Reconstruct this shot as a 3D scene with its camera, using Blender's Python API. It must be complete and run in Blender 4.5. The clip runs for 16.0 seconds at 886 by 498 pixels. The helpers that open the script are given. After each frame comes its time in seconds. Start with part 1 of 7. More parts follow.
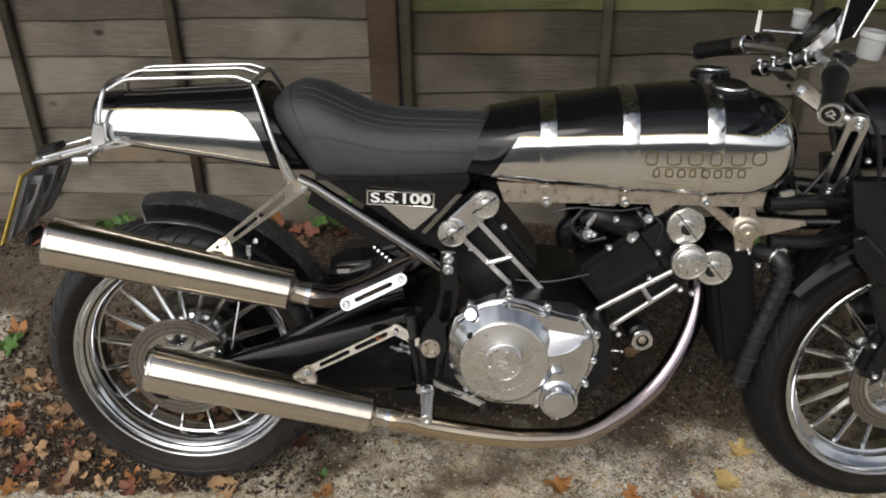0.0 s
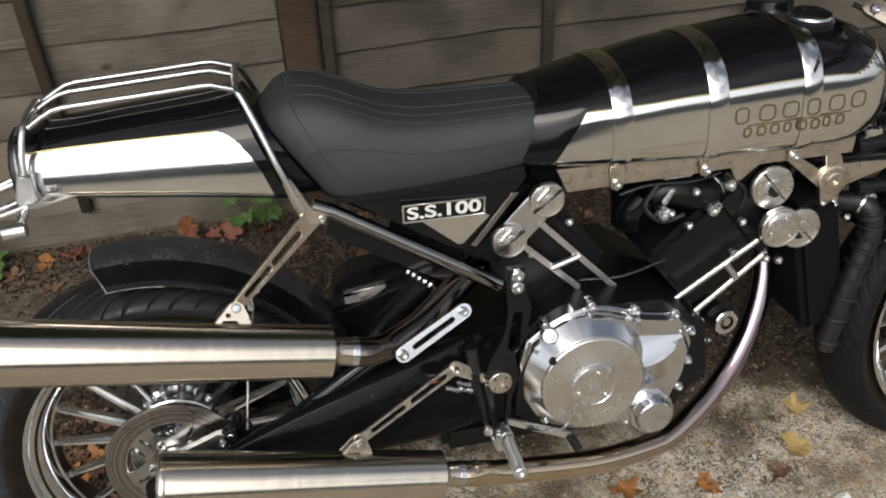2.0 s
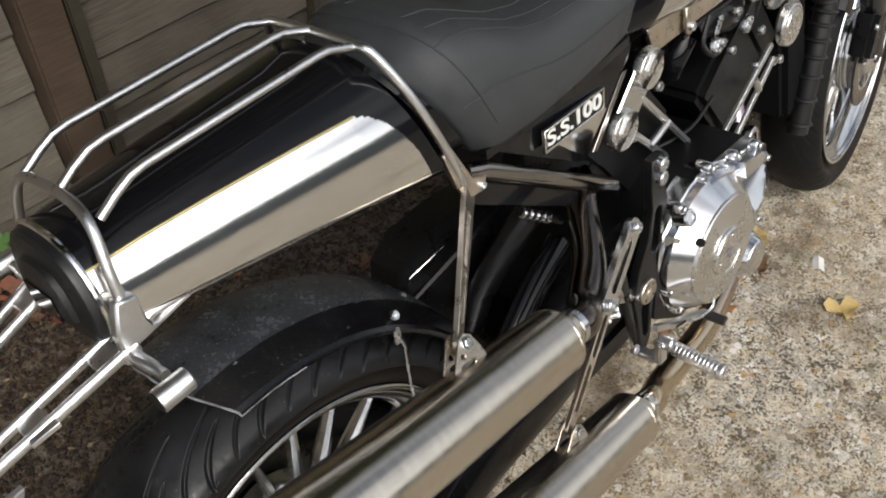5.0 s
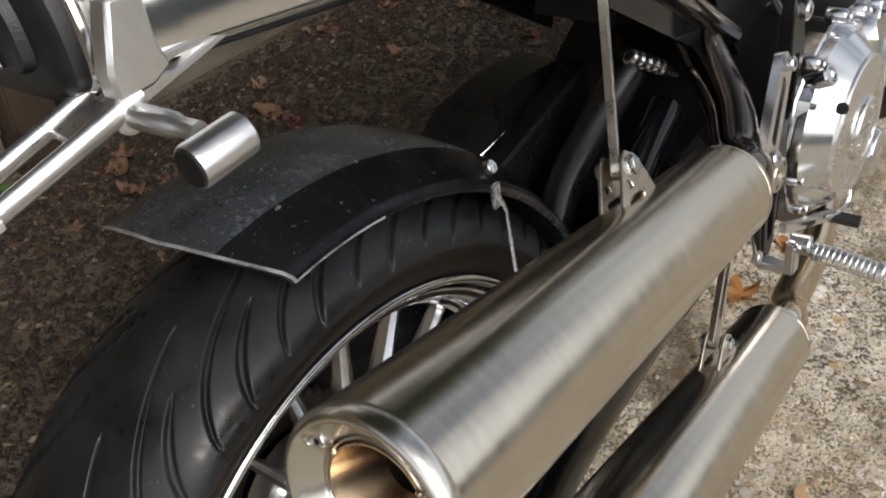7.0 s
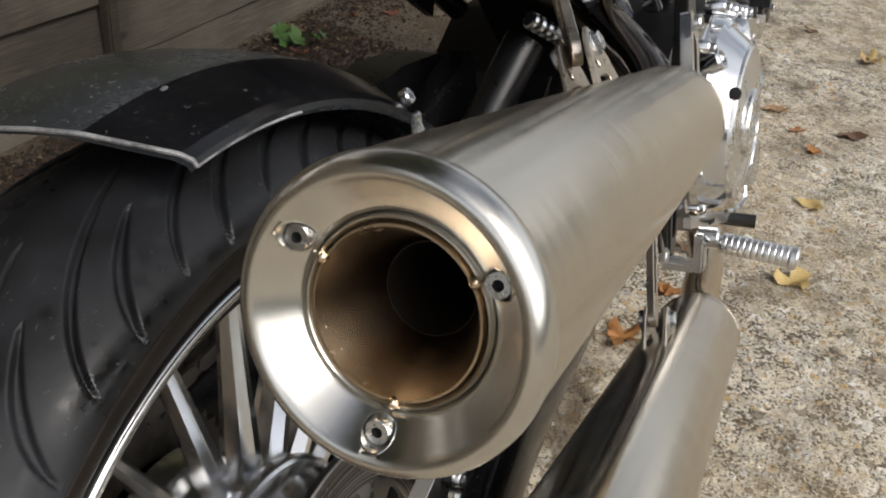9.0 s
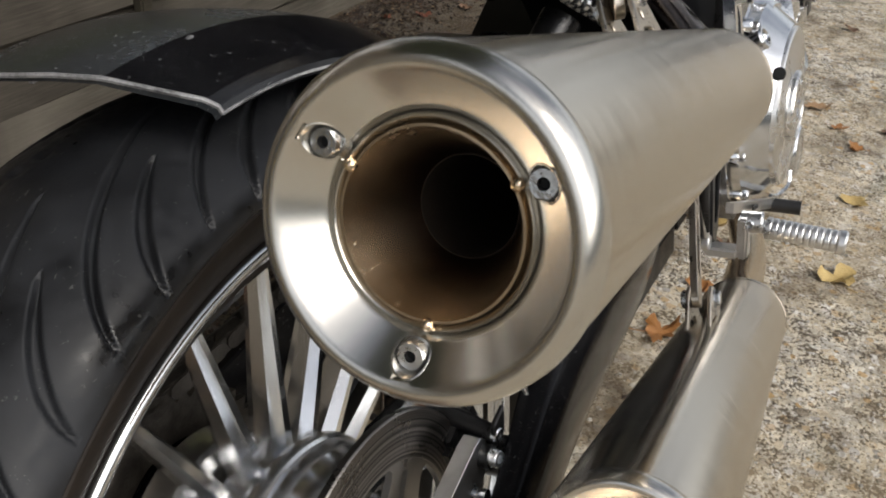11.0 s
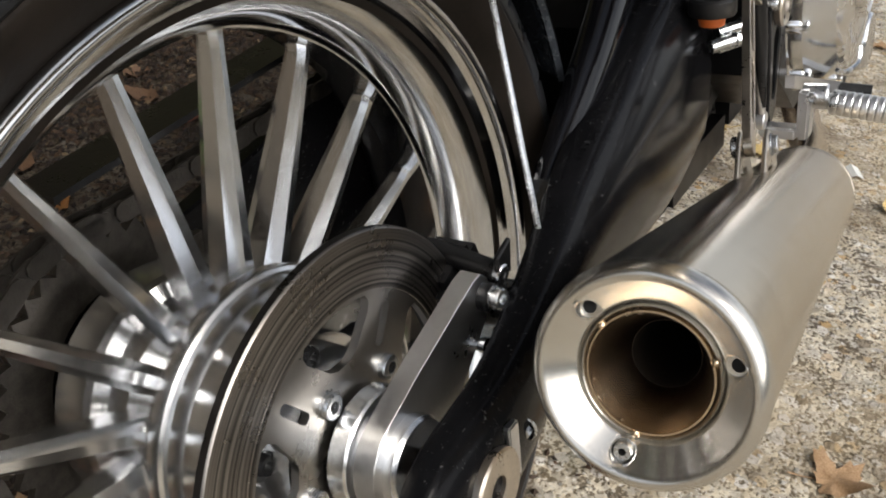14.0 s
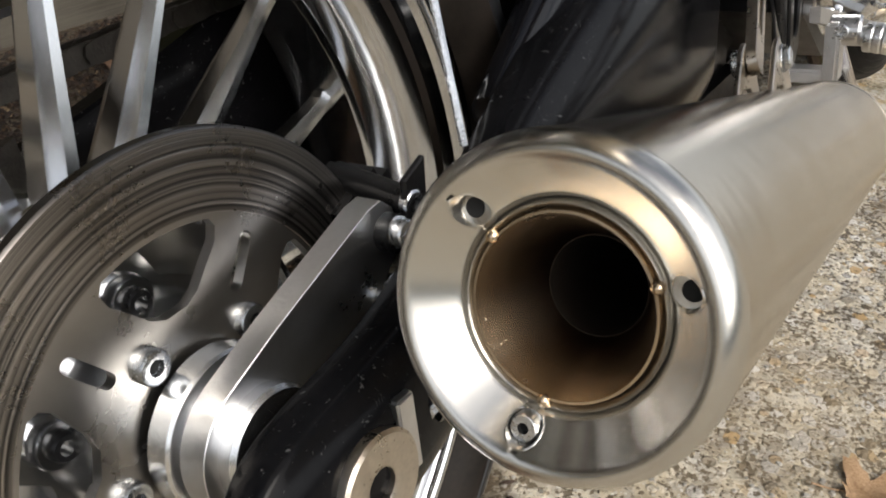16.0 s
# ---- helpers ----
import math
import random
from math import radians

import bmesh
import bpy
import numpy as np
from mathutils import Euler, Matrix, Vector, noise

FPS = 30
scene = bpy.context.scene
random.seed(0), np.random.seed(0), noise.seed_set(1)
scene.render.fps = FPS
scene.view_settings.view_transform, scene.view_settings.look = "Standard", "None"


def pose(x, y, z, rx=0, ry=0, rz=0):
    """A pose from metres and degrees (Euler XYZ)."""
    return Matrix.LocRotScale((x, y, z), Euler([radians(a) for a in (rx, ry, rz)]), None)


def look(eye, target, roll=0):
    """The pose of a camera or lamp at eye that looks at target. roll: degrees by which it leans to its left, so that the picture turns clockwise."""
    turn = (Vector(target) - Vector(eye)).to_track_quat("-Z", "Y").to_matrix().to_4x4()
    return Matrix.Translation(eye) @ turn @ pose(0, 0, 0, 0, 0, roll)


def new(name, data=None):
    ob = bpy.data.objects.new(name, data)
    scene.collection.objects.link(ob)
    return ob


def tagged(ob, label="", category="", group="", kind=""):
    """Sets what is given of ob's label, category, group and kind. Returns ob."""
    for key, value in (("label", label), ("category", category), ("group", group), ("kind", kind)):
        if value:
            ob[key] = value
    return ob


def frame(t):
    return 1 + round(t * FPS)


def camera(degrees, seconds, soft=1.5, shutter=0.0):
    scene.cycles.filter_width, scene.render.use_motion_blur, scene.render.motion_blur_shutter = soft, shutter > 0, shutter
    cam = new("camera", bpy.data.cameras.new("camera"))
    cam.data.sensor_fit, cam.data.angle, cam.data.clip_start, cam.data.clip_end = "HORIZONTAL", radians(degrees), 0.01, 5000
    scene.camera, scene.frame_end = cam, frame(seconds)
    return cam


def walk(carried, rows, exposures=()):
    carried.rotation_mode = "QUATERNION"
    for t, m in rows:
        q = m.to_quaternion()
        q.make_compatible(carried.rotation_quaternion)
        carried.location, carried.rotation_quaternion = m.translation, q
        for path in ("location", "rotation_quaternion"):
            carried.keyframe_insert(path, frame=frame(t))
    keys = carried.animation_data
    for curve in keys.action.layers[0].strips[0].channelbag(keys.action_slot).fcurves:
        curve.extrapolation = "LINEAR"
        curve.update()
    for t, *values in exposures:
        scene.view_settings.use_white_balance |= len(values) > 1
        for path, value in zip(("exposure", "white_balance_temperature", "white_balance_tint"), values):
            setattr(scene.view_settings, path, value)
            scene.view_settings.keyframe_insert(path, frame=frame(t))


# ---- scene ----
cam = camera(51.0, 16.0, soft=1.9)
# length of the walk, and the pose of the first eye
METRES = 2.4853
BASE = pose(0.6723, -1.6273, 1.6048, -31.977, 0.942, 2.603)
ROWS = [
    (0.0, 0.0, 0.0, 0.0, 0.0, 0.0, -0.0),
    (0.5, -0.0378, 0.0395, 0.0202, -3.39, -0.53, 2.84),
    (1.0, -0.0827, 0.0771, 0.0413, -7.74, -2.15, 6.08),
    (1.5, -0.1209, 0.115, 0.0544, -10.07, -5.0, 5.75),
    (2.0, -0.1502, 0.1668, 0.075, -12.04, -5.91, 8.87),
    (2.5, -0.1796, 0.2089, 0.0867, -16.29, -7.61, 12.1),
    (3.0, -0.2274, 0.2457, 0.0973, -22.11, -9.59, 14.49),
    (3.5, -0.2961, 0.2873, 0.1157, -28.25, -11.97, 17.49),
    (6.0, -0.3682, 0.5142, 0.1628, -52.35, -26.94, 25.77),
    (6.5, -0.3674, 0.5415, 0.1269, -51.42, -24.81, 26.24),
    (7.0, -0.3675, 0.5766, 0.0925, -51.58, -21.98, 24.97),
    (7.5, -0.3719, 0.6016, 0.0654, -54.24, -18.05, 23.45),
    (8.0, -0.3783, 0.6198, 0.0555, -56.7, -15.84, 22.89),
    (8.5, -0.3779, 0.6333, 0.0448, -60.52, -17.57, 22.88),
    (9.0, -0.3735, 0.6412, 0.04, -64.39, -18.53, 24.13),
    (11.5, -0.3709, 0.6516, 0.0235, -61.53, -16.37, 24.86),
    (12.0, -0.3697, 0.6549, 0.0171, -60.85, -16.02, 24.8),
    (12.5, -0.3684, 0.6587, 0.0099, -60.35, -15.77, 24.89),
    (13.0, -0.3654, 0.662, 0.0008, -60.44, -15.61, 24.98),
    (13.5, -0.3603, 0.6663, -0.0116, -59.89, -15.57, 24.68),
    (14.0, -0.3519, 0.6723, -0.0254, -58.83, -16.08, 24.33),
    (14.5, -0.3412, 0.676, -0.0364, -58.14, -16.62, 24.2),
    (15.0, -0.3281, 0.6799, -0.0456, -57.21, -16.39, 24.4),
    (15.5, -0.3186, 0.6806, -0.0556, -56.48, -16.02, 24.73),
    (16.0, -0.3079, 0.6865, -0.0618, -56.25, -14.33, 24.28),
]
walk(cam, [(t, BASE @ pose(METRES * x, METRES * y, METRES * z, 90 + pitch, roll, yaw)) for t, x, y, z, yaw, pitch, roll in ROWS],
     [(0.0, -0.66), (2.5, -0.66), (3.7, -0.56), (5.8, -0.40), (9.0, -0.40), (11.6, -0.45), (12.5, -0.37), (13.2, -0.29), (15.2, -0.25), (16.0, -0.29)])

# ---- sky and sun: a bright overcast day ----
world = bpy.data.worlds.new("world")
scene.world = world
world.use_nodes = True
wn = world.node_tree.nodes
sky = wn.new("ShaderNodeTexSky")
sky.sky_type = "NISHITA"
sky.sun_disc = False
sky.sun_elevation = radians(42)
sky.sun_rotation = radians(200)
sky.air_density, sky.dust_density, sky.ozone_density = 1.0, 4.0, 1.0
wn["Background"].inputs["Strength"].default_value = 0.15
# cloud takes most of the blue out of the sky
cloud, gap = wn.new("ShaderNodeHueSaturation"), wn.new("ShaderNodeHueSaturation")
cloud.inputs["Saturation"].default_value, cloud.inputs["Value"].default_value = 0.26, 2.2
gap.inputs["Saturation"].default_value, gap.inputs["Value"].default_value = 0.65, 0.95
for n in (cloud, gap):
    world.node_tree.links.new(sky.outputs[0], n.inputs["Color"])
# broken cloud all over the sky
sky_at, sky_n, cover_r, sky_mix = wn.new("ShaderNodeTexCoord"), wn.new("ShaderNodeTexNoise"), wn.new("ShaderNodeValToRGB"), wn.new("ShaderNodeMixRGB")
sky_n.inputs["Scale"].default_value, sky_n.inputs["Detail"].default_value = 3.2, 6.0
cover_r.color_ramp.elements[0].position, cover_r.color_ramp.elements[1].position = 0.38, 0.56
world.node_tree.links.new(sky_at.outputs["Generated"], sky_n.inputs["Vector"])
sky_z, bank = wn.new("ShaderNodeSeparateXYZ"), wn.new("ShaderNodeMath")
bank.operation = "MULTIPLY_ADD"
bank.inputs[1].default_value = -0.26
world.node_tree.links.new(sky_at.outputs["Generated"], sky_z.inputs[0])
world.node_tree.links.new(sky_z.outputs["Z"], bank.inputs[0])
lift = wn.new("ShaderNodeMath")
lift.operation = "ADD"
lift.inputs[1].default_value = 0.13
world.node_tree.links.new(sky_n.outputs["Fac"], lift.inputs[0])
world.node_tree.links.new(lift.outputs[0], bank.inputs[2])
world.node_tree.links.new(bank.outputs[0], cover_r.inputs["Fac"])
world.node_tree.links.new(cover_r.outputs["Color"], sky_mix.inputs["Fac"])
world.node_tree.links.new(gap.outputs[0], sky_mix.inputs["Color1"])
world.node_tree.links.new(cloud.outputs[0], sky_mix.inputs["Color2"])
world.node_tree.links.new(sky_mix.outputs[0], wn["Background"].inputs["Color"])
sun = new("sun", bpy.data.lights.new("sun", "SUN"))
sun.data.energy, sun.data.angle, sun.data.color = 1.5, radians(25), (1.0, 0.96, 0.9)
sun.matrix_world = look((-1.5, -5, 6), (0.5, 0, 0))

# ---- materials ----
def surf(name, col, rough=0.5, metal=0.0, var=0.15, scale=20.0, bump=0.0, bscale=200.0, rvar=0.1, stretch=(1, 1, 1),
         coat=0.0, col2=None, spec=0.5, fleck=0.0, fscale=60.0, fcol=(0.5, 0.5, 0.48), spun=0.0, spun_axis="Z"):
    """A surface with grain at two scales, stretched along an axis where it is brushed, and light flecks of dirt."""
    m = bpy.data.materials.new(name)
    m.use_nodes = True
    nt = m.node_tree
    N, L = nt.nodes, nt.links
    b = N["Principled BSDF"]
    b.inputs["Metallic"].default_value = metal
    b.inputs["Specular IOR Level"].default_value = spec
    b.inputs["Coat Weight"].default_value = coat
    b.inputs["Coat Roughness"].default_value = 0.04
    tc = N.new("ShaderNodeTexCoord")
    mp = N.new("ShaderNodeMapping")
    mp.inputs["Scale"].default_value = stretch
    L.new(tc.outputs["Object"], mp.inputs["Vector"])

    def noise_tex(s, detail=4.0):
        n = N.new("ShaderNodeTexNoise")
        n.inputs["Scale"].default_value = s
        n.inputs["Detail"].default_value = detail
        L.new(mp.outputs[0], n.inputs["Vector"])
        return n
    n1, n2 = noise_tex(scale), noise_tex(scale * 9.0)
    add = N.new("ShaderNodeMath")
    add.operation = "MULTIPLY_ADD"
    L.new(n2.outputs["Fac"], add.inputs[0])
    add.inputs[1].default_value = 0.5
    L.new(n1.outputs["Fac"], add.inputs[2])
    ramp = N.new("ShaderNodeValToRGB")
    c2 = col2 or tuple(min(1.0, c * (1 + var)) for c in col)
    c1 = tuple(c * (1 - var) for c in col)
    ramp.color_ramp.elements[0].position, ramp.color_ramp.elements[1].position = 0.5, 1.0
    ramp.color_ramp.elements[0].color, ramp.color_ramp.elements[1].color = (*c1, 1), (*c2, 1)
    L.new(add.outputs[0], ramp.inputs["Fac"])
    out = ramp.outputs["Color"]
    if fleck:
        nf = noise_tex(fscale, 6.0)
        nf.inputs["Distortion"].default_value = 1.6
        fr = N.new("ShaderNodeValToRGB")
        fr.color_ramp.elements[0].position, fr.color_ramp.elements[1].position = 0.70 - fleck * 0.2, 0.76 - fleck * 0.2
        L.new(nf.outputs["Fac"], fr.inputs["Fac"])
        mix = N.new("ShaderNodeMixRGB")
        L.new(fr.outputs["Color"], mix.inputs["Fac"])
        L.new(out, mix.inputs["Color1"])
        mix.inputs["Color2"].default_value = (*fcol, 1)
        out = mix.outputs["Color"]
    L.new(out, b.inputs["Base Color"])
    mr = N.new("ShaderNodeMapRange")
    mr.inputs["To Min"].default_value = max(0.02, rough - rvar * rough * 2)
    mr.inputs["To Max"].default_value = min(1.0, rough + rvar * rough * 2)
    L.new(add.outputs[0], mr.inputs["Value"])
    mr.inputs["From Min"].default_value, mr.inputs["From Max"].default_value = 0.45, 1.05
    L.new(mr.outputs[0], b.inputs["Roughness"])
    if spun:
        # turned or brushed round one of the object's own axes
        tg = N.new("ShaderNodeTangent")
        tg.direction_type, tg.axis = "RADIAL", spun_axis
        L.new(tg.outputs[0], b.inputs["Tangent"])
        b.inputs["Anisotropic"].default_value = spun
        b.inputs["Anisotropic Rotation"].default_value = 0.25
    if bump:
        nb = noise_tex(bscale, 3.0)
        bp = N.new("ShaderNodeBump")
        bp.inputs["Strength"].default_value = min(1.0, bump)
        bp.inputs["Distance"].default_value = 0.002
        L.new(nb.outputs["Fac"], bp.inputs["Height"])
        L.new(bp.outputs[0], b.inputs["Normal"])
    return m


POLISHED = surf("polished_aluminium", (0.74, 0.735, 0.72), 0.11, 1.0, 0.04, 6.0, 0.02, 30.0)
RIM = surf("satin_polished_rim", (0.56, 0.565, 0.57), 0.13, 1.0, 0.06, 8.0, 0.0, 40.0)
SPOKE = surf("polished_spoke", (0.83, 0.84, 0.85), 0.19, 1.0, 0.06, 12.0, 0.0, 40.0)
CAST = surf("machined_aluminium", (0.68, 0.69, 0.705), 0.17, 1.0, 0.05, 10.0, 0.0, 300.0)
SATIN = surf("satin_aluminium", (0.70, 0.70, 0.70), 0.32, 1.0, 0.08, 25.0, 0.06, 500.0)
BRUSHED = surf("brushed_steel", (0.63, 0.575, 0.49), 0.21, 1.0, 0.06, 20.0, 0.0, 260.0, rvar=0.10, stretch=(1, 1, 9), spun=0.8)
SPUN = surf("spun_steel", (0.66, 0.635, 0.585), 0.25, 1.0, 0.03, 30.0, 0.0, 200.0, rvar=0.03, spun=0.6)
# pale grey of chipped and worn paint, also of the guard's painted edge glint
CHIP_GREY = surf("grey_chip_and_edge_paint", (0.16, 0.16, 0.165), 0.5, 0.0, 0.6, 60.0, col2=(0.42, 0.42, 0.43))
HOT = surf("heat_tinted_steel", (0.46, 0.35, 0.235), 0.24, 1.0, 0.15, 40.0, 0.0, 200.0, col2=(0.66, 0.55, 0.42), spun=0.5)
SOOT = surf("sooty_bore", (0.022, 0.017, 0.013), 0.8, 0.0, 0.3, 60.0, 0.1, 300.0, spec=0.1)
PIPE = surf("blued_header_pipe", (0.40, 0.33, 0.265), 0.18, 1.0, 0.15, 7.0, 0.0, 80.0, col2=(0.37, 0.345, 0.385))
CHROME = surf("dark_chrome", (0.30, 0.285, 0.27), 0.15, 1.0, 0.1, 12.0)
NICKEL = surf("dark_nickel_pipe", (0.15, 0.125, 0.11), 0.16, 1.0, 0.25, 12.0, 0.03, 100.0)
GLOSS = surf("black_gloss_paint", (0.005, 0.005, 0.006), 0.08, 0.0, 0.2, 20.0, 0.0, 60.0, spec=0.33)
BLACK = surf("black_satin_paint", (0.006, 0.006, 0.0065), 0.30, 0.0, 0.3, 40.0, 0.08, 400.0, spec=0.35)
# dust, with the sky's sheen on the guard's top lifted into the grey
DUSTY_SKYLIT = surf("dusty_skylit_black_paint", (0.036, 0.041, 0.048), 0.25, 0.0, 0.5, 24.0, 0.02, 200.0, spec=0.6, fleck=0.36, fscale=300.0, fcol=(0.20, 0.205, 0.21))
GUARD_SIDE = surf("flecked_black_paint", (0.006, 0.006, 0.007), 0.20, 0.0, 0.3, 24.0, spec=0.5, fleck=0.19, fscale=300.0, fcol=(0.16, 0.165, 0.17))
ARM = surf("swing_arm_black", (0.006, 0.006, 0.0068), 0.16, 0.0, 0.3, 30.0, spec=0.09, fleck=0.2, fscale=300.0, fcol=(0.10, 0.10, 0.10))
ENGINE = surf("black_engine_paint", (0.0045, 0.0045, 0.005), 0.36, 0.0, 0.3, 60.0, 0.15, 600.0, spec=0.3)
PLASTIC = surf("black_plastic", (0.007, 0.007, 0.0075), 0.42, 0.0, 0.3, 60.0, 0.15, 700.0)
RUBBER = surf("tyre_rubber", (0.0085, 0.0085, 0.009), 0.46, 0.0, 0.3, 18.0, 0.03, 300.0, col2=(0.020, 0.0215, 0.025), fleck=0.16, fscale=240.0, fcol=(0.08, 0.08, 0.075), spec=0.36, rvar=0.3)
SIDEWALL = surf("dusty_sidewall_rubber", (0.013, 0.010, 0.008), 0.55, 0.0, 0.4, 30.0, 0.04, 300.0, col2=(0.022, 0.017, 0.013), spec=0.16)
LEATHER = surf("black_leather", (0.033, 0.036, 0.039), 0.46, 0.0, 0.2, 60.0, 0.5, 900.0)
STITCH = surf("grey_thread", (0.030, 0.032, 0.034), 0.7, 0.0, 0.3, 300.0)
DISC = surf("brake_disc_steel", (0.40, 0.385, 0.36), 0.30, 1.0, 0.08, 20.0, 0.0, 400.0)
ZINC = surf("zinc_bolt_steel", (0.62, 0.64, 0.66), 0.26, 1.0, 0.2, 90.0, 0.1, 600.0)
PLATED = surf("passivated_steel", (0.60, 0.54, 0.46), 0.30, 1.0, 0.15, 60.0, 0.08, 500.0)
GOLD = surf("gold_pinstripe", (0.42, 0.36, 0.16), 0.35, 0.6, 0.1, 90.0)
OLIVE = surf("gold_outline_paint", (0.085, 0.066, 0.018), 0.5, 0.0, 0.3, 90.0)
SPUN_AL = surf("spun_aluminium", (0.74, 0.73, 0.71), 0.28, 1.0, 0.05, 14.0, 0.0, 250.0, spun=0.4)
WHITE_PLASTIC = surf("frosted_plastic", (0.34, 0.35, 0.35), 0.4, 0.0, 0.08, 40.0)
WHITE = surf("white_enamel", (0.72, 0.72, 0.68), 0.35, 0.0, 0.08, 90.0)
ORANGE = surf("orange_cap", (0.55, 0.12, 0.02), 0.4, 0.0, 0.2, 60.0)
YELLOW = surf("yellow_plate", (0.60, 0.44, 0.09), 0.4, 0.0, 0.1, 60.0)
LENS = surf("dark_glass", (0.008, 0.006, 0.007), 0.06, 0.0, 0.1, 60.0, spec=0.35)
CHAIN = surf("oiled_chain", (0.045, 0.040, 0.034), 0.4, 0.6, 0.4, 120.0, 0.2, 500.0)
HOLDER = surf("grey_plate_back", (0.20, 0.20, 0.205), 0.45, 0.3, 0.15, 30.0)
CORE = surf("matt_black_core", (0.006, 0.006, 0.0065), 0.75, 0.0, 0.4, 80.0, spec=0.08)
# front tyre: darker rubber without flecks
FRONT_RUBBER = surf("front_tyre_rubber", (0.006, 0.006, 0.0065), 0.6, 0.0, 0.3, 18.0, 0.03, 300.0, spec=0.2)
HUB = surf("turned_hub", (0.76, 0.765, 0.77), 0.24, 1.0, 0.05, 12.0, spun=0.5, spun_axis="Y")
# flat near-black that paints the shade inside holes, slots and sockets
HOLE_SHADE = surf("hole_shade_black", (0.004, 0.004, 0.004), 0.9)


def heat_tint(m, x0, x1, cool, hot, axis="X"):
    """Steel coloured along an axis; the blued pipe goes from straw at the silencer to violet-brown towards the engine.
    """
    N, L = m.node_tree.nodes, m.node_tree.links
    tc, sp, mr, rp = N.new("ShaderNodeTexCoord"), N.new("ShaderNodeSeparateXYZ"), N.new("ShaderNodeMapRange"), N.new("ShaderNodeValToRGB")
    L.new(tc.outputs["Object"], sp.inputs[0])
    L.new(sp.outputs[axis], mr.inputs["Value"])
    mr.inputs["From Min"].default_value, mr.inputs["From Max"].default_value = x0, x1
    rp.color_ramp.elements[0].color, rp.color_ramp.elements[1].color = (*cool, 1), (*hot, 1)
    L.new(mr.outputs[0], rp.inputs["Fac"])
    L.new(rp.outputs["Color"], N["Principled BSDF"].inputs["Base Color"])


heat_tint(PIPE, 0.74, 1.06, (0.58, 0.475, 0.34), (0.33, 0.275, 0.31))
# the bell goes from straw at its mouth to dark brown with depth
heat_tint(HOT, 0.012, 0.034, (0.64, 0.51, 0.36), (0.15, 0.105, 0.075), "Z")

# ---- mesh helpers ----
def part(name, bm, mats, parent, label="", smooth=38.0, kind=""):
    """Links a bmesh as one mesh object under a thing or under a part."""
    bmesh.ops.recalc_face_normals(bm, faces=bm.faces)
    lim = radians(smooth)
    for f in bm.faces:
        f.smooth = True
    for e in bm.edges:
        e.smooth = len(e.link_faces) == 2 and e.calc_face_angle(0.0) < lim
    me = bpy.data.meshes.new(name)
    bm.to_mesh(me)
    bm.free()
    for m in (mats if isinstance(mats, (list, tuple)) else [mats]):
        me.materials.append(m)
    ob = new(name, me)
    ob.parent = parent
    if label:
        ob["label"] = label
    if kind:
        ob["kind"] = kind
    return ob


def part_copy(ob, name, parent, m=None):
    """A further part on the same mesh."""
    o = new(name, ob.data)
    o.parent = parent
    if m is not None:
        o.matrix_basis = m
    if "label" in ob:
        o["label"] = ob["label"]
    return o


def basis(d, up=(0, 0, 1)):
    """A turn whose z axis points along d."""
    d = Vector(d).normalized()
    u = Vector(up)
    if abs(d.dot(u.normalized())) > 0.98:
        u = Vector((1, 0, 0))
    x = u.cross(d).normalized()
    y = d.cross(x)
    return Matrix((x, y, d)).transposed()


def turned(profile, at=(0, 0, 0), axis=(0, -1, 0), n=40, bm=None, mat=0, mats=None, a0=0.0):
    """A body of revolution. profile: (radius, distance along the axis) in order."""
    bm = bm or bmesh.new()
    R, at = basis(axis), Vector(at)
    rings = []
    for r, h in profile:
        if r < 1e-6:
            rings.append([bm.verts.new(at + R @ Vector((0, 0, h)))])
        else:
            rings.append([bm.verts.new(at + R @ Vector((r * math.cos(a0 + math.tau * i / n), r * math.sin(a0 + math.tau * i / n), h))) for i in range(n)])
    for k in range(len(rings) - 1):
        a, b = rings[k], rings[k + 1]
        mi = mats[k] if mats else mat
        for i in range(n):
            j = (i + 1) % n
            if len(a) == 1 and len(b) == 1:
                continue
            if len(a) == 1:
                f = bm.faces.new((a[0], b[i], b[j]))
            elif len(b) == 1:
                f = bm.faces.new((a[i], a[j], b[0]))
            else:
                f = bm.faces.new((a[i], a[j], b[j], b[i]))
            f.material_index = mi
    return bm


def smooth_path(pts, steps=8):
    """Catmull-Rom points through pts."""
    P = [Vector(p) for p in pts]
    if len(P) < 3:
        return P
    P = [P[0] * 2 - P[1]] + P + [P[-1] * 2 - P[-2]]
    out = []
    for i in range(1, len(P) - 2):
        for s in range(steps):
            t = s / steps
            a, b, c, d = P[i - 1], P[i], P[i + 1], P[i + 2]
            out.append(0.5 * (2 * b + (c - a) * t + (2 * a - 5 * b + 4 * c - d) * t * t + (3 * b - a - 3 * c + d) * t ** 3))
    out.append(P[-2])
    return out


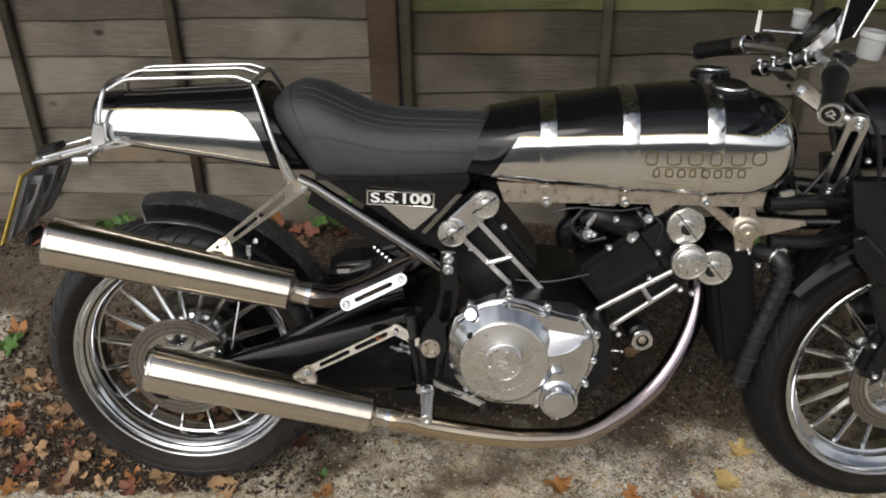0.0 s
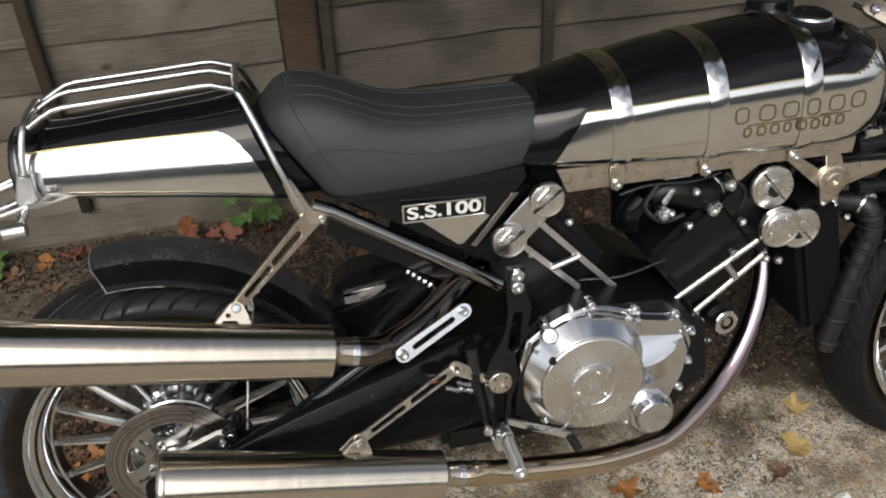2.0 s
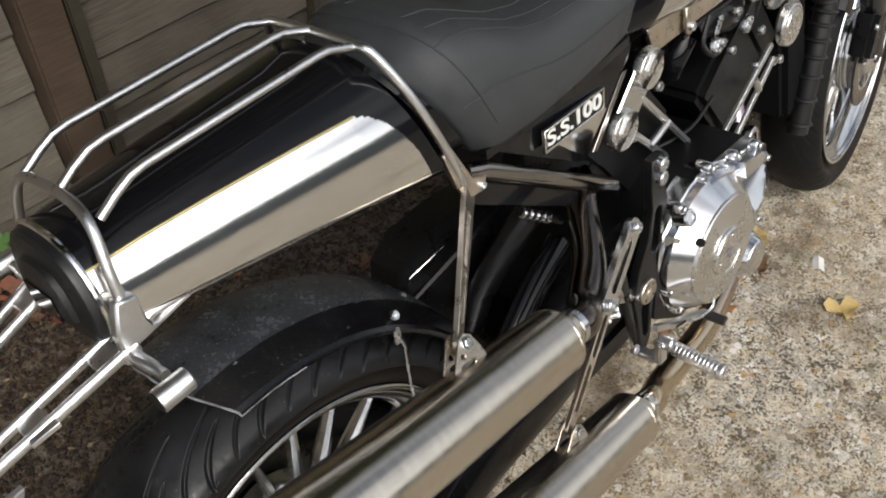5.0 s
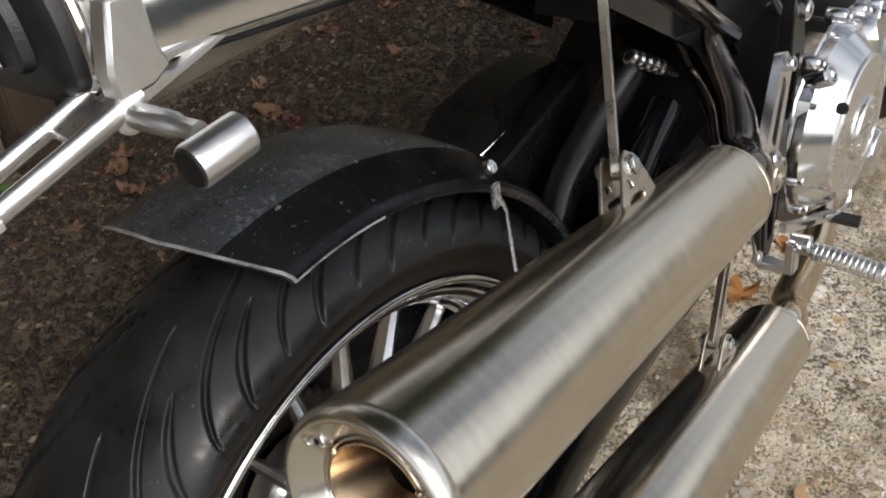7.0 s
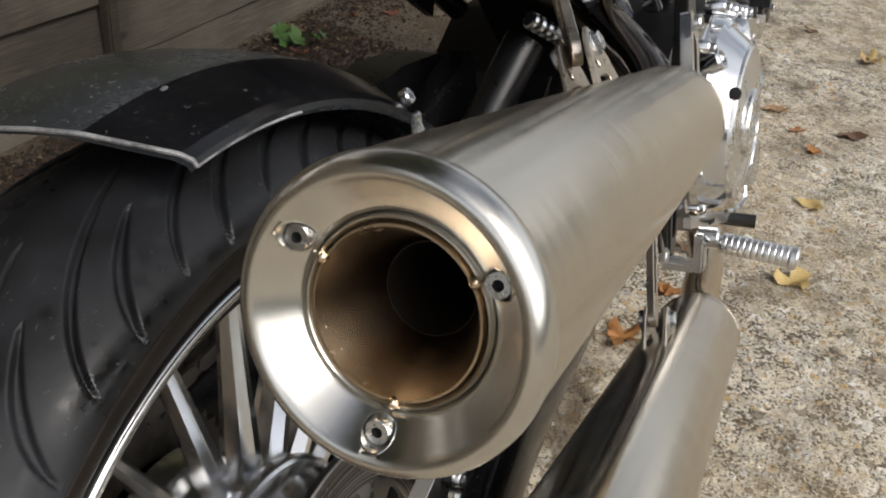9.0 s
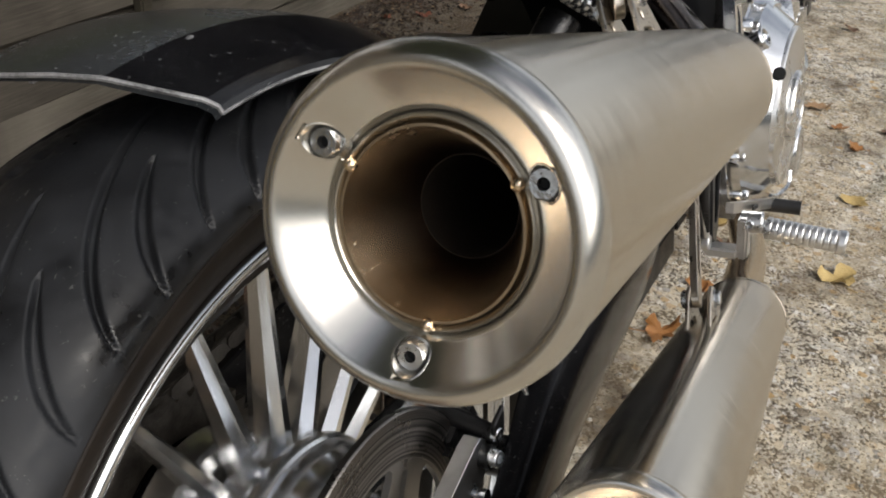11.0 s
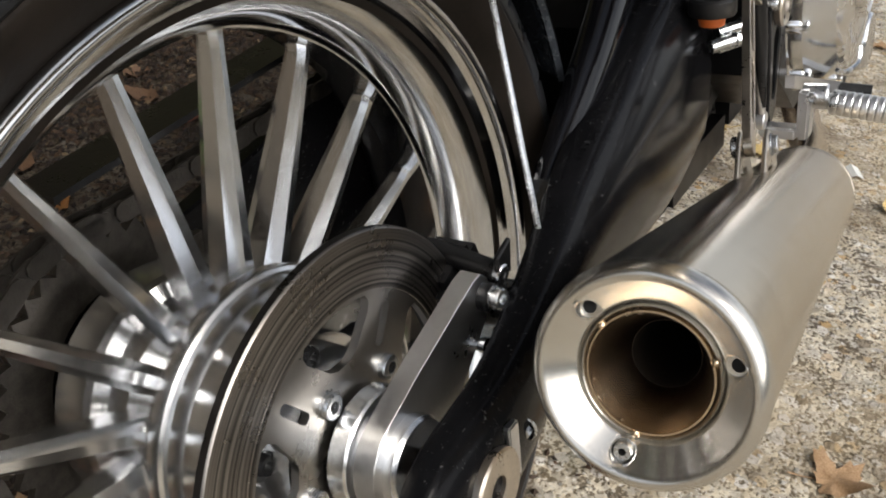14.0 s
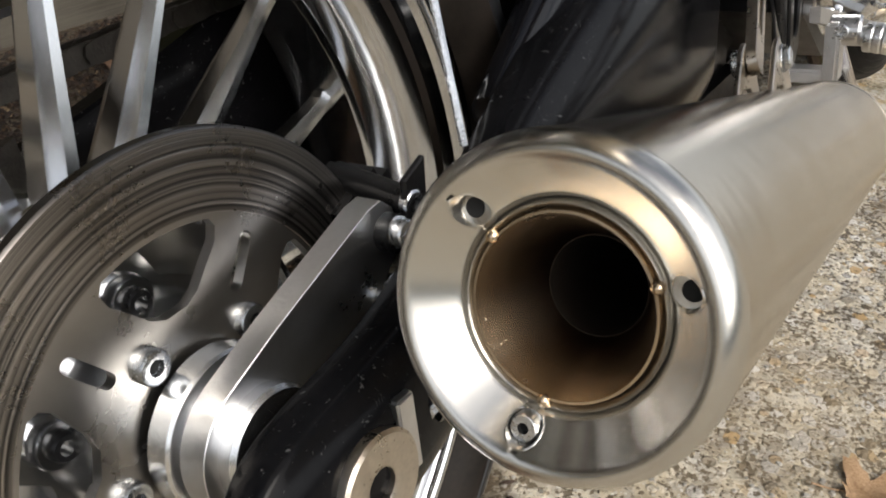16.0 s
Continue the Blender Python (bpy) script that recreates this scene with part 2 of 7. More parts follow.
def tube(pts, r, n=14, smooth=True, steps=8, bm=None, caps=True, mat=0, flat=1.0, up=(0, 0, 1)):
    """A round bar along a path; r a number or one radius for each given point; flat squeezes it along its own up."""
    bm = bm or bmesh.new()
    P = smooth_path(pts, steps) if smooth and len(pts) > 2 else [Vector(p) for p in pts]
    if isinstance(r, (int, float)):
        R = [r] * len(P)
    else:
        k = (len(P) - 1) / (len(r) - 1)
        R = [float(np.interp(i / k, range(len(r)), r)) for i in range(len(P))]
    prev, rings = None, []
    for i, p in enumerate(P):
        d = (P[min(i + 1, len(P) - 1)] - P[max(i - 1, 0)]).normalized()
        if prev is None:
            x = basis(d, up).col[0].copy()
        else:
            x = (prev - d * prev.dot(d)).normalized()
        prev = x
        y = d.cross(x)
        rings.append([bm.verts.new(p + x * R[i] * math.cos(math.tau * j / n) + y * R[i] * flat * math.sin(math.tau * j / n)) for j in range(n)])
    for a, b in zip(rings, rings[1:]):
        for j in range(n):
            bm.faces.new((a[j], a[(j + 1) % n], b[(j + 1) % n], b[j])).material_index = mat
    if caps:
        bm.faces.new(rings[0][::-1]).material_index = mat
        bm.faces.new(rings[-1]).material_index = mat
    return bm


def loft(rings, caps=True, bm=None, closed=True, matf=None):
    """Skins rings of points of equal number. matf(k, j) gives the material of a face."""
    bm = bm or bmesh.new()
    V = [[bm.verts.new(p) for p in r] for r in rings]
    n = len(V[0])
    for k in range(len(V) - 1):
        for j in range(n if closed else n - 1):
            f = bm.faces.new((V[k][j], V[k][(j + 1) % n], V[k + 1][(j + 1) % n], V[k + 1][j]))
            if matf:
                f.material_index = matf(k, j)
    if caps and closed:
        bm.faces.new(V[0][::-1])
        bm.faces.new(V[-1])
    return bm


def box(c, s, bevel=0.002, turn=None, bm=None, mat=0):
    """A block of size s about c with rounded edges."""
    b = bmesh.new()
    bmesh.ops.create_cube(b, size=1.0)
    bmesh.ops.scale(b, vec=s, verts=b.verts)
    if bevel:
        bmesh.ops.bevel(b, geom=b.edges[:], offset=bevel, segments=2, affect="EDGES")
    M = Matrix.Translation(c) @ (turn.to_4x4() if turn else Matrix.Identity(4))
    bmesh.ops.transform(b, matrix=M, verts=b.verts)
    for f in b.faces:
        f.material_index = mat
    if bm is None:
        return b
    me = bpy.data.meshes.new("tmp")
    b.to_mesh(me)
    b.free()
    bm.from_mesh(me)
    bpy.data.meshes.remove(me)
    return bm


def slot(a, b, r, n=8):
    """The outline of a slot with round ends, in 2D; r one radius or one for each end."""
    r0, r1 = (r, r) if isinstance(r, (int, float)) else r
    a, b = Vector((a[0], a[1])), Vector((b[0], b[1]))
    t = math.atan2(b.y - a.y, b.x - a.x)
    out = [(a.x + r0 * math.cos(t + math.pi / 2 + math.pi * i / n), a.y + r0 * math.sin(t + math.pi / 2 + math.pi * i / n)) for i in range(n + 1)]
    return out + [(b.x + r1 * math.cos(t - math.pi / 2 + math.pi * i / n), b.y + r1 * math.sin(t - math.pi / 2 + math.pi * i / n)) for i in range(n + 1)]


def ring2(c, r, n=20, a0=0.0):
    return [(c[0] + r * math.cos(a0 + math.tau * i / n), c[1] + r * math.sin(a0 + math.tau * i / n)) for i in range(n)]


def plate(outline, y0, y1, holes=(), bevel=0.0, place=None, bm=None, mat=0):
    """A flat plate in the x-z plane between y0 and y1, with holes through it. place(u, v, y) may put it elsewhere."""
    from mathutils.geometry import tessellate_polygon
    place = place or (lambda u, v, y: Vector((u, y, v)))
    b = bmesh.new()
    loops = [list(outline)] + [list(h) for h in holes]
    tris = tessellate_polygon([[Vector((u, v, 0)) for u, v in lp] for lp in loops])
    flat = [p for lp in loops for p in lp]
    F = [b.verts.new(place(u, v, y0)) for u, v in flat]
    K = [b.verts.new(place(u, v, y1)) for u, v in flat]
    for t in tris:
        if len(set(t)) == 3:
            try:
                b.faces.new([F[i] for i in t])
                b.faces.new([K[i] for i in reversed(t)])
            except ValueError:
                pass
    s = 0
    for lp in loops:
        n = len(lp)
        for i in range(n):
            j = (i + 1) % n
            b.faces.new((F[s + i], F[s + j], K[s + j], K[s + i]))
        s += n
    bmesh.ops.recalc_face_normals(b, faces=b.faces)
    if bevel:
        E = [e for e in b.edges if len(e.link_faces) == 2 and e.calc_face_angle(0) > 1.2]
        bmesh.ops.bevel(b, geom=E, offset=bevel, segments=1, affect="EDGES", clamp_overlap=True)
    for f in b.faces:
        f.material_index = mat
    if bm is None:
        return b
    me = bpy.data.meshes.new("tmp")
    b.to_mesh(me)
    b.free()
    bm.from_mesh(me)
    bpy.data.meshes.remove(me)
    return bm


def bolt(parent, at, axis=(0, -1, 0), r=0.006, h=0.006, mat=None, name="bolt"):
    """A socket-head bolt with a six-sided recess."""
    bm = turned([(0, 0), (r, 0), (r, h * 0.8), (r * 0.85, h), (r * 0.5, h), (r * 0.5, h * 0.45), (0, h * 0.45)], at, axis, 18)
    return part(name, bm, mat or ZINC, parent, smooth=30)


def hexbolt(parent, at, axis=(0, -1, 0), r=0.007, h=0.005, mat=None, name="bolt"):
    bm = turned([(0, 0), (r * 1.25, 0), (r * 1.25, h * 0.25), (r * 1.2, h * 0.3)], at, axis, 18)
    turned([(r, h * 0.25), (r, h * 0.9), (r * 0.85, h), (0, h)], at, axis, 6, bm)
    return part(name, bm, mat or ZINC, parent, smooth=25)


def thing(name, m, label, category, group="", kind=""):
    e = new(name)
    e.matrix_world = m
    return tagged(e, label, category, group, kind)

# ---- ground ----
def ground_material():
    """Exposed-aggregate concrete: pebbles in worn cement, dark with damp and moss towards the fence."""
    m = bpy.data.materials.new("aggregate_concrete")
    m.use_nodes = True
    N, L = m.node_tree.nodes, m.node_tree.links
    b = N["Principled BSDF"]
    tc = N.new("ShaderNodeTexCoord")

    def tex(kind, s, **kw):
        n = N.new(kind)
        n.inputs["Scale"].default_value = s
        for k, v in kw.items():
            n.inputs[k].default_value = v
        L.new(tc.outputs["Object"], n.inputs["Vector"])
        return n

    def ramp(src, stops):
        r = N.new("ShaderNodeValToRGB")
        while len(r.color_ramp.elements) < len(stops):
            r.color_ramp.elements.new(0.5)
        for e, (p, c) in zip(r.color_ramp.elements, stops):
            e.position, e.color = p, (*c, 1)
        L.new(src, r.inputs["Fac"])
        return r.outputs["Color"]

    def mix(f, a, c, mode="MIX"):
        n = N.new("ShaderNodeMixRGB")
        n.blend_type = mode
        for s, k in ((f, "Fac"), (a, "Color1"), (c, "Color2")):
            if isinstance(s, (int, float)):
                n.inputs[k].default_value = s
            elif isinstance(s, tuple):
                n.inputs[k].default_value = (*s, 1)
            else:
                L.new(s, n.inputs[k])
        return n.outputs[0]
    def math_node(op, a, c, d=None):
        n = N.new("ShaderNodeMath")
        n.operation = op
        for i, v in enumerate((a, c, d)):
            if v is None:
                continue
            if isinstance(v, (int, float)):
                n.inputs[i].default_value = v
            else:
                L.new(v, n.inputs[i])
        return n.outputs[0]

    def pebbles(scale, most, colours):
        """Stones of random size and colour, one in each cell: mask and colour."""
        cell = tex("ShaderNodeTexVoronoi", scale)
        sp = N.new("ShaderNodeSeparateColor")
        L.new(cell.outputs["Color"], sp.inputs[0])
        size = math_node("MULTIPLY", sp.outputs[0], most)
        edge = math_node("MULTIPLY", math_node("SUBTRACT", size, cell.outputs["Distance"]), 9.0)
        n = N.new("ShaderNodeClamp")
        L.new(edge, n.inputs[0])
        return n.outputs[0], ramp(sp.outputs[1], colours)
    # worn cement in warm and grey patches
    cem_n = tex("ShaderNodeTexNoise", 16.0, Detail=7.0, Roughness=0.6)
    base = ramp(cem_n.outputs["Fac"], [(0.34, (0.30, 0.25, 0.175)), (0.48, (0.62, 0.54, 0.40)), (0.64, (0.80, 0.745, 0.62))])
    grey_n = tex("ShaderNodeTexNoise", 38.0, Detail=5.0)
    base = mix(ramp(grey_n.outputs["Fac"], [(0.48, (0, 0, 0)), (0.62, (0.75, 0.75, 0.75))]), base, (0.38, 0.36, 0.33))
    fine_m, fine_c = pebbles(260.0, 0.75, [(0.0, (0.14, 0.11, 0.075)), (0.35, (0.40, 0.35, 0.27)), (0.7, (0.60, 0.56, 0.48)), (1.0, (0.80, 0.77, 0.70))])
    base = mix(fine_m, base, fine_c)
    peb_m, peb_c = pebbles(72.0, 0.80, [(0.0, (0.20, 0.16, 0.11)), (0.2, (0.42, 0.38, 0.31)), (0.45, (0.62, 0.57, 0.46)), (0.62, (0.50, 0.33, 0.15)), (0.70, (0.60, 0.56, 0.50)), (0.9, (0.82, 0.80, 0.75)), (1.0, (0.30, 0.28, 0.26))])
    base = mix(peb_m, base, peb_c)
    # dark pits where the surface has broken away, in clusters
    pit_n = tex("ShaderNodeTexNoise", 190.0, Detail=4.0)
    pit_z = tex("ShaderNodeTexNoise", 26.0, Detail=6.0)
    pit = math_node("MULTIPLY_ADD", pit_z.outputs["Fac"], 0.55, pit_n.outputs["Fac"])
    pit_f = ramp(pit, [(0.815, (0, 0, 0)), (0.885, (0.92, 0.92, 0.92))])
    base = mix(pit_f, base, (0.075, 0.058, 0.040))
    # pale lichen
    lich_n = tex("ShaderNodeTexNoise", 55.0, Detail=6.0, Roughness=0.7)
    base = mix(ramp(lich_n.outputs["Fac"], [(0.60, (0, 0, 0)), (0.66, (0.75, 0.75, 0.75))]), base, (0.80, 0.78, 0.70))
    tone = tex("ShaderNodeTexNoise", 2.2, Detail=6.0)
    base = mix(ramp(tone.outputs["Fac"], [(0.42, (0, 0, 0)), (0.64, (0.38, 0.38, 0.38))]), base, (0.38, 0.29, 0.17))
    dirt = tex("ShaderNodeTexNoise", 5.0, Detail=8.0, Roughness=0.65)
    base = mix(ramp(dirt.outputs["Fac"], [(0.50, (0, 0, 0)), (0.68, (0.75, 0.75, 0.75))]), base, (0.14, 0.105, 0.065))
    # damp earth and moss spread from the foot of the fence
    xyz = N.new("ShaderNodeSeparateXYZ")
    L.new(tc.outputs["Object"], xyz.inputs[0])
    soil_n = tex("ShaderNodeTexNoise", 5.0, Detail=8.0)
    ma = N.new("ShaderNodeMath")
    ma.operation = "MULTIPLY_ADD"
    L.new(soil_n.outputs["Fac"], ma.inputs[0])
    ma.inputs[1].default_value = 1.0
    L.new(xyz.outputs["Y"], ma.inputs[2])
    lf = N.new("ShaderNodeMapRange")
    lf.inputs["From Min"].default_value, lf.inputs["From Max"].default_value = -0.30, -0.75
    lf.inputs["To Min"].default_value, lf.inputs["To Max"].default_value = 0.0, -0.45
    L.new(xyz.outputs["X"], lf.inputs["Value"])
    mx = N.new("ShaderNodeMath")
    mx.operation = "ADD"
    L.new(lf.outputs[0], mx.inputs[0])
    L.new(ma.outputs[0], mx.inputs[1])
    soil_f = ramp(mx.outputs[0], [(0.46, (0, 0, 0)), (0.66, (0.84, 0.84, 0.84))])
    grit = tex("ShaderNodeTexNoise", 160.0, Detail=4.0)
    soil = ramp(grit.outputs["Fac"], [(0.3, (0.014, 0.009, 0.005)), (0.52, (0.048, 0.032, 0.018)), (0.75, (0.125, 0.088, 0.055))])
    base = mix(soil_f, base, soil)
    moss_n = tex("ShaderNodeTexNoise", 7.0, Detail=7.0)
    base = mix(ramp(moss_n.outputs["Fac"], [(0.60, (0, 0, 0)), (0.72, (0.5, 0.5, 0.5))]), base, (0.055, 0.060, 0.022))
    L.new(base, b.inputs["Base Color"])
    b.inputs["Roughness"].default_value = 0.78
    b.inputs["Specular IOR Level"].default_value = 0.3
    rel = math_node("MULTIPLY_ADD", peb_m, 0.5, math_node("MULTIPLY_ADD", fine_m, 0.2, grit.outputs["Fac"]))
    rel = math_node("MULTIPLY_ADD", pit, -0.6, rel)
    bp = N.new("ShaderNodeBump")
    bp.inputs["Strength"].default_value, bp.inputs["Distance"].default_value = 0.8, 0.004
    L.new(rel, bp.inputs["Height"])
    L.new(bp.outputs[0], b.inputs["Normal"])
    return m


GROUND = ground_material()


def ground_height(x, y):
    """The drive is worn and uneven; it lies level under the wheels, and banks up with soil at the fence."""
    near = min(1.0, max(0.0, (y - 0.55) / 0.5))
    bumps = noise.noise(Vector((x * 1.3, y * 1.3, 0.3))) * 0.008 + noise.noise(Vector((x * 6, y * 6, 1.7))) * 0.003
    flat = min(1.0, min(math.hypot(x, y), math.hypot(x - 1.54, y)) / 0.35)
    return bumps * flat - 0.004 + near * near * 0.02


bm = bmesh.new()
nx, ny = 220, 130
xs = [-2.0 + 5.5 * i / nx for i in range(nx + 1)]
ys = [-1.8 + 3.0 * i / ny for i in range(ny + 1)]
xs = [-60, -20, -8, -4] + xs + [6, 12, 25, 60]
ys = [-60, -20, -8, -3.5] + ys + [2.0, 5, 20, 60]
grid = [[bm.verts.new((x, y, ground_height(x, y) if -2 <= x <= 3.5 and -1.8 <= y <= 1.2 else -0.004)) for x in xs] for y in ys]
for j in range(len(ys) - 1):
    for i in range(len(xs) - 1):
        bm.faces.new((grid[j][i], grid[j][i + 1], grid[j + 1][i + 1], grid[j + 1][i]))
ground = part("ground", bm, GROUND, None)
tagged(ground, "worn exposed-aggregate concrete drive with damp soil by the fence", "ground", kind="structure")


# ---- fence ----
def wood_material(name, c1, c2, c3):
    m = bpy.data.materials.new(name)
    m.use_nodes = True
    N, L = m.node_tree.nodes, m.node_tree.links
    b = N["Principled BSDF"]
    tc, info = N.new("ShaderNodeTexCoord"), N.new("ShaderNodeObjectInfo")
    off = N.new("ShaderNodeVectorMath")
    off.operation = "MULTIPLY_ADD"
    L.new(info.outputs["Random"], off.inputs[0])
    off.inputs[1].default_value = (13.0, 7.0, 5.0)
    L.new(tc.outputs["Object"], off.inputs[2])
    mp = N.new("ShaderNodeMapping")
    mp.inputs["Scale"].default_value = (2.6, 52.0, 52.0)
    L.new(off.outputs[0], mp.inputs["Vector"])

    def nz(s, d, vec):
        n = N.new("ShaderNodeTexNoise")
        n.inputs["Scale"].default_value, n.inputs["Detail"].default_value = s, d
        n.inputs["Distortion"].default_value = 0.5
        L.new(vec, n.inputs["Vector"])
        return n.outputs["Fac"]

    def ramp(src, stops):
        r = N.new("ShaderNodeValToRGB")
        while len(r.color_ramp.elements) < len(stops):
            r.color_ramp.elements.new(0.5)
        for e, (p, c) in zip(r.color_ramp.elements, stops):
            e.position, e.color = p, (*c, 1)
        L.new(src, r.inputs["Fac"])
        return r.outputs["Color"]

    def mix(f, a, c, mode="MIX"):
        n = N.new("ShaderNodeMixRGB")
        n.blend_type = mode
        for s, k in ((f, "Fac"), (a, "Color1"), (c, "Color2")):
            if isinstance(s, (int, float)):
                n.inputs[k].default_value = s
            elif isinstance(s, tuple):
                n.inputs[k].default_value = (*s, 1)
            else:
                L.new(s, n.inputs[k])
        return n.outputs[0]
    grain = nz(5.0, 8.0, mp.outputs[0])
    mid = [tuple(a + (v - a) * k for a, v in zip(c2, c)) for c, k in ((c1, 0.55), (c3, 0.55))]
    col = ramp(grain, [(0.25, mid[0]), (0.5, c2), (0.75, mid[1])])
    wash = nz(2.4, 5.0, off.outputs[0])
    col = mix(ramp(wash, [(0.42, (0, 0, 0)), (0.66, (0.6, 0.6, 0.6))]), col, c3)
    blotch = nz(3.5, 6.0, off.outputs[0])
    col = mix(ramp(blotch, [(0.4, (0, 0, 0)), (0.65, (0.55, 0.55, 0.55))]), col, tuple(v * 0.45 for v in c1))
    tint = nz(1.2, 4.0, off.outputs[0])
    col = mix(ramp(tint, [(0.56, (0, 0, 0)), (0.74, (0.40, 0.40, 0.40))]), col, tuple(v * k for v, k in zip(c3, (1.5, 1.1, 0.8))))
    # knots
    kn = N.new("ShaderNodeTexVoronoi")
    kn.inputs["Scale"].default_value = 5.5
    km = N.new("ShaderNodeMapping")
    km.inputs["Scale"].default_value = (1.0, 1.6, 1.6)
    L.new(off.outputs[0], km.inputs["Vector"])
    L.new(km.outputs[0], kn.inputs["Vector"])
    col = mix(ramp(kn.outputs["Distance"], [(0.035, (0.95, 0.95, 0.95)), (0.12, (0, 0, 0))]), col, (0.018, 0.013, 0.010))
    hs = N.new("ShaderNodeHueSaturation")
    vr = N.new("ShaderNodeMapRange")
    vr.inputs["To Min"].default_value, vr.inputs["To Max"].default_value = 0.72, 1.25
    L.new(info.outputs["Random"], vr.inputs["Value"])
    L.new(vr.outputs[0], hs.inputs["Value"])
    L.new(col, hs.inputs["Color"])
    L.new(hs.outputs[0], b.inputs["Base Color"])
    b.inputs["Roughness"].default_value = 0.85
    b.inputs["Specular IOR Level"].default_value = 0.2
    bp = N.new("ShaderNodeBump")
    bp.inputs["Strength"].default_value, bp.inputs["Distance"].default_value = 0.4, 0.002
    L.new(grain, bp.inputs["Height"])
    L.new(bp.outputs[0], b.inputs["Normal"])
    return m


BOARD = wood_material("weathered_fence_board", (0.040, 0.034, 0.027), (0.097, 0.085, 0.068), (0.175, 0.154, 0.125))
PALE = wood_material("pale_fence_board", (0.054, 0.046, 0.036), (0.122, 0.107, 0.085), (0.220, 0.198, 0.160))
DARK_BOARD = wood_material("dark_fence_board", (0.018, 0.015, 0.010), (0.036, 0.031, 0.022), (0.072, 0.062, 0.043))
GREENED = wood_material("green_fence_board", (0.022, 0.024, 0.009), (0.052, 0.056, 0.021), (0.105, 0.110, 0.048))
POST = wood_material("weathered_fence_post", (0.028, 0.018, 0.012), (0.058, 0.039, 0.027), (0.10, 0.072, 0.05))


def fence_board(length, high, seed):
    """A lapped board, thin at its top edge, thick and wavy at its lower edge."""
    rnd = random.Random(seed)
    b = bmesh.new()
    n = 40
    rings = []
    ph = rnd.random() * 9
    for i in range(n + 1):
        x = length * i / n
        wav = 0.012 * noise.noise(Vector((x * 1.7 + ph, seed, 0))) + 0.005 * noise.noise(Vector((x * 7, seed, 3)))
        bow = 0.007 * noise.noise(Vector((x * 1.3, seed, 8)))
        rings.append([(x, -0.013 + bow, wav), (x, -0.016 + bow, 0.004 + wav), (x, -0.004 + bow * 0.3, high), (x, 0.001 + bow * 0.3, high), (x, -0.003 + bow, wav)])
    loft(rings, bm=b)
    return b


def fence_panel(name, x0, x1, base_z, pitch, seed, battens, label):
    e = thing(name, pose(x0, 1.10, base_z), label, "fence", kind="structure")
    for k in range(15):
        # the four lowest boards take a paler wood than those above
        bo = part("board", fence_board(x1 - x0, pitch + 0.035, seed * 31 + k), (GREENED if k in (5, 6) else BOARD if k < 4 else DARK_BOARD) if seed == 2 else PALE if k < 4 else BOARD, e)
        bo.location = (0, 0, 0.115 + pitch * k)
        bo.rotation_euler = (radians(-1.0), radians(random.uniform(-0.25, 0.25)), 0)
    b = bmesh.new()
    part("gravel_board", box(((x1 - x0) / 2, 0.0, 0.055), (x1 - x0 - 0.004, 0.026, 0.13), 0.003, bm=b), PALE, e)
    for bx in battens:
        part("batten", box((bx - x0, -0.030, 0.95 + 0.10), (0.030, 0.026, 1.86), 0.004), DARK_BOARD, e)
    return e


fence_panel("fence_panel", -1.52, 0.305, 0.0, 0.1205, 1, (-1.20, -0.79, -0.284), "weathered lapped wooden fence panel behind the motorcycle")
fence_panel("fence_panel", 0.405, 2.235, -0.02, 0.1290, 2, (0.424, 1.02, 1.62, 2.215), "weathered lapped wooden fence panel with dark and mossy upper boards")
fence_panel("fence_panel", 2.33, 4.16, 0.0, 0.1250, 3, (2.36, 2.9, 3.5), "weathered lapped wooden fence panel beside the drive")
fence_panel("fence_panel", -3.45, -1.62, 0.0, 0.1230, 4, (-3.4, -2.8, -2.2, -1.66), "weathered lapped wooden fence panel beside the drive")
for i, px in enumerate((0.355, 2.283, -1.57)):
    e = thing("fence_post", pose(px, 1.085, 0), "square brown weathered timber fence post", "fence post", "fence posts", "structure")
    part("post", box((0, 0, 0.95), (0.088, 0.085, 1.95), 0.005), POST, e)

# ---- unseen, added for reflections: a wall across the drive, trees behind the fence ----
REFLECTED_WALL = surf("reflected_wall_grey", (0.17, 0.19, 0.19), 0.85, 0.0, 0.4, 1.2, 0.3, 40.0, col2=(0.27, 0.30, 0.30))
HEDGE = surf("dark_foliage", (0.030, 0.045, 0.018), 0.7, 0.0, 0.5, 2.0, 0.3, 40.0, col2=(0.07, 0.09, 0.035))
# out of view; gives the polished metal a grey band at the horizon
w = part("wall_south", box((0, -11.0, 1.1), (60, 0.3, 2.3), 0.01), REFLECTED_WALL, None)
tagged(w, "unseen plain grey wall added across the drive for reflections", "wall", kind="structure")

# ---- the motorcycle, in its own upright frame: x ahead, y to its left, z up; it leans on its stand towards the fence ----
LEANING = pose(0, -0.0583, 0.0012, -10.34)
bike = thing("motorcycle", LEANING, "polished aluminium and black V-twin motorcycle leaning on its side stand", "motorcycle")
AXLE = Vector((0.0125, 0.008, 0.3185))


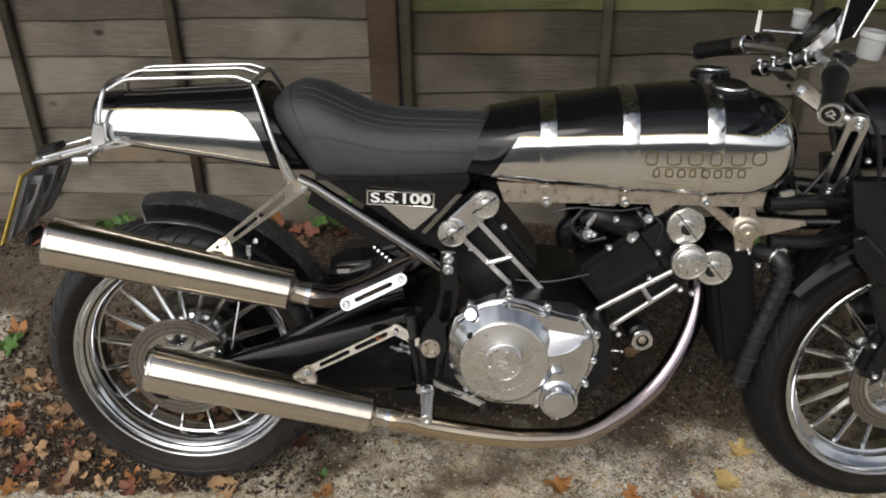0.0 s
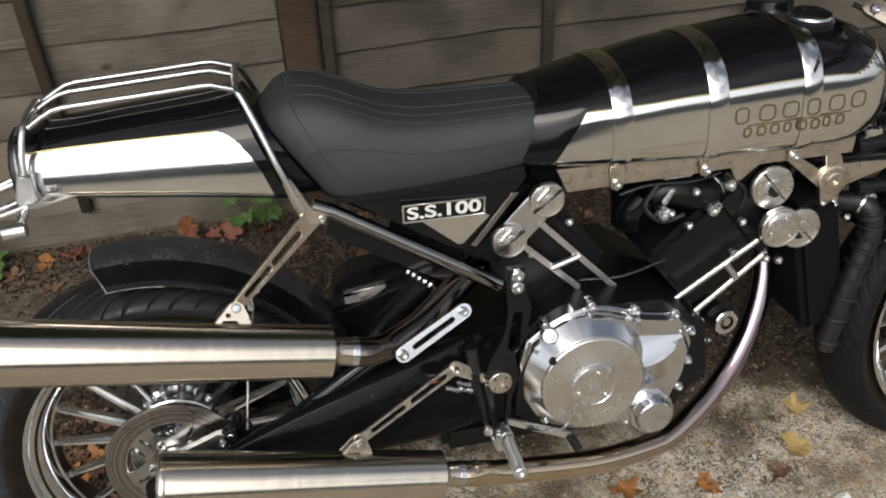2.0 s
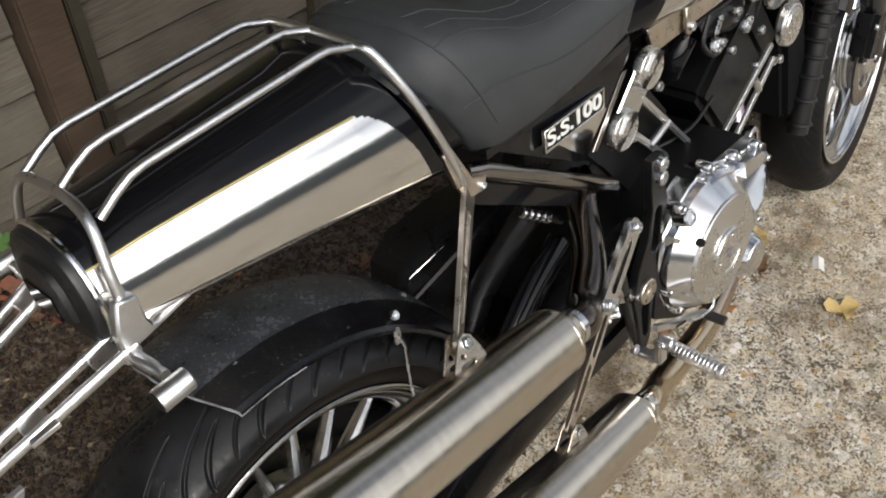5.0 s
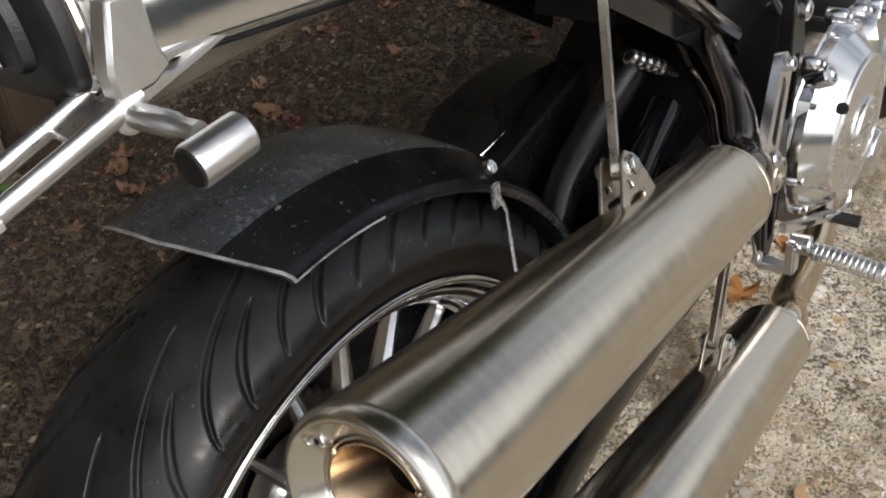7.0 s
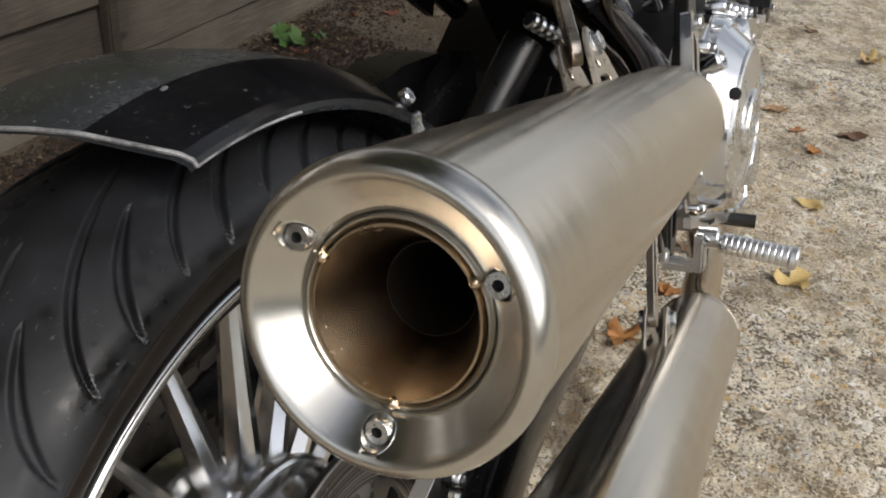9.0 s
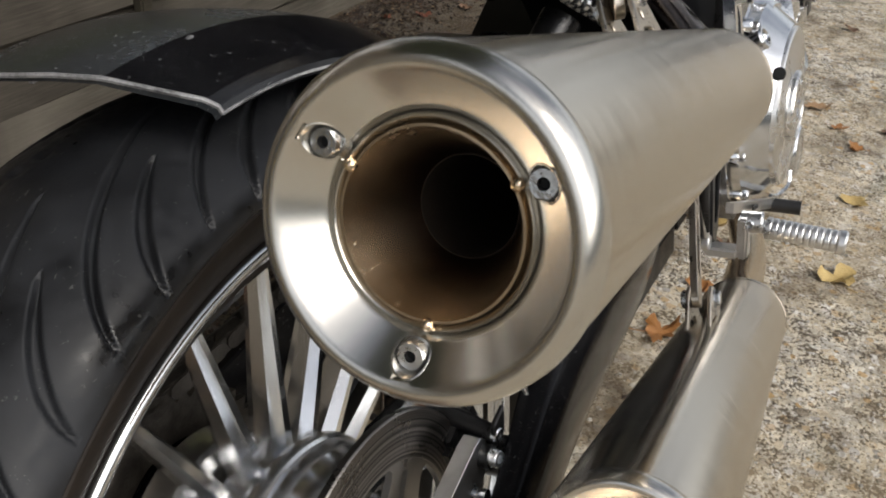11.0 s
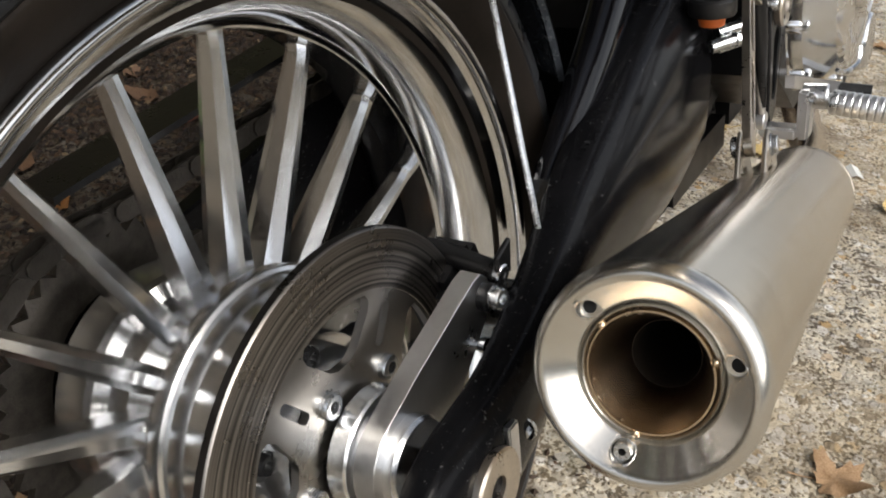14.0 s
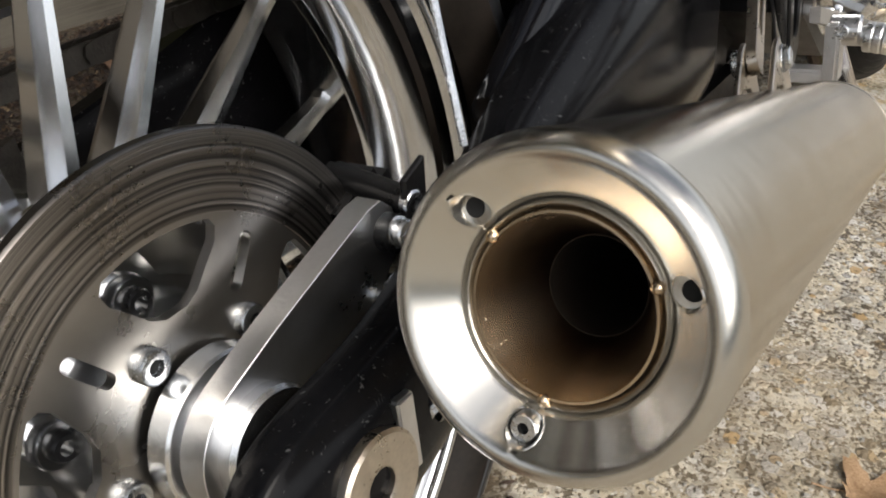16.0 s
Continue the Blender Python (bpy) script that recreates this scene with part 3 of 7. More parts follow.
def tyre_mesh(name, prof, nth, nv, grooves, sweep, depth, mat, parent, place, halfw):
    """A tyre revolved about y, with curved tread grooves sunk into it."""
    prof = np.array(prof)
    s = np.linspace(0, 1, len(prof))
    # fine across the tread on the open side, coarse elsewhere
    q = np.r_[np.linspace(0, 0.09, 9)[:-1], np.linspace(0.09, 0.52, nv)[:-1], np.linspace(0.52, 1, 34)]
    nv = len(q)
    pts = smooth_path([(a, b, 0) for a, b in prof], 12)
    P = np.array([(p.x, p.y) for p in pts])
    d = np.r_[0, np.cumsum(np.hypot(*np.diff(P, axis=0).T))]
    y = np.interp(q * d[-1], d, P[:, 0])
    r = np.interp(q * d[-1], d, P[:, 1])
    th = np.arange(nth) / nth * math.tau
    Y, T = np.meshgrid(y, th)
    R = np.repeat(r[None, :], nth, 0)
    mid = int(np.argmax(r))
    arc = np.abs(q - q[mid]) * d[-1]
    v = np.repeat((arc / halfw)[None, :], nth, 0)
    cut = np.zeros_like(R)
    step = math.tau / grooves
    side = np.where(Y > 0, 0.5, 0.0)
    rmean = r.max()
    for kind, (v0, v1, wide) in enumerate(((0.10, 1.16, 0.0021), (0.50, 1.20, 0.0029))):
        ph = T - sweep * (v - 0.40 * v * v) + side * step + (0.48 * step if kind else 0)
        slope = sweep * (1 - 0.80 * v) / halfw * rmean
        near = np.abs((ph / step + 0.5) % 1.0 - 0.5) * step * rmean / np.sqrt(1 + slope ** 2)
        u = np.clip((v - v0) / (v1 - v0), 0, 1)
        w = wide * np.sin(math.pi * u) ** 0.7
        cut = np.maximum(cut, np.clip((w - near) / 0.0017 + 0.45, 0, 1) * (w > 0.0005))
    # the fine moulding line between tread and sidewall
    cut = np.maximum(cut, 0.22 * np.exp(-((v - 1.25) / 0.010) ** 2))
    ty, tr = np.gradient(y), np.gradient(r)
    tl = np.hypot(ty, tr)
    R = R - depth * cut * (ty / tl)[None, :]
    Y = Y + depth * cut * (tr / tl)[None, :]
    V = np.stack([R * np.cos(T), Y, R * np.sin(T)], -1).reshape(-1, 3)
    i, j = np.meshgrid(np.arange(nth), np.arange(nv - 1), indexing="ij")
    k = (i + 1) % nth
    Fa = np.stack([i * nv + j, k * nv + j, k * nv + j + 1, i * nv + j + 1], -1).reshape(-1, 4)
    me = bpy.data.meshes.new(name)
    me.from_pydata(V.tolist(), [], Fa.tolist())
    me.polygons.foreach_set("use_smooth", np.ones(len(Fa), bool))
    me.materials.append(mat)
    me.materials.append(SIDEWALL)
    me.polygons.foreach_set("material_index", np.tile((arc[:-1] / halfw > 1.25).astype(np.int32), nth))
    me.update()
    ob = new(name, me)
    ob.parent = parent
    ob.matrix_basis = place
    return ob


REAR_PROF = [(-0.050, 0.226), (-0.0555, 0.2405), (-0.0615, 0.2495), (-0.0715, 0.262), (-0.0765, 0.2735), (-0.0755, 0.2855), (-0.067, 0.297), (-0.048, 0.3095), (-0.025, 0.3165), (0, 0.319)]
REAR_PROF = REAR_PROF + [(-y, r) for y, r in reversed(REAR_PROF[:-1])]


def spoke(r0, r1, w0, w1, t0, t1, y0, y1):
    """One tapered spoke along +z: flat faces with wide chamfers, a pointed foot on the hub and a small pad at the rim."""
    rings = []
    for u, fw in ((0.0, 1.0), (0.035, 0.95), (0.075, 0.90), (0.12, 1.0), (0.5, 1.0), (0.90, 1.0), (0.955, 1.15), (0.985, 1.7), (1.0, 2.3)):
        r = r0 + (r1 - r0) * u
        w, t, y = (w0 + (w1 - w0) * u) * fw, t0 + (t1 - t0) * u, y0 + (y1 - y0) * u
        sec = ((1, 0.45), (0.42, 1), (-0.42, 1), (-1, 0.45), (-1, -0.45), (-0.42, -1), (0.42, -1), (1, -0.45))
        rings.append([(w * p, y + t * q, r) for p, q in sec])
    return loft(rings)


def wheel(place, half, tyre_prof, tyre_res, nspoke, a0, grow=1.0, rubber=RUBBER):
    """tyre, rim > spokes, hub: the rim is turned with a proud lip, a dished well and an inner ring that takes the spokes."""
    hub_e = tyre_mesh("tyre", tyre_prof, tyre_res[0], tyre_res[1], tyre_res[2], 0.85, 0.0042 if half > 0.05 else 0.0009, rubber, bike, place, (half + 0.016) * 1.06)
    hub_e["label"] = "black road tyre with curved tread grooves"
    f = half + 0.001
    near = [(0.229, -f + 0.004)] + [(0.2402 + 0.0042 * math.cos(radians(a)), -f - 0.0040 - 0.0042 * math.sin(radians(a))) for a in range(-70, 201, 27)] + [
            (0.2345, -f - 0.0005), (0.2335, -f + 0.003), (0.2300, -f + 0.006), (0.2265, -f + 0.016),
            (0.2215, -f + 0.028), (0.2150, -0.0200), (0.2120, -0.0160), (0.2070, -0.0150), (0.2045, -0.0130)]
    near = [(r * grow, y) for r, y in near]
    prof = near + [(r, -y) for r, y in reversed(near)]
    outer = [(0.222, f - 0.012), (0.212, 0.03), (0.212, -0.03), (0.222, -f + 0.012)]
    prof = prof + outer + [prof[0]]
    rim = part("rim", turned(prof, (0, 0, 0), (0, 1, 0), 128), RIM, bike, "polished aluminium rim", smooth=36)
    rim.matrix_basis = place
    sp = None
    for k in range(nspoke):
        m = pose(0, 0, 0, 0, a0 + 360.0 * k / nspoke, 0)
        if sp is None:
            sp = part("spoke", spoke(0.060, 0.2070 * grow, 0.0082, 0.0036, 0.017, 0.0075, -0.003, 0.007), SPOKE, rim, smooth=20)
            sp.matrix_basis = m
        else:
            part_copy(sp, "spoke", rim, m)
    hub = part("hub", turned([(0, -0.086), (0.030, -0.086), (0.034, -0.083), (0.044, -0.080), (0.046, -0.074), (0.048, -0.036), (0.071, -0.034), (0.0745, -0.069), (0.0765, -0.071), (0.0800, -0.070), (0.0812, -0.067), (0.0812, -0.047), (0.0805, -0.0455), (0.0812, -0.044), (0.0812, -0.036), (0.0822, -0.034), (0.0842, -0.0325), (0.0850, -0.030), (0.0850, -0.026), (0.0830, -0.022), (0.0750, -0.017), (0.0690, -0.008), (0.0640, 0.012),
                              (0.062, 0.016), (0.062, 0.030), (0.070, 0.034), (0.072, 0.038), (0.072, 0.060), (0.066, 0.066), (0.0, 0.066)], (0, 0, 0), (0, 1, 0), 64), HUB, bike, "machined aluminium hub", smooth=25)
    hub.matrix_basis = place
    return rim, hub


def brake_disc(place, R, y):
    """A ring with a ground face on a carrier with five rounded windows, five slots and button bolts; angles go up from ahead."""
    def pol(rr, deg):
        return rr * math.cos(radians(deg)), rr * math.sin(radians(deg))
    windows = []
    for k in range(5):
        a = 92 + 72 * k
        pts = [pol(R * 0.700, a - 18 + 36 * u / 8) for u in range(9)]
        pts += [pol(R * 0.672, a + 20.5), pol(R * 0.62, a + 20.5), pol(R * 0.55, a + 17), pol(R * 0.47, a + 12), pol(R * 0.435, a + 6)]
        pts += [pol(R * 0.435, a - 6), pol(R * 0.47, a - 12), pol(R * 0.55, a - 17), pol(R * 0.62, a - 20.5), pol(R * 0.672, a - 20.5)]
        windows.append(pts)
        windows.append(slot(pol(R * 0.475, a - 33), pol(R * 0.63, a - 33), R * 0.028))
    bm = plate(ring2((0, 0), R * 0.725, 96), y, y + 0.0050, windows + [ring2((0, 0), R * 0.16, 30)], 0.0007)
    d = part("brake_disc_carrier", bm, DISC, bike, "grey steel disc carrier with open windows", smooth=30)
    d.matrix_basis = place
    prof = [(R * 0.715, y + 0.001), (R * 0.72, y - 0.0006), (R * 0.99, y - 0.0006), (R, y + 0.0004), (R, y + 0.0046), (R * 0.72, y + 0.0046), (R * 0.715, y + 0.001)]
    part("brake_disc", turned(prof, (0, 0, 0), (0, 1, 0), 128), DISC_FACE, d, "steel brake disc with ground rings", smooth=30)
    for k in range(5):
        c, s = pol(R * 0.365, 45 + 72 * k)
        part("button_bolt", turned([(0.0072, 0), (0.0072, 0.0030), (0.0066, 0.0042), (0.0056, 0.0046), (0.0034, 0.0046), (0.0032, 0.0020), (0, 0.0020)], (c, y, s), (0, -1, 0), 22), ZINC, d, smooth=40)
        # black disc paints the shade in the bolt's socket
        part("bolt_socket", turned([(0.0033, 0), (0, 0)], (c, y - 0.0022, s), (0, -1, 0), 6), HOLE_SHADE, d)
        c, s = pol(R * 0.425, 92 + 72 * k)
        bolt(d, (c, y + 0.028, s), (0, -1, 0), 0.0062, 0.008, BLACK, "flange_bolt")
        part("flange_boss", turned([(0.0105, 0), (0.0105, 0.014), (0.0095, 0.016), (0, 0.016)], (c, y + 0.040, s), (0, -1, 0), 26), CAST, d, "bright boss of the hub", smooth=30)
    lobes = []
    for i in range(80):
        t = math.tau * i / 80
        rr = R * (0.46 + 0.15 * max(0.0, math.cos(5 * (t - radians(92)))) ** 0.8)
        lobes.append((rr * math.cos(t), rr * math.sin(t)))
    part("hub_flange", plate(lobes, y + 0.030, y + 0.040, [], 0.0015), CAST, d, "lobed aluminium flange of the hub", smooth=30)
    return d


def disc_face():
    """Steel ground in rings round the axle."""
    m = surf("ground_disc_face", (0.33, 0.31, 0.29), 0.3, 1.0, 0.1, 30.0)
    N, L = m.node_tree.nodes, m.node_tree.links
    b = N["Principled BSDF"]
    tc = N.new("ShaderNodeTexCoord")
    mul = N.new("ShaderNodeVectorMath")
    mul.operation = "MULTIPLY"
    mul.inputs[1].default_value = (1, 0, 1)
    L.new(tc.outputs["Object"], mul.inputs[0])
    ln = N.new("ShaderNodeVectorMath")
    ln.operation = "LENGTH"
    L.new(mul.outputs[0], ln.inputs[0])
    n = N.new("ShaderNodeTexNoise")
    n.noise_dimensions = "1D"
    n.inputs["Scale"].default_value, n.inputs["Detail"].default_value = 420.0, 4.0
    L.new(ln.outputs["Value"], n.inputs["W"])
    r = N.new("ShaderNodeValToRGB")
    r.color_ramp.elements[0].position, r.color_ramp.elements[1].position = 0.35, 0.68
    r.color_ramp.elements[0].color, r.color_ramp.elements[1].color = (0.10, 0.095, 0.09, 1), (0.42, 0.39, 0.36, 1)
    L.new(n.outputs["Fac"], r.inputs["Fac"])
    L.new(r.outputs["Color"], b.inputs["Base Color"])
    bp = N.new("ShaderNodeBump")
    bp.inputs["Strength"].default_value, bp.inputs["Distance"].default_value = 0.35, 0.001
    L.new(n.outputs["Fac"], bp.inputs["Height"])
    L.new(bp.outputs[0], b.inputs["Normal"])
    return m


DISC_FACE = disc_face()
REAR = Matrix.Translation(AXLE)
wheel(REAR, 0.0565, REAR_PROF, (1500, 300, 25), 18, 14.0, 1.0185)
brake_disc(REAR, 0.1150, -0.0915)
FRONT_PROF = [(y * 0.78, 0.313 - (0.319 - r) * 0.86) for y, r in REAR_PROF]
FRONT = pose(1.5355, -0.014, 0.313, 0, 0, 7.5)
wheel(FRONT, 0.047, FRONT_PROF, (800, 120, 26), 18, 4.0, rubber=FRONT_RUBBER)
brake_disc(FRONT, 0.115, -0.070)


# ---- silencers ----
def silencer(name, back, front, r0, r1, label, screws=(-88, 32, 152), turn=0.0):
    """shell > end_cap > screws, bell, bore: a tapered can with a rolled lip and a dished outlet."""
    at, way = Vector(back), Vector(front) - Vector(back)
    ln = way.length
    own = basis(way)
    side = own.transposed() @ (Vector((0, 1, 0)) - way * (way.y / ln ** 2)).normalized()
    back, ax = Vector(), Vector((0, 0, 1))
    sh = part(name, turned([(r0 - 0.0012, 0.007), (r0 - 0.0002, 0.0075), (r0, 0.009), ((r0 + r1) / 2 + 0.0002, ln * 0.5), (r1, ln - 0.006), (r1 + 0.0004, ln - 0.0055), (r1 + 0.0004, ln - 0.001),
                            (r1 - 0.002, ln + 0.0005), (r1 - 0.010, ln + 0.003), (0.0225, ln + 0.010), (0.0215, ln + 0.012), (0.0215, ln + 0.034)], back, ax, 96), BRUSHED, bike, label, smooth=28)
    cone = [(0.0395 + (0.0312 - 0.0395) * i / 18 + (r0 - 0.0475) * (1 - i / 18), 0.0022 + 0.0074 * i / 18) for i in range(1, 18)]
    cap_bm = turned([(r0 - 0.0010, 0.0125), (r0 + 0.0002, 0.0110), (r0 + 0.0006, 0.0075), (r0 + 0.0002, 0.0045), (r0 - 0.0010, 0.0020), (r0 - 0.0028, 0.0004), (r0 - 0.0048, 0.0), (r0 - 0.0066, 0.0008), (r0 - 0.0080, 0.0022)] + cone + [
                                  (0.0312, 0.0096), (0.0302, 0.0110), (0.0296, 0.0136), (0.0292, 0.0106), (0.0284, 0.0096), (0.0276, 0.0106), (0.0272, 0.0131)], back, ax, 380)
    part("bell", turned([(0.0272, 0.0131), (0.0266, 0.0096), (0.0258, 0.0096), (0.0250, 0.0118), (0.0226, 0.0180), (0.0200, 0.0250), (0.0172, 0.0320), (0.0152, 0.0360), (0.0149, 0.0360)], back, ax, 72, mats=[0, 0, 0, 0, 0, 0, 0, 1]), [HOT, SOOT], sh, "heat-tinted bell of the outlet", smooth=50)
    part("bore", turned([(0.0149, 0.036), (0.0152, 0.037), (0.0152, 0.13), (0, 0.13)], back, ax, 48), SOOT, sh, "sooty bore", smooth=40)

    def cone_at(r):
        """How deep the dished cone lies at a radius."""
        return 0.0096 - 0.0074 * (r - 0.0312) / (r0 - 0.0080 - 0.0312)
    upv = ax.cross(side)
    if (own @ upv).z < 0:
        upv = -upv
    for a in (-88, 32, 152):
        d = side * math.cos(radians(a + turn)) + upv * math.sin(radians(a + turn))
        c = back + d * 0.0352 + ax * 0.0055
        # a round counterbore sunk along the can's axis, with a flange that follows the cone
        for v in cap_bm.verts:
            q = v.co - c
            if (q - ax * q.dot(ax)).length < 0.0049 and v.co.z < 0.0105 and v.co.xy.length > 0.0300:
                v.co.z = 0.0108
        cup = turned([(0.0056, 0), (0.0052, 0), (0.0048, 0), (0.0045, 0.0092), (0.0044, 0.0094), (0, 0.0094)], c - ax * c.z, ax, 48)
        for v in cup.verts:
            if v.co.z < 0.001:
                v.co.z = max(0.0014, cone_at(v.co.xy.length)) - (0.00012 if (v.co.xy - c.xy).length < 0.0054 else -0.0003)
        part("screw_pocket", cup, SPUN, sh, smooth=50)
        if a in screws:
            # socket floor coloured black for its shade
            part("screw", turned([(0.0042, 0.0094), (0.0042, 0.0058), (0.0037, 0.0050), (0.0017, 0.0050), (0.0015, 0.0068), (0, 0.0068)], c - ax * c.z, ax, 24, mats=[0, 0, 0, 1, 1]), [ZINC, HOLE_SHADE], sh, "zinc socket screw", smooth=35)
        else:
            # black disc on the pocket floor stands for the shaded hole
            part("screw_hole", turned([(0.0029, 0.0091), (0.0026, 0.00915), (0, 0.0092)], c - ax * c.z + d * 0.0008, ax, 20), HOLE_SHADE, sh)
        d2 = side * math.cos(radians(a + turn - 4)) + upv * math.sin(radians(a + turn - 4))
        b = bmesh.new()
        bmesh.ops.create_uvsphere(b, u_segments=10, v_segments=8, radius=0.0021, matrix=Matrix.Translation(back + d2 * 0.0272 + ax * 0.0100))
        part("weld_bead", b, HOT, sh)
    part("end_cap", cap_bm, SPUN, sh, "spun steel outlet cap with rolled lip", smooth=40)
    sh.matrix_basis = Matrix.Translation(at) @ own.to_4x4()
    return sh


UP_B, UP_F = Vector((-0.1515, -0.2405, 0.6715)), Vector((0.294, -0.211, 0.563))
LO_B, LO_F = Vector((0.0071, -0.2396, 0.4055)), Vector((0.440, -0.213, 0.292))
silencer("upper_silencer", UP_B, UP_F, 0.0475, 0.0400, "brushed steel upper silencer can", turn=3.0)
silencer("lower_silencer", LO_B, LO_F, 0.0480, 0.0400, "brushed steel lower silencer can", (-88,), 9.5)

# header pipes
ax_u, ax_l = (UP_F - UP_B).normalized(), (LO_F - LO_B).normalized()
part("upper_exhaust_pipe", tube([UP_F + ax_u * 0.040, UP_F + ax_u * 0.060, (0.385, -0.184, 0.540), (0.440, -0.155, 0.550), (0.500, -0.105, 0.568), (0.555, -0.055, 0.580), (0.60, 0.0, 0.585)], 0.0225, 22), NICKEL, bike, "dark heat-tinted upper exhaust pipe")
part("pipe_clamp", turned([(0.0205, 0), (0.0225, 0.0005), (0.0225, 0.010), (0.0205, 0.0105)], UP_F + ax_u * 0.030, ax_u, 36), CAST, bike)
part("lower_exhaust_pipe", tube([LO_F + ax_l * 0.036, LO_F + ax_l * 0.06, (0.558, -0.190, 0.250), (0.721, -0.165, 0.211), (0.842, -0.135, 0.195), (0.890, -0.120, 0.199), (0.938, -0.100, 0.216), (0.990, -0.075, 0.241), (1.040, -0.050, 0.280), (1.076, -0.030, 0.325), (1.103, -0.010, 0.372), (1.121, 0.010, 0.418), (1.130, 0.030, 0.463), (1.125, 0.040, 0.520)], 0.0215, 24), PIPE, bike, "bright steel lower exhaust pipe, blued at the bend")
part("pipe_clamp", turned([(0.0205, 0), (0.0225, 0.0005), (0.0225, 0.010), (0.0205, 0.0105)], LO_F + ax_l * 0.028, ax_l, 36), CAST, bike)


# ---- silencer hangers ----
def clamp_bracket(at, along, bolt_at):
    """Two pierced cheeks that stand on a silencer and take a bolt."""
    at, along, bolt_at = Vector(at), Vector(along).normalized(), Vector(bolt_at)
    upv = (bolt_at - at).normalized()
    sidev = along.cross(upv).normalized()

    def place(u, v, y):
        return at + along * u + upv * v + sidev * y
    h = (bolt_at - at).length
    out = [(-0.040, -0.004), (0.018, -0.004), (0.016, h * 0.6), (0.011, h + 0.006), (0.002, h + 0.011), (-0.008, h + 0.006)]
    holes = [slot((-0.020, 0.002), (-0.004, 0.002), 0.0035)]
    if h > 0.02:
        holes.append(ring2((-0.013, h * 0.55), 0.0035, 10))
    for y in (-0.010, 0.007):
        part("hanger_cheek", plate(out, y, y + 0.003, holes, 0.0006, place), PLATED, bike, smooth=30)
    bolt(bike, bolt_at - sidev * 0.010, -sidev, 0.0075, 0.005)
    hexbolt(bike, bolt_at + sidev * 0.010, sidev, 0.006, 0.005)
    part("hanger_foot", box(at + upv * -0.003 - along * 0.010, (0.055, 0.022, 0.004), 0.001, Matrix((along, sidev, upv)).transposed()), PLATED, bike)


def on_can(b, f, x, r0, r1):
    u = (x - b.x) / (f.x - b.x)
    c = b.lerp(f, u)
    return c, r0 + (r1 - r0) * u


UB = Vector((0.168, -0.189, 0.651))
c, r = on_can(UP_B, UP_F, 0.170, 0.047, 0.0395)
clamp_bracket(c + (Vector((0.168, -0.186, 0.655)) - c).normalized() * (r - 0.001), ax_u, UB)
LB = Vector((0.316, -0.204, 0.382))
c, r = on_can(LO_B, LO_F, 0.318, 0.047, 0.0395)
clamp_bracket(c + (Vector((0.316, -0.198, 0.39)) - c).normalized() * (r - 0.001), ax_l, LB)


def link_plate(name, a, b, ra, rb, thick, slots, mat, normal=(0, -1, 0), bolts=True, label=""):
    """A flat lightened link from a to b, pierced by slots."""
    a, b = Vector(a), Vector(b)
    d = (b - a)
    ln = d.length
    d.normalize()
    n = (Vector(normal) - d * d.dot(Vector(normal))).normalized()
    v = n.cross(d)

    def place(u, w, y):
        return a + d * u + v * w + n * y
    holes = [slot((ln * s0, 0), (ln * s1, 0), w) for s0, s1, w in slots]
    return part(name, plate(slot((0, 0), (ln, 0), (ra, rb)), -thick / 2, thick / 2, holes, 0.0008, place), mat, bike, label, smooth=30)


link_plate("silencer_hanger", UB + Vector((0, 0.002, 0)), (0.298, -0.105, 0.738), 0.009, 0.017, 0.006, [(0.14, 0.42, 0.0048), (0.50, 0.80, 0.006)], PLATED, (0.47, -0.87, 0.08), label="pierced plated steel silencer hanger")
link_plate("silencer_hanger", LB + Vector((0, 0.004, 0)), (0.490, -0.150, 0.452), 0.008, 0.010, 0.006, [(0.15, 0.45, 0.0042), (0.55, 0.88, 0.0045)], PLATED, (0.1, -1, 0.2), label="pierced plated steel silencer hanger")
link_plate("silencer_hanger", (0.490, -0.150, 0.452), (0.540, -0.152, 0.420), 0.012, 0.008, 0.006, [], PLATED, (0.1, -1, 0.2))
bolt(bike, (0.490, -0.154, 0.452), (0, -1, 0), 0.006, 0.010)
bolt(bike, (0.540, -0.156, 0.420), (0, -1, 0), 0.006, 0.008)
link_plate("pipe_bracket", (0.402, -0.205, 0.533), (0.505, -0.178, 0.575), 0.013, 0.012, 0.010, [(0.18, 0.80, 0.0045)], CAST, (0.1, -1, 0.3), label="slotted aluminium pipe bracket")
bolt(bike, (0.402, -0.211, 0.535), (0, -1, 0.2), 0.008, 0.006)
bolt(bike, (0.505, -0.184, 0.577), (0, -1, 0.2), 0.007, 0.006)

# ---- swing arm and rear brake ----
arm = [(0.0, -0.145, 0.312, 0.013, 0.030), (0.05, -0.147, 0.320, 0.013, 0.031), (0.12, -0.137, 0.334, 0.015, 0.032), (0.22, -0.120, 0.348, 0.020, 0.045), (0.32, -0.108, 0.359, 0.026, 0.059), (0.42, -0.096, 0.366, 0.030, 0.074), (0.53, -0.084, 0.385, 0.030, 0.084)]
arm = [(-0.034, -0.145, 0.309, 0.009, 0.016), (-0.020, -0.145, 0.310, 0.012, 0.026)] + arm
ctrl = [np.interp(np.linspace(0, 1, 70), np.linspace(0, 1, len(arm)), [a[i] for a in arm]) for i in range(5)]
kern = np.hanning(15)[1:-1] / np.hanning(15).sum()
ctrl = [np.convolve(np.r_[[c[0]] * 6, c, [c[-1]] * 6], kern, "valid") for c in ctrl]
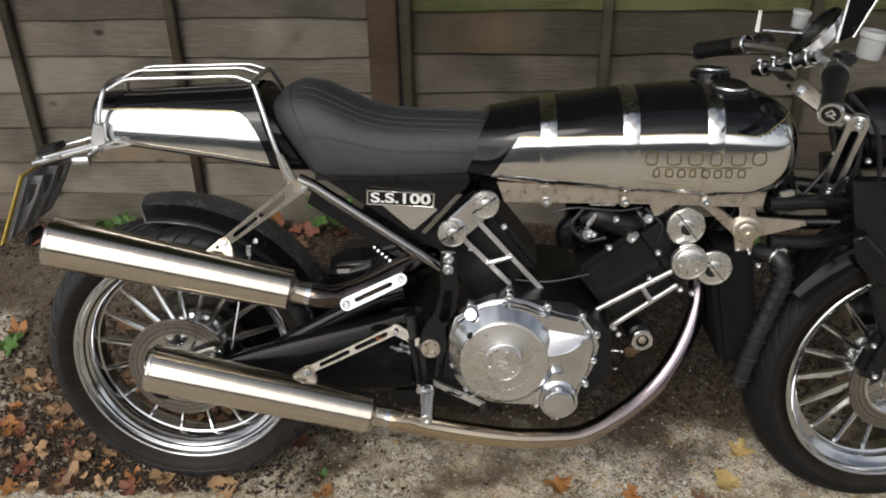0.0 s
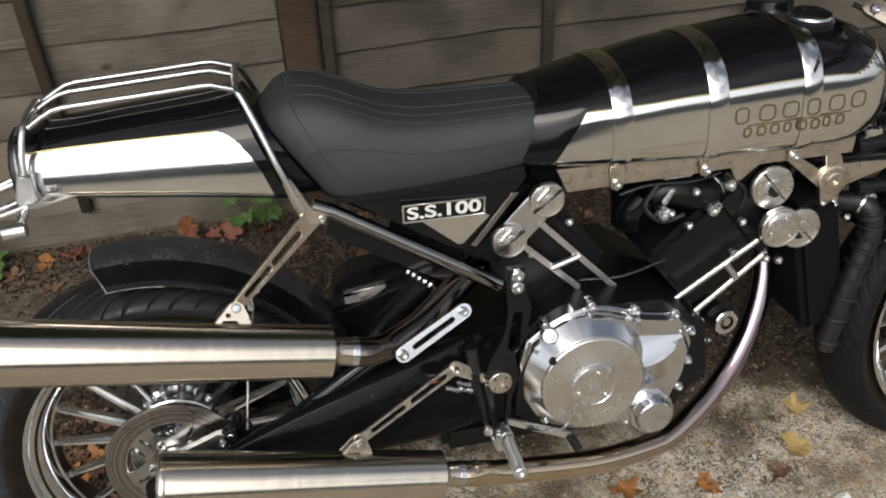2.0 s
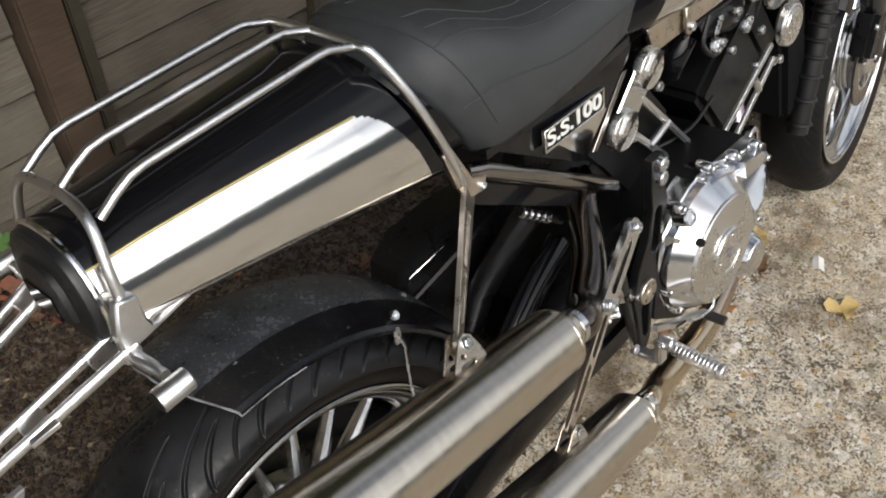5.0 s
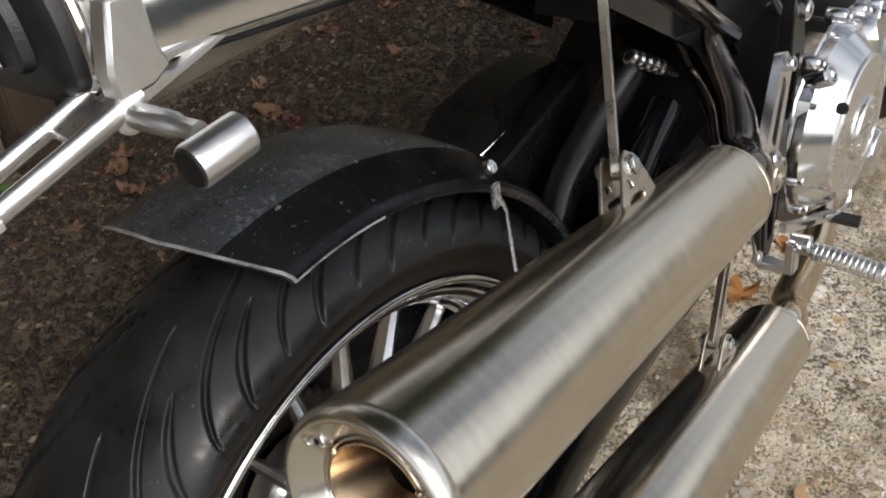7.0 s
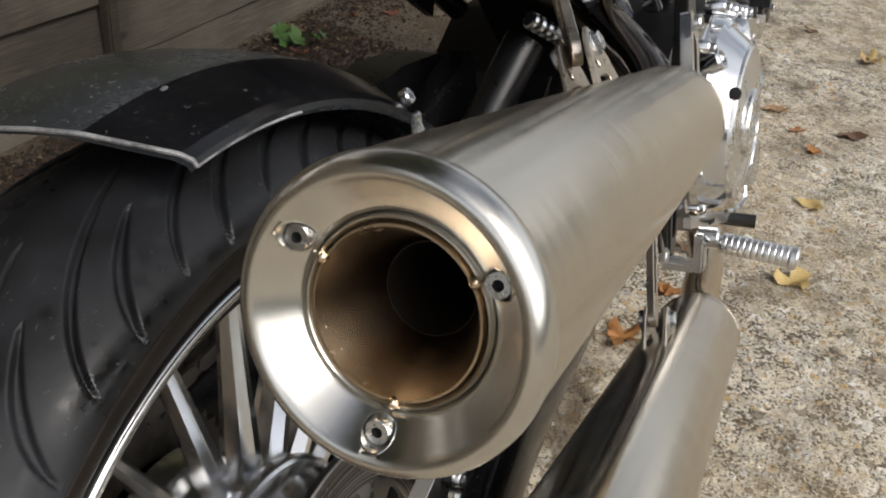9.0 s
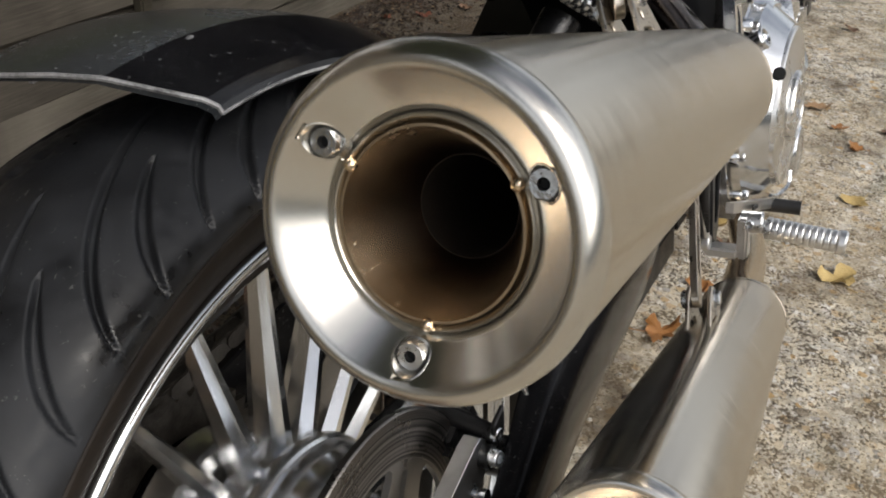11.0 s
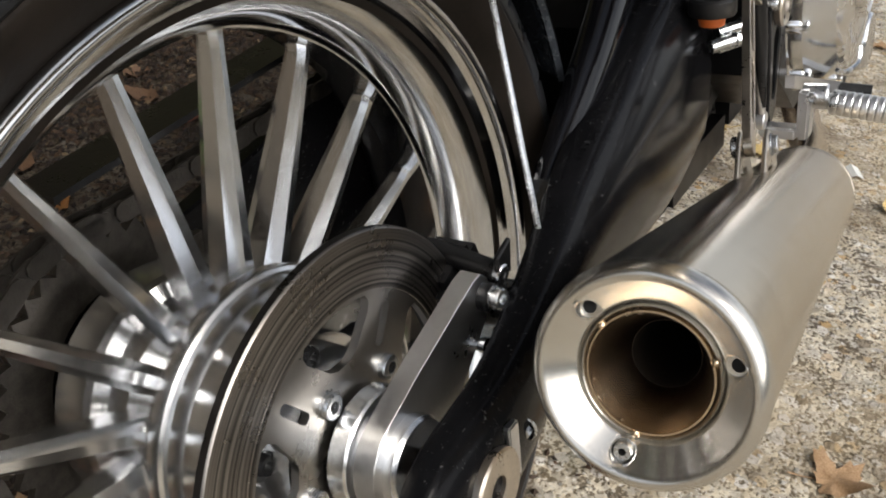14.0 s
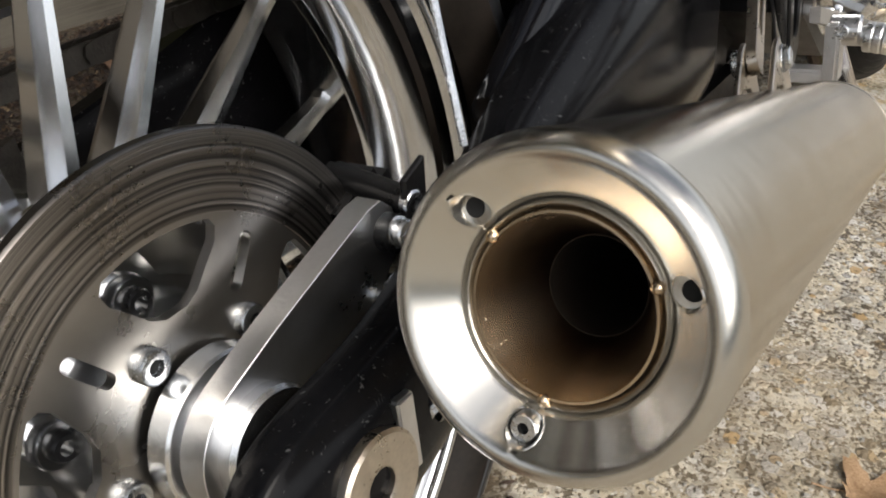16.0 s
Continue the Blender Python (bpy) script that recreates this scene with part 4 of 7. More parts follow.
for sgn in (1, -1):
    rings = []
    for x, y, z, w, h in zip(*ctrl):
        yy = y if sgn > 0 else -y * 0.82
        o = -sgn
        h = h if sgn > 0 else h * 1.7
        sec = ((-0.92, 0.97), (-0.80, 1.0), (0.10, 0.99), (0.34, 0.93), (0.44, 0.88), (0.80, 0.56), (0.88, 0.46), (0.95, 0.30), (0.98, 0.10), (0.985, -0.20), (0.95, -0.55), (0.86, -0.82), (0.72, -0.95), (0.58, -1.0), (-0.80, -1.0), (-0.92, -0.97))
        rr = [(x, yy + o * w * u, z + h * 1.08 * v) for u, v in sec]
        rings.append(rr)
    part("swing_arm", loft(rings), ARM, bike, "gloss black curved swing arm", smooth=38)
# brace that runs from the arm up to the shock
part("swing_arm_brace", tube([(0.22, -0.095, 0.372), (0.32, -0.085, 0.425), (0.42, -0.07, 0.475), (0.50, -0.06, 0.50)], [0.012, 0.015, 0.018, 0.020], 14, flat=1.4), GLOSS, bike, "gloss black brace above the swing arm")
part("axle_washer", turned([(0.0075, -0.006), (0.0075, 0.0), (0.010, 0.0012), (0.0205, 0.0012), (0.022, 0.0), (0.022, -0.004)], (0.020, -0.161, 0.309), (0, -1, 0), 40), PLATED, bike, "thick steel axle washer", smooth=30)
part("axle", turned([(0.0, 0.0), (0.0072, 0.0), (0.0072, -0.28)], (0.020, -0.158, 0.309), (0, -1, 0), 24), SOOT, bike)
bolt(bike, (0.075, -0.150, 0.318), (-1, 0, -0.1), 0.006, 0.030, ZINC, "chain_adjuster")
hexbolt(bike, (0.062, -0.152, 0.316), (-1, 0, -0.1), 0.008, 0.006)
part("adjuster_block", box((0.040, -0.156, 0.318), (0.010, 0.010, 0.034), 0.001), SATIN, bike)
# caliper bracket: a milled bar that swings on a bright spacer round the axle and carries the caliper
AX, AZ = AXLE.x, AXLE.z
part("axle_spacer", turned([(0.0, 0.0), (0.0325, 0.0), (0.0335, 0.001), (0.0335, 0.0105), (0.0325, 0.0118), (0.026, 0.0120), (0.0255, 0.018)], (AX, -0.0865, AZ), (0, -1, 0), 64), HUB, bike, "bright turned spacer on the axle", smooth=28)
top = [(AX + 0.0305 * math.cos(radians(a)), AZ + 0.0305 * math.sin(radians(a))) for a in range(280, 104, -8)]
b = plate(top + [(0.030, 0.3585), (0.0895, 0.3795), (0.0985, 0.3805), (0.1055, 0.3745), (0.1075, 0.3600), (0.100, 0.3500), (0.060, 0.315)][::1], -0.1135, -0.1010, (), 0.0022)
part("caliper_bracket", b, SATIN, bike, "bright milled aluminium caliper bracket", smooth=25)
part("bracket_collar", turned([(0.0, 0.0), (0.0240, 0.0), (0.0240, 0.006), (0.0225, 0.008), (0.0, 0.008)], (AX, -0.1130, AZ), (0, -1, 0), 48), HUB, bike, "stepped collar on the axle", smooth=28)
part("caliper_pin", turned([(0, 0), (0.0080, 0), (0.0085, 0.001), (0.0085, 0.0075), (0.007, 0.008), (0, 0.008)], (0.0990, -0.1125, 0.3660), (0.0, -1, 0.0), 26), BLACK, bike, "black bush of the caliper pin")
part("pin_bolt", turned([(0, 0), (0.0068, 0), (0.0070, 0.0012), (0.0060, 0.0016), (0.0060, 0.0066), (0.0054, 0.0074), (0.0030, 0.0074), (0.0028, 0.004), (0, 0.004)], (0.0985, -0.1200, 0.3672), (-0.15, -1, 0.1), 24), ZINC, bike, "zinc socket bolt", smooth=30)
cal = part("brake_caliper", box((0.122, -0.076, 0.352), (0.044, 0.040, 0.050), 0.007, Matrix.Rotation(radians(-22), 3, "Y")), BLACK, bike, "black two-piece rear brake caliper")
part("caliper_barrel", turned([(0, 0), (0.013, 0), (0.0145, 0.002), (0.0145, 0.030), (0.012, 0.032), (0, 0.032)], (0.118, -0.092, 0.350), (0.1, -1, 0), 30), BLACK, cal)
part("caliper_barrel", tube([(0.118, -0.074, 0.3785), (0.1125, -0.1165, 0.3745)], 0.0066, 18), BLACK, cal)
part("barrel_bolt", turned([(0.0062, 0), (0.0062, 0.003), (0.0052, 0.004), (0.0028, 0.004), (0.0026, 0.002), (0, 0.002)], (0.1125, -0.1165, 0.3745), (-0.12, -0.98, -0.1), 22), ZINC, cal, smooth=30)
part("slide_plate", plate([(0.106, 0.366), (0.122, 0.372), (0.124, 0.392), (0.108, 0.386)], -0.120, -0.1165, (), 0.0008), BLACK, cal)
part("bleed_nipple", turned([(0.0036, 0), (0.0036, 0.010), (0.0046, 0.0104), (0.0046, 0.014), (0, 0.014)], (0.092, -0.105, 0.338), (-0.1, -1, 0.1), 14), ZINC, cal, smooth=30)
# thin stay from the mudguard down to the arm
part("mudguard_stay", tube([(0.181, -0.070, 0.598), (0.183, -0.078, 0.575), (0.168, -0.092, 0.530), (0.142, -0.128, 0.390)], 0.0019, 8, smooth=False), ZINC, bike)
bolt(bike, (0.193, -0.056, 0.603), (0.2, -0.8, 0.5), 0.006, 0.006)
part("stay_clip", box((0.181, -0.071, 0.588), (0.010, 0.004, 0.022), 0.001), ZINC, bike)


# ---- rear mudguard ----
sect = [(-0.0700, 0.3235), (-0.0690, 0.3270), (-0.0640, 0.3310), (-0.0450, 0.3390), (-0.0300, 0.3458), (-0.0260, 0.3475), (-0.0220, 0.3480), (0.0, 0.3500), (0.020, 0.3505), (0.045, 0.3497), (0.062, 0.3480), (0.066, 0.3470), (0.084, 0.3390), (0.100, 0.3310), (0.105, 0.3265)]
inner = [(0.0175 + (y - 0.0175) * 0.96, r - 0.003) for y, r in reversed(sect)]
rings = []
for k in range(57):
    a = radians(95 - 78 * k / 56)
    # the rear edge runs out to a blunt point towards the middle
    e = []
    for y, r in sect + inner:
        aa = a + radians(float(np.interp(y, (-0.07, -0.026, 0.02, 0.064, 0.105), (0.0, 3.6, 5.0, 5.2, 4.0)))) * max(0, 1 - k / 6)
        e.append((r * math.cos(aa), y, 0.325 + r * math.sin(aa)))
    rings.append(e)
# top in the dusty paint with painted sky sheen, side band darker
guard = part("mudguard", loft(rings, matf=lambda k, j: 1 if j < 5 else 0), [DUSTY_SKYLIT, GUARD_SIDE], bike, "dusty black rear mudguard hugging the tyre", smooth=12)
for x, y, z, w, d in ((-0.029, -0.005, 0.6745, 0.012, 0.006), (0.004, -0.028, 0.6740, 0.005, 0.003), (-0.055, 0.014, 0.6690, 0.004, 0.003)):
    part("paint_chip", box((x, y, z - 0.0028), (w, d, 0.0014), 0.0004, Matrix.Rotation(radians(-7), 3, "Y")), CHIP_GREY, guard, "chipped paint")
# rear edge, where the paint is worn grey
part("edge_line", tube([Vector(p) for p in rings[0][:len(sect)]], 0.0013, 6, smooth=False), CHIP_GREY, guard, "grey line of wear and painted glint along the edge")
# side edge: a pale line paints in the lip's reflection of the sky
part("edge_line", tube([Vector(rings[k][0]) for k in range(0, 12)], 0.0008, 6, smooth=False), CHIP_GREY, guard, "grey line of wear and painted glint along the edge")


# ---- tail unit ----
def oval(x0, zb, zt, w, slant, n=48, ex=2.6, flat=0.0, zc=None, exb=None):
    """A ring in the y-z plane, leaning so that its top lies slant ahead of its foot."""
    zc = zc or (zb + zt) / 2
    out = []
    for i in range(n):
        a = math.tau * i / n
        c, s = math.cos(a), math.sin(a)
        e = exb if exb and s < 0 else ex
        y = -w * math.copysign(abs(c) ** (2 / e), c)
        h = (zt - zc) if s > 0 else (zc - zb)
        z = zc + h * math.copysign(abs(s) ** (2 / e), s)
        if flat and s < 0:
            z = max(z, zb + flat * 0)
        out.append(Vector((x0 + slant * (z - zb), y, z)))
    return out


def tail_paint(k, j):
    """Black above a line on both sides; ahead the line drops in a round corner and leaves a black margin."""
    lo = 21 if k < 194 else 21 - int(round(21 * (1 - math.sqrt(max(0.0, 1 - ((k - 192) / 36.0) ** 2)))))
    if k > 227:
        return 1
    return 1 if lo <= j < 96 - lo else 0


N_T = 192
tail_st = [(-0.103, 0.806, 0.903, 0.068, 0.03), (-0.060, 0.802, 0.909, 0.075, 0.22), (0.02, 0.792, 0.914, 0.084, 0.10), (0.12, 0.779, 0.918, 0.094, -0.08), (0.20, 0.767, 0.921, 0.102, -0.22), (0.276, 0.755, 0.925, 0.108, -0.36)]
tail_st = [tuple(float(np.interp(k, range(len(tail_st)), [q[i] for q in tail_st])) for i in range(5)) for k in np.linspace(0, len(tail_st) - 1, 241)]
rings = [oval(x, zb, zt, w, s, N_T, 2.45, zc=zb + (zt - zb) * 0.22, exb=2.6) for x, zb, zt, w, s in tail_st]
part("tail_unit", loft(rings, caps=False, matf=tail_paint), [POLISHED, GLOSS], bike, "polished aluminium tail unit with a black painted top", smooth=40)
for j in (21, 75):
    part("pinstripe", tube([r[j] + (r[j] - Vector((r[j].x, 0, 0.85))).normalized() * 0.0004 for r in rings[:200:6]], 0.0013, 6, smooth=False), GOLD, bike, "fine gold pinstripe")
rim_r = rings[0]
cen = sum(rim_r, Vector()) / N_T
part("tail_rim", tube(rim_r + rim_r[:1], 0.0035, 8, smooth=False), POLISHED, bike)
part("tail_lamp", loft([[cen + (p - cen) * k + Vector((dx, 0, 0)) for p in rim_r] for k, dx in ((0.985, 0.004), (0.99, -0.006), (0.97, -0.010), (0.90, -0.013), (0.62, -0.014), (0.58, -0.019), (0.40, -0.021), (0.1, -0.021))]), PLASTIC, bike, "black rubber-framed tail lamp", smooth=30)
part("lamp_lens", box(cen + Vector((-0.016, 0, -0.004)), (0.014, 0.058, 0.036), 0.005), LENS, bike)
# belly of the tail
part("tail_belly", loft([[Vector((p.x, p.y * 0.96, min(p.z, 0.5 * (tail_st[k][1] + tail_st[k][2])) + 0.004)) for p in rings[k]] for k in range(len(rings))]), BLACK, bike)

# luggage rack: a front hoop, a rear hoop and three bars
RB = 0.0050
part("rack_hoop", tube([(0.287, -0.110, 0.752), (0.262, -0.112, 0.822), (0.243, -0.100, 0.880), (0.226, -0.082, 0.925), (0.219, -0.066, 0.937), (0.218, 0, 0.939), (0.219, 0.066, 0.937), (0.226, 0.082, 0.925), (0.243, 0.100, 0.880), (0.262, 0.112, 0.822), (0.287, 0.110, 0.752)], RB, 12, steps=6), SATIN, bike, "satin aluminium rack hoop")
part("rack_hoop", tube([(-0.096, -0.082, 0.822), (-0.091, -0.082, 0.846), (-0.088, -0.077, 0.882), (-0.081, -0.064, 0.915), (-0.077, -0.040, 0.928), (-0.076, 0, 0.930), (-0.077, 0.040, 0.928), (-0.081, 0.064, 0.915), (-0.088, 0.077, 0.882), (-0.091, 0.082, 0.846), (-0.096, 0.082, 0.822)], RB, 12, steps=6), SATIN, bike, "satin aluminium rack hoop")
for y in (-0.064, 0.0, 0.064):
    z = 0.0 if y else 0.004
    part("rack_bar", tube([(-0.072, y, 0.920 + z), (-0.052, y, 0.932 + z), (-0.035, y, 0.940 + z), (-0.020, y, 0.9425 + z), (0.08, y, 0.9450 + z), (0.172, y, 0.9475 + z), (0.185, y, 0.947 + z), (0.221, y, 0.935 + z)], RB * 0.88, 10, smooth=False), SATIN, bike, "satin aluminium rack bar")
for sg in (-1, 1):
    part("rack_lug", plate([(0.262, 0.800), (0.275, 0.806), (0.300, 0.752), (0.322, 0.742), (0.316, 0.726), (0.290, 0.730), (0.276, 0.752)], sg * 0.112, sg * 0.104, (), 0.001), PLATED, bike, "plated lug that joins rack and frame")
    bolt(bike, (0.281, sg * 0.112, 0.776), (0, sg, 0), 0.004, 0.003)
    bolt(bike, (0.312, sg * 0.112, 0.735), (0, sg, 0), 0.005, 0.004)
    # foot of the rear hoop, arm of the plate carrier and the indicator
    part("rack_foot", plate([(-0.0985, 0.862), (-0.0795, 0.857), (-0.0795, 0.832), (-0.0755, 0.821), (-0.0880, 0.815), (-0.1090, 0.815), (-0.1090, 0.830)], sg * 0.090, sg * 0.076, (), 0.0022), SATIN, bike, "milled aluminium foot of the rack")
    part("carrier_arm", tube([(-0.095, sg * 0.086, 0.813), (-0.245, sg * 0.064, 0.770)], 0.0046, 12, smooth=False, flat=1.3), SATIN, bike, "satin aluminium arm of the plate carrier")
    part("carrier_arm", tube([(-0.095, sg * 0.056, 0.814), (-0.245, sg * 0.043, 0.772)], 0.0042, 12, smooth=False, flat=1.3), SATIN, bike, "satin aluminium arm of the plate carrier")
    part("carrier_lug", plate([(-0.100, 0.812), (-0.070, 0.822), (-0.026, 0.820), (-0.024, 0.815), (-0.068, 0.806), (-0.100, 0.800)], sg * 0.076, sg * 0.068, [[(-0.078, 0.814), (-0.064, 0.817), (-0.044, 0.816), (-0.066, 0.811)]], 0.0012), SATIN, bike, "pierced aluminium lug under the tail")
    for xw, zw in ((-0.118, 0.807), (-0.190, 0.787)):
        part("carrier_web", plate([(xw - 0.014, sg * 0.080), (xw + 0.012, sg * 0.086), (xw + 0.010, sg * 0.052), (xw - 0.012, sg * 0.048)], -0.0025, 0.0025, (), 0.0006, lambda u, v, y, xw=xw, zw=zw: Vector((u, v, zw + (u - xw) * 0.27 + y))), SATIN, bike)
    ind = part("indicator", turned([(0, 0.003), (0.0096, 0.003), (0.0106, 0.0040), (0.0110, 0.033), (0.0104, 0.0346), (0.0096, 0.0346), (0.0090, 0.032), (0, 0.031)], (-0.086, sg * 0.148, 0.804), (-1, 0, -0.05), 36), SATIN, bike, "satin aluminium bullet indicator")
    part("lens", turned([(0.0097, 0.030), (0.0097, 0.0350), (0.0090, 0.0357), (0, 0.0362)], (-0.086, sg * 0.148, 0.804), (-1, 0, -0.05), 28), PLASTIC, ind, "dark lens")
    part("stem", turned([(0.0082, 0), (0.0082, 0.006), (0.0066, 0.007), (0.0064, 0.036), (0.0050, 0.038), (0.0050, 0.052), (0, 0.052)], (-0.103, sg * 0.080, 0.806), (0.05, sg, 0.0), 20), SATIN, ind)
    part("stem_collar", turned([(0.0095, -0.004), (0.0102, -0.003), (0.0102, 0.005), (0.0092, 0.006), (0, 0.006)], (-0.103, sg * 0.080, 0.806), (0.05, sg, 0.0), 22), SATIN, ind, smooth=30)
part("carrier_cross_bar", tube([(-0.235, -0.066, 0.775), (-0.235, 0.066, 0.775)], 0.005, 10), SATIN, bike)
# number plate, seen along its edge, with its holder and lamp
tilt = Matrix.Rotation(radians(24), 3, "Y")
part("number_plate", box((-0.2865, 0, 0.684), (0.003, 0.22, 0.165), 0.001, tilt), YELLOW, bike, "yellow rear number plate on a black holder")
part("plate_holder", box((-0.2785, 0, 0.685), (0.008, 0.20, 0.150), 0.003, tilt), HOLDER, bike)
for y in (-0.07, 0.0, 0.07):
    part("holder_rib", plate([(-0.262, 0.745), (-0.224, 0.748), (-0.247, 0.700), (-0.288, 0.632), (-0.318, 0.606)], y - 0.004, y + 0.004, [[(-0.258, 0.728), (-0.240, 0.730), (-0.253, 0.702), (-0.268, 0.686)]], 0.001), HOLDER, bike)
part("plate_lamp", box((-0.235, 0, 0.785), (0.05, 0.05, 0.014), 0.004, Matrix.Rotation(radians(-15), 3, "Y")), PLASTIC, bike)
part("plate_reflector", box((-0.305, 0, 0.590), (0.014, 0.06, 0.03), 0.004, tilt), PLASTIC, bike)

# ---- seat ----
top = [(0.246, 0.893), (0.270, 0.917), (0.298, 0.9275), (0.335, 0.9215), (0.375, 0.903), (0.420, 0.880), (0.470, 0.8665), (0.530, 0.8610), (0.600, 0.8590), (0.660, 0.8575), (0.690, 0.853)]
ns = 40
rings = []
bot_x = np.linspace(0.338, 0.628, ns)
tt = np.linspace(0, 1, ns)
tx = np.interp(tt, np.linspace(0, 1, len(top)), [p[0] for p in top])
tz = np.interp(tx, [p[0] for p in top], [p[1] for p in top])
bx0 = np.interp(tt, [0, 0.12, 0.35, 0.8, 1], [0.330, 0.352, 0.43, 0.58, 0.626])
SEAT_W = np.interp(tt, [0, 0.06, 0.15, 0.35, 0.6, 0.85, 1], [0.094, 0.108, 0.118, 0.120, 0.112, 0.100, 0.094])
for k in range(ns):
    t, b, z1, w = tx[k], bx0[k], tz[k], SEAT_W[k]
    r = []
    z0 = 0.760
    # foot, side, shoulder, crown
    for wy, u in ((-0.90, 0.0), (-0.965, 0.06), (-1.0, 0.25), (-1.0, 0.50), (-0.975, 0.66), (-0.90, 0.80), (-0.78, 0.89), (-0.6, 0.95), (-0.35, 0.985), (0, 1.0)):
        r.append(Vector((b + (t - b) * u, w * wy, z0 + (z1 - z0) * u)))
    r = r + [Vector((p.x, -p.y, p.z)) for p in reversed(r[:-1])]
    rings.append(r)
seat_bm = loft(rings)
part("seat", seat_bm, LEATHER, bike, "black leather single seat with stitched seams", smooth=60)
for j, k0, k1 in ((3, 3, ns - 1), (6, 6, ns - 2), (7, 8, ns - 2), (8, 8, ns - 2), (10, 8, ns - 2), (11, 8, ns - 2), (12, 6, ns - 2), (15, 3, ns - 1)):
    part("seam", tube([rings[k][j] + Vector((0, 0, -0.0002)) for k in range(k0, k1)], 0.0013, 6, smooth=False), STITCH, bike)
for k in (6,):
    part("seam", tube(rings[k][2:17], 0.0013, 6, smooth=False), STITCH, bike)
# black base between tail and seat
rings = [oval(0.284 + o, 0.752, 0.922 - o * 0.5, 0.103, -0.36 - 0.12 * i, 48, 2.7) for i, o in enumerate((0.0, 0.012, 0.046))]
part("seat_hump", loft(rings), GLOSS, bike, "gloss black panel between tail and seat", smooth=40)
part("seat_base", loft([[(0.335, -0.104, 0.752), (0.335, 0.104, 0.752), (0.335, 0.104, 0.764), (0.335, -0.104, 0.764)], [(0.50, -0.106, 0.752), (0.50, 0.106, 0.752), (0.50, 0.106, 0.764), (0.50, -0.106, 0.764)], [(0.635, -0.094, 0.752), (0.635, 0.094, 0.752), (0.635, 0.094, 0.764), (0.635, -0.094, 0.764)]]), BLACK, bike)

# ---- side plates with the badge ----
for sg in (-1, 1):
    part("side_plate", plate([(0.350, 0.752), (0.640, 0.752), (0.632, 0.736), (0.527, 0.636), (0.505, 0.646)], sg * 0.094, sg * 0.088, (), 0.001), GLOSS, bike, "black side plate with bright trim")
    part("trim_plate", plate([(0.462, 0.700), (0.560, 0.700), (0.575, 0.690), (0.528, 0.648), (0.520, 0.648)], sg * 0.097, sg * 0.0942, (), 0.0006), POLISHED, bike, "polished aluminium trim plate")
    part("trim_strip", plate([(0.540, 0.642), (0.612, 0.722), (0.624, 0.722), (0.550, 0.638)], sg * 0.097, sg * 0.0942, (), 0.0006), CHROME, bike)
    part("frame_tube", tube([(0.300, sg * 0.098, 0.752), (0.330, sg * 0.098, 0.738), (0.585, sg * 0.092, 0.560)], 0.0125, 18, smooth=False), CHROME, bike, "dark chromed frame tube")
    part("frame_rail", loft([[Vector((x + 0.006 * e, sg * (0.085 + 0.004 * f), z + 0.015 * e2)) for e, e2, f in ((-1, -1, 0), (1, 1, 0), (1, 1, 2), (-1, -1, 2))] for x, z in ((0.320, 0.715), (0.52, 0.585))]), GLOSS, bike)
# badge: a silver frame round black enamel with raised letters
bc = Vector((0.5015, -0.0985, 0.7135))
ang = math.atan2(-0.0085, 0.131)
bd, bu = Vector((math.cos(ang), 0.05, math.sin(ang))).normalized(), Vector((-math.sin(ang), 0, math.cos(ang)))
badge = part("badge", plate([(-0.067, -0.0155), (0.067, -0.0155), (0.067, 0.0155), (-0.067, 0.0155)], -0.001, 0.004, [[(-0.0635, -0.0125), (0.0635, -0.0125), (0.0635, 0.0125), (-0.0635, 0.0125)]], 0.0005, lambda u, v, y: bc + bd * u + bu * v + Vector((0, -y, 0))), POLISHED, bike, "model badge with a bright frame and cream letters on black")
part("enamel", plate([(-0.0637, -0.0127), (0.0637, -0.0127), (0.0637, 0.0127), (-0.0637, 0.0127)], -0.001, 0.0015, (), 0, lambda u, v, y: bc + bd * u + bu * v + Vector((0, -y, 0))), GLOSS, badge)
cu = bpy.data.curves.new("lettering", "FONT")
cu.body, cu.size, cu.extrude, cu.align_x, cu.align_y, cu.offset = "S.S.100", 0.0285, 0.0008, "CENTER", "CENTER", 0.0007
tmp = bpy.data.objects.new("tmp", cu)
scene.collection.objects.link(tmp)
me = bpy.data.meshes.new_from_object(tmp.evaluated_get(bpy.context.evaluated_depsgraph_get()))
bpy.data.objects.remove(tmp)
me.materials.clear()
me.materials.append(WHITE)
lt = new("lettering", me)
lt.parent = badge
lt["label"] = "raised cream letters"
wd = max(v.co.x for v in me.vertices) - min(v.co.x for v in me.vertices)
M3 = Matrix((bd * (0.118 / wd), bu, Vector((0, -1, 0)))).transposed().to_4x4()
M3.translation = bc + Vector((0, -0.0022, 0))
lt.matrix_basis = M3

# ---- tank ----
N_K = 144
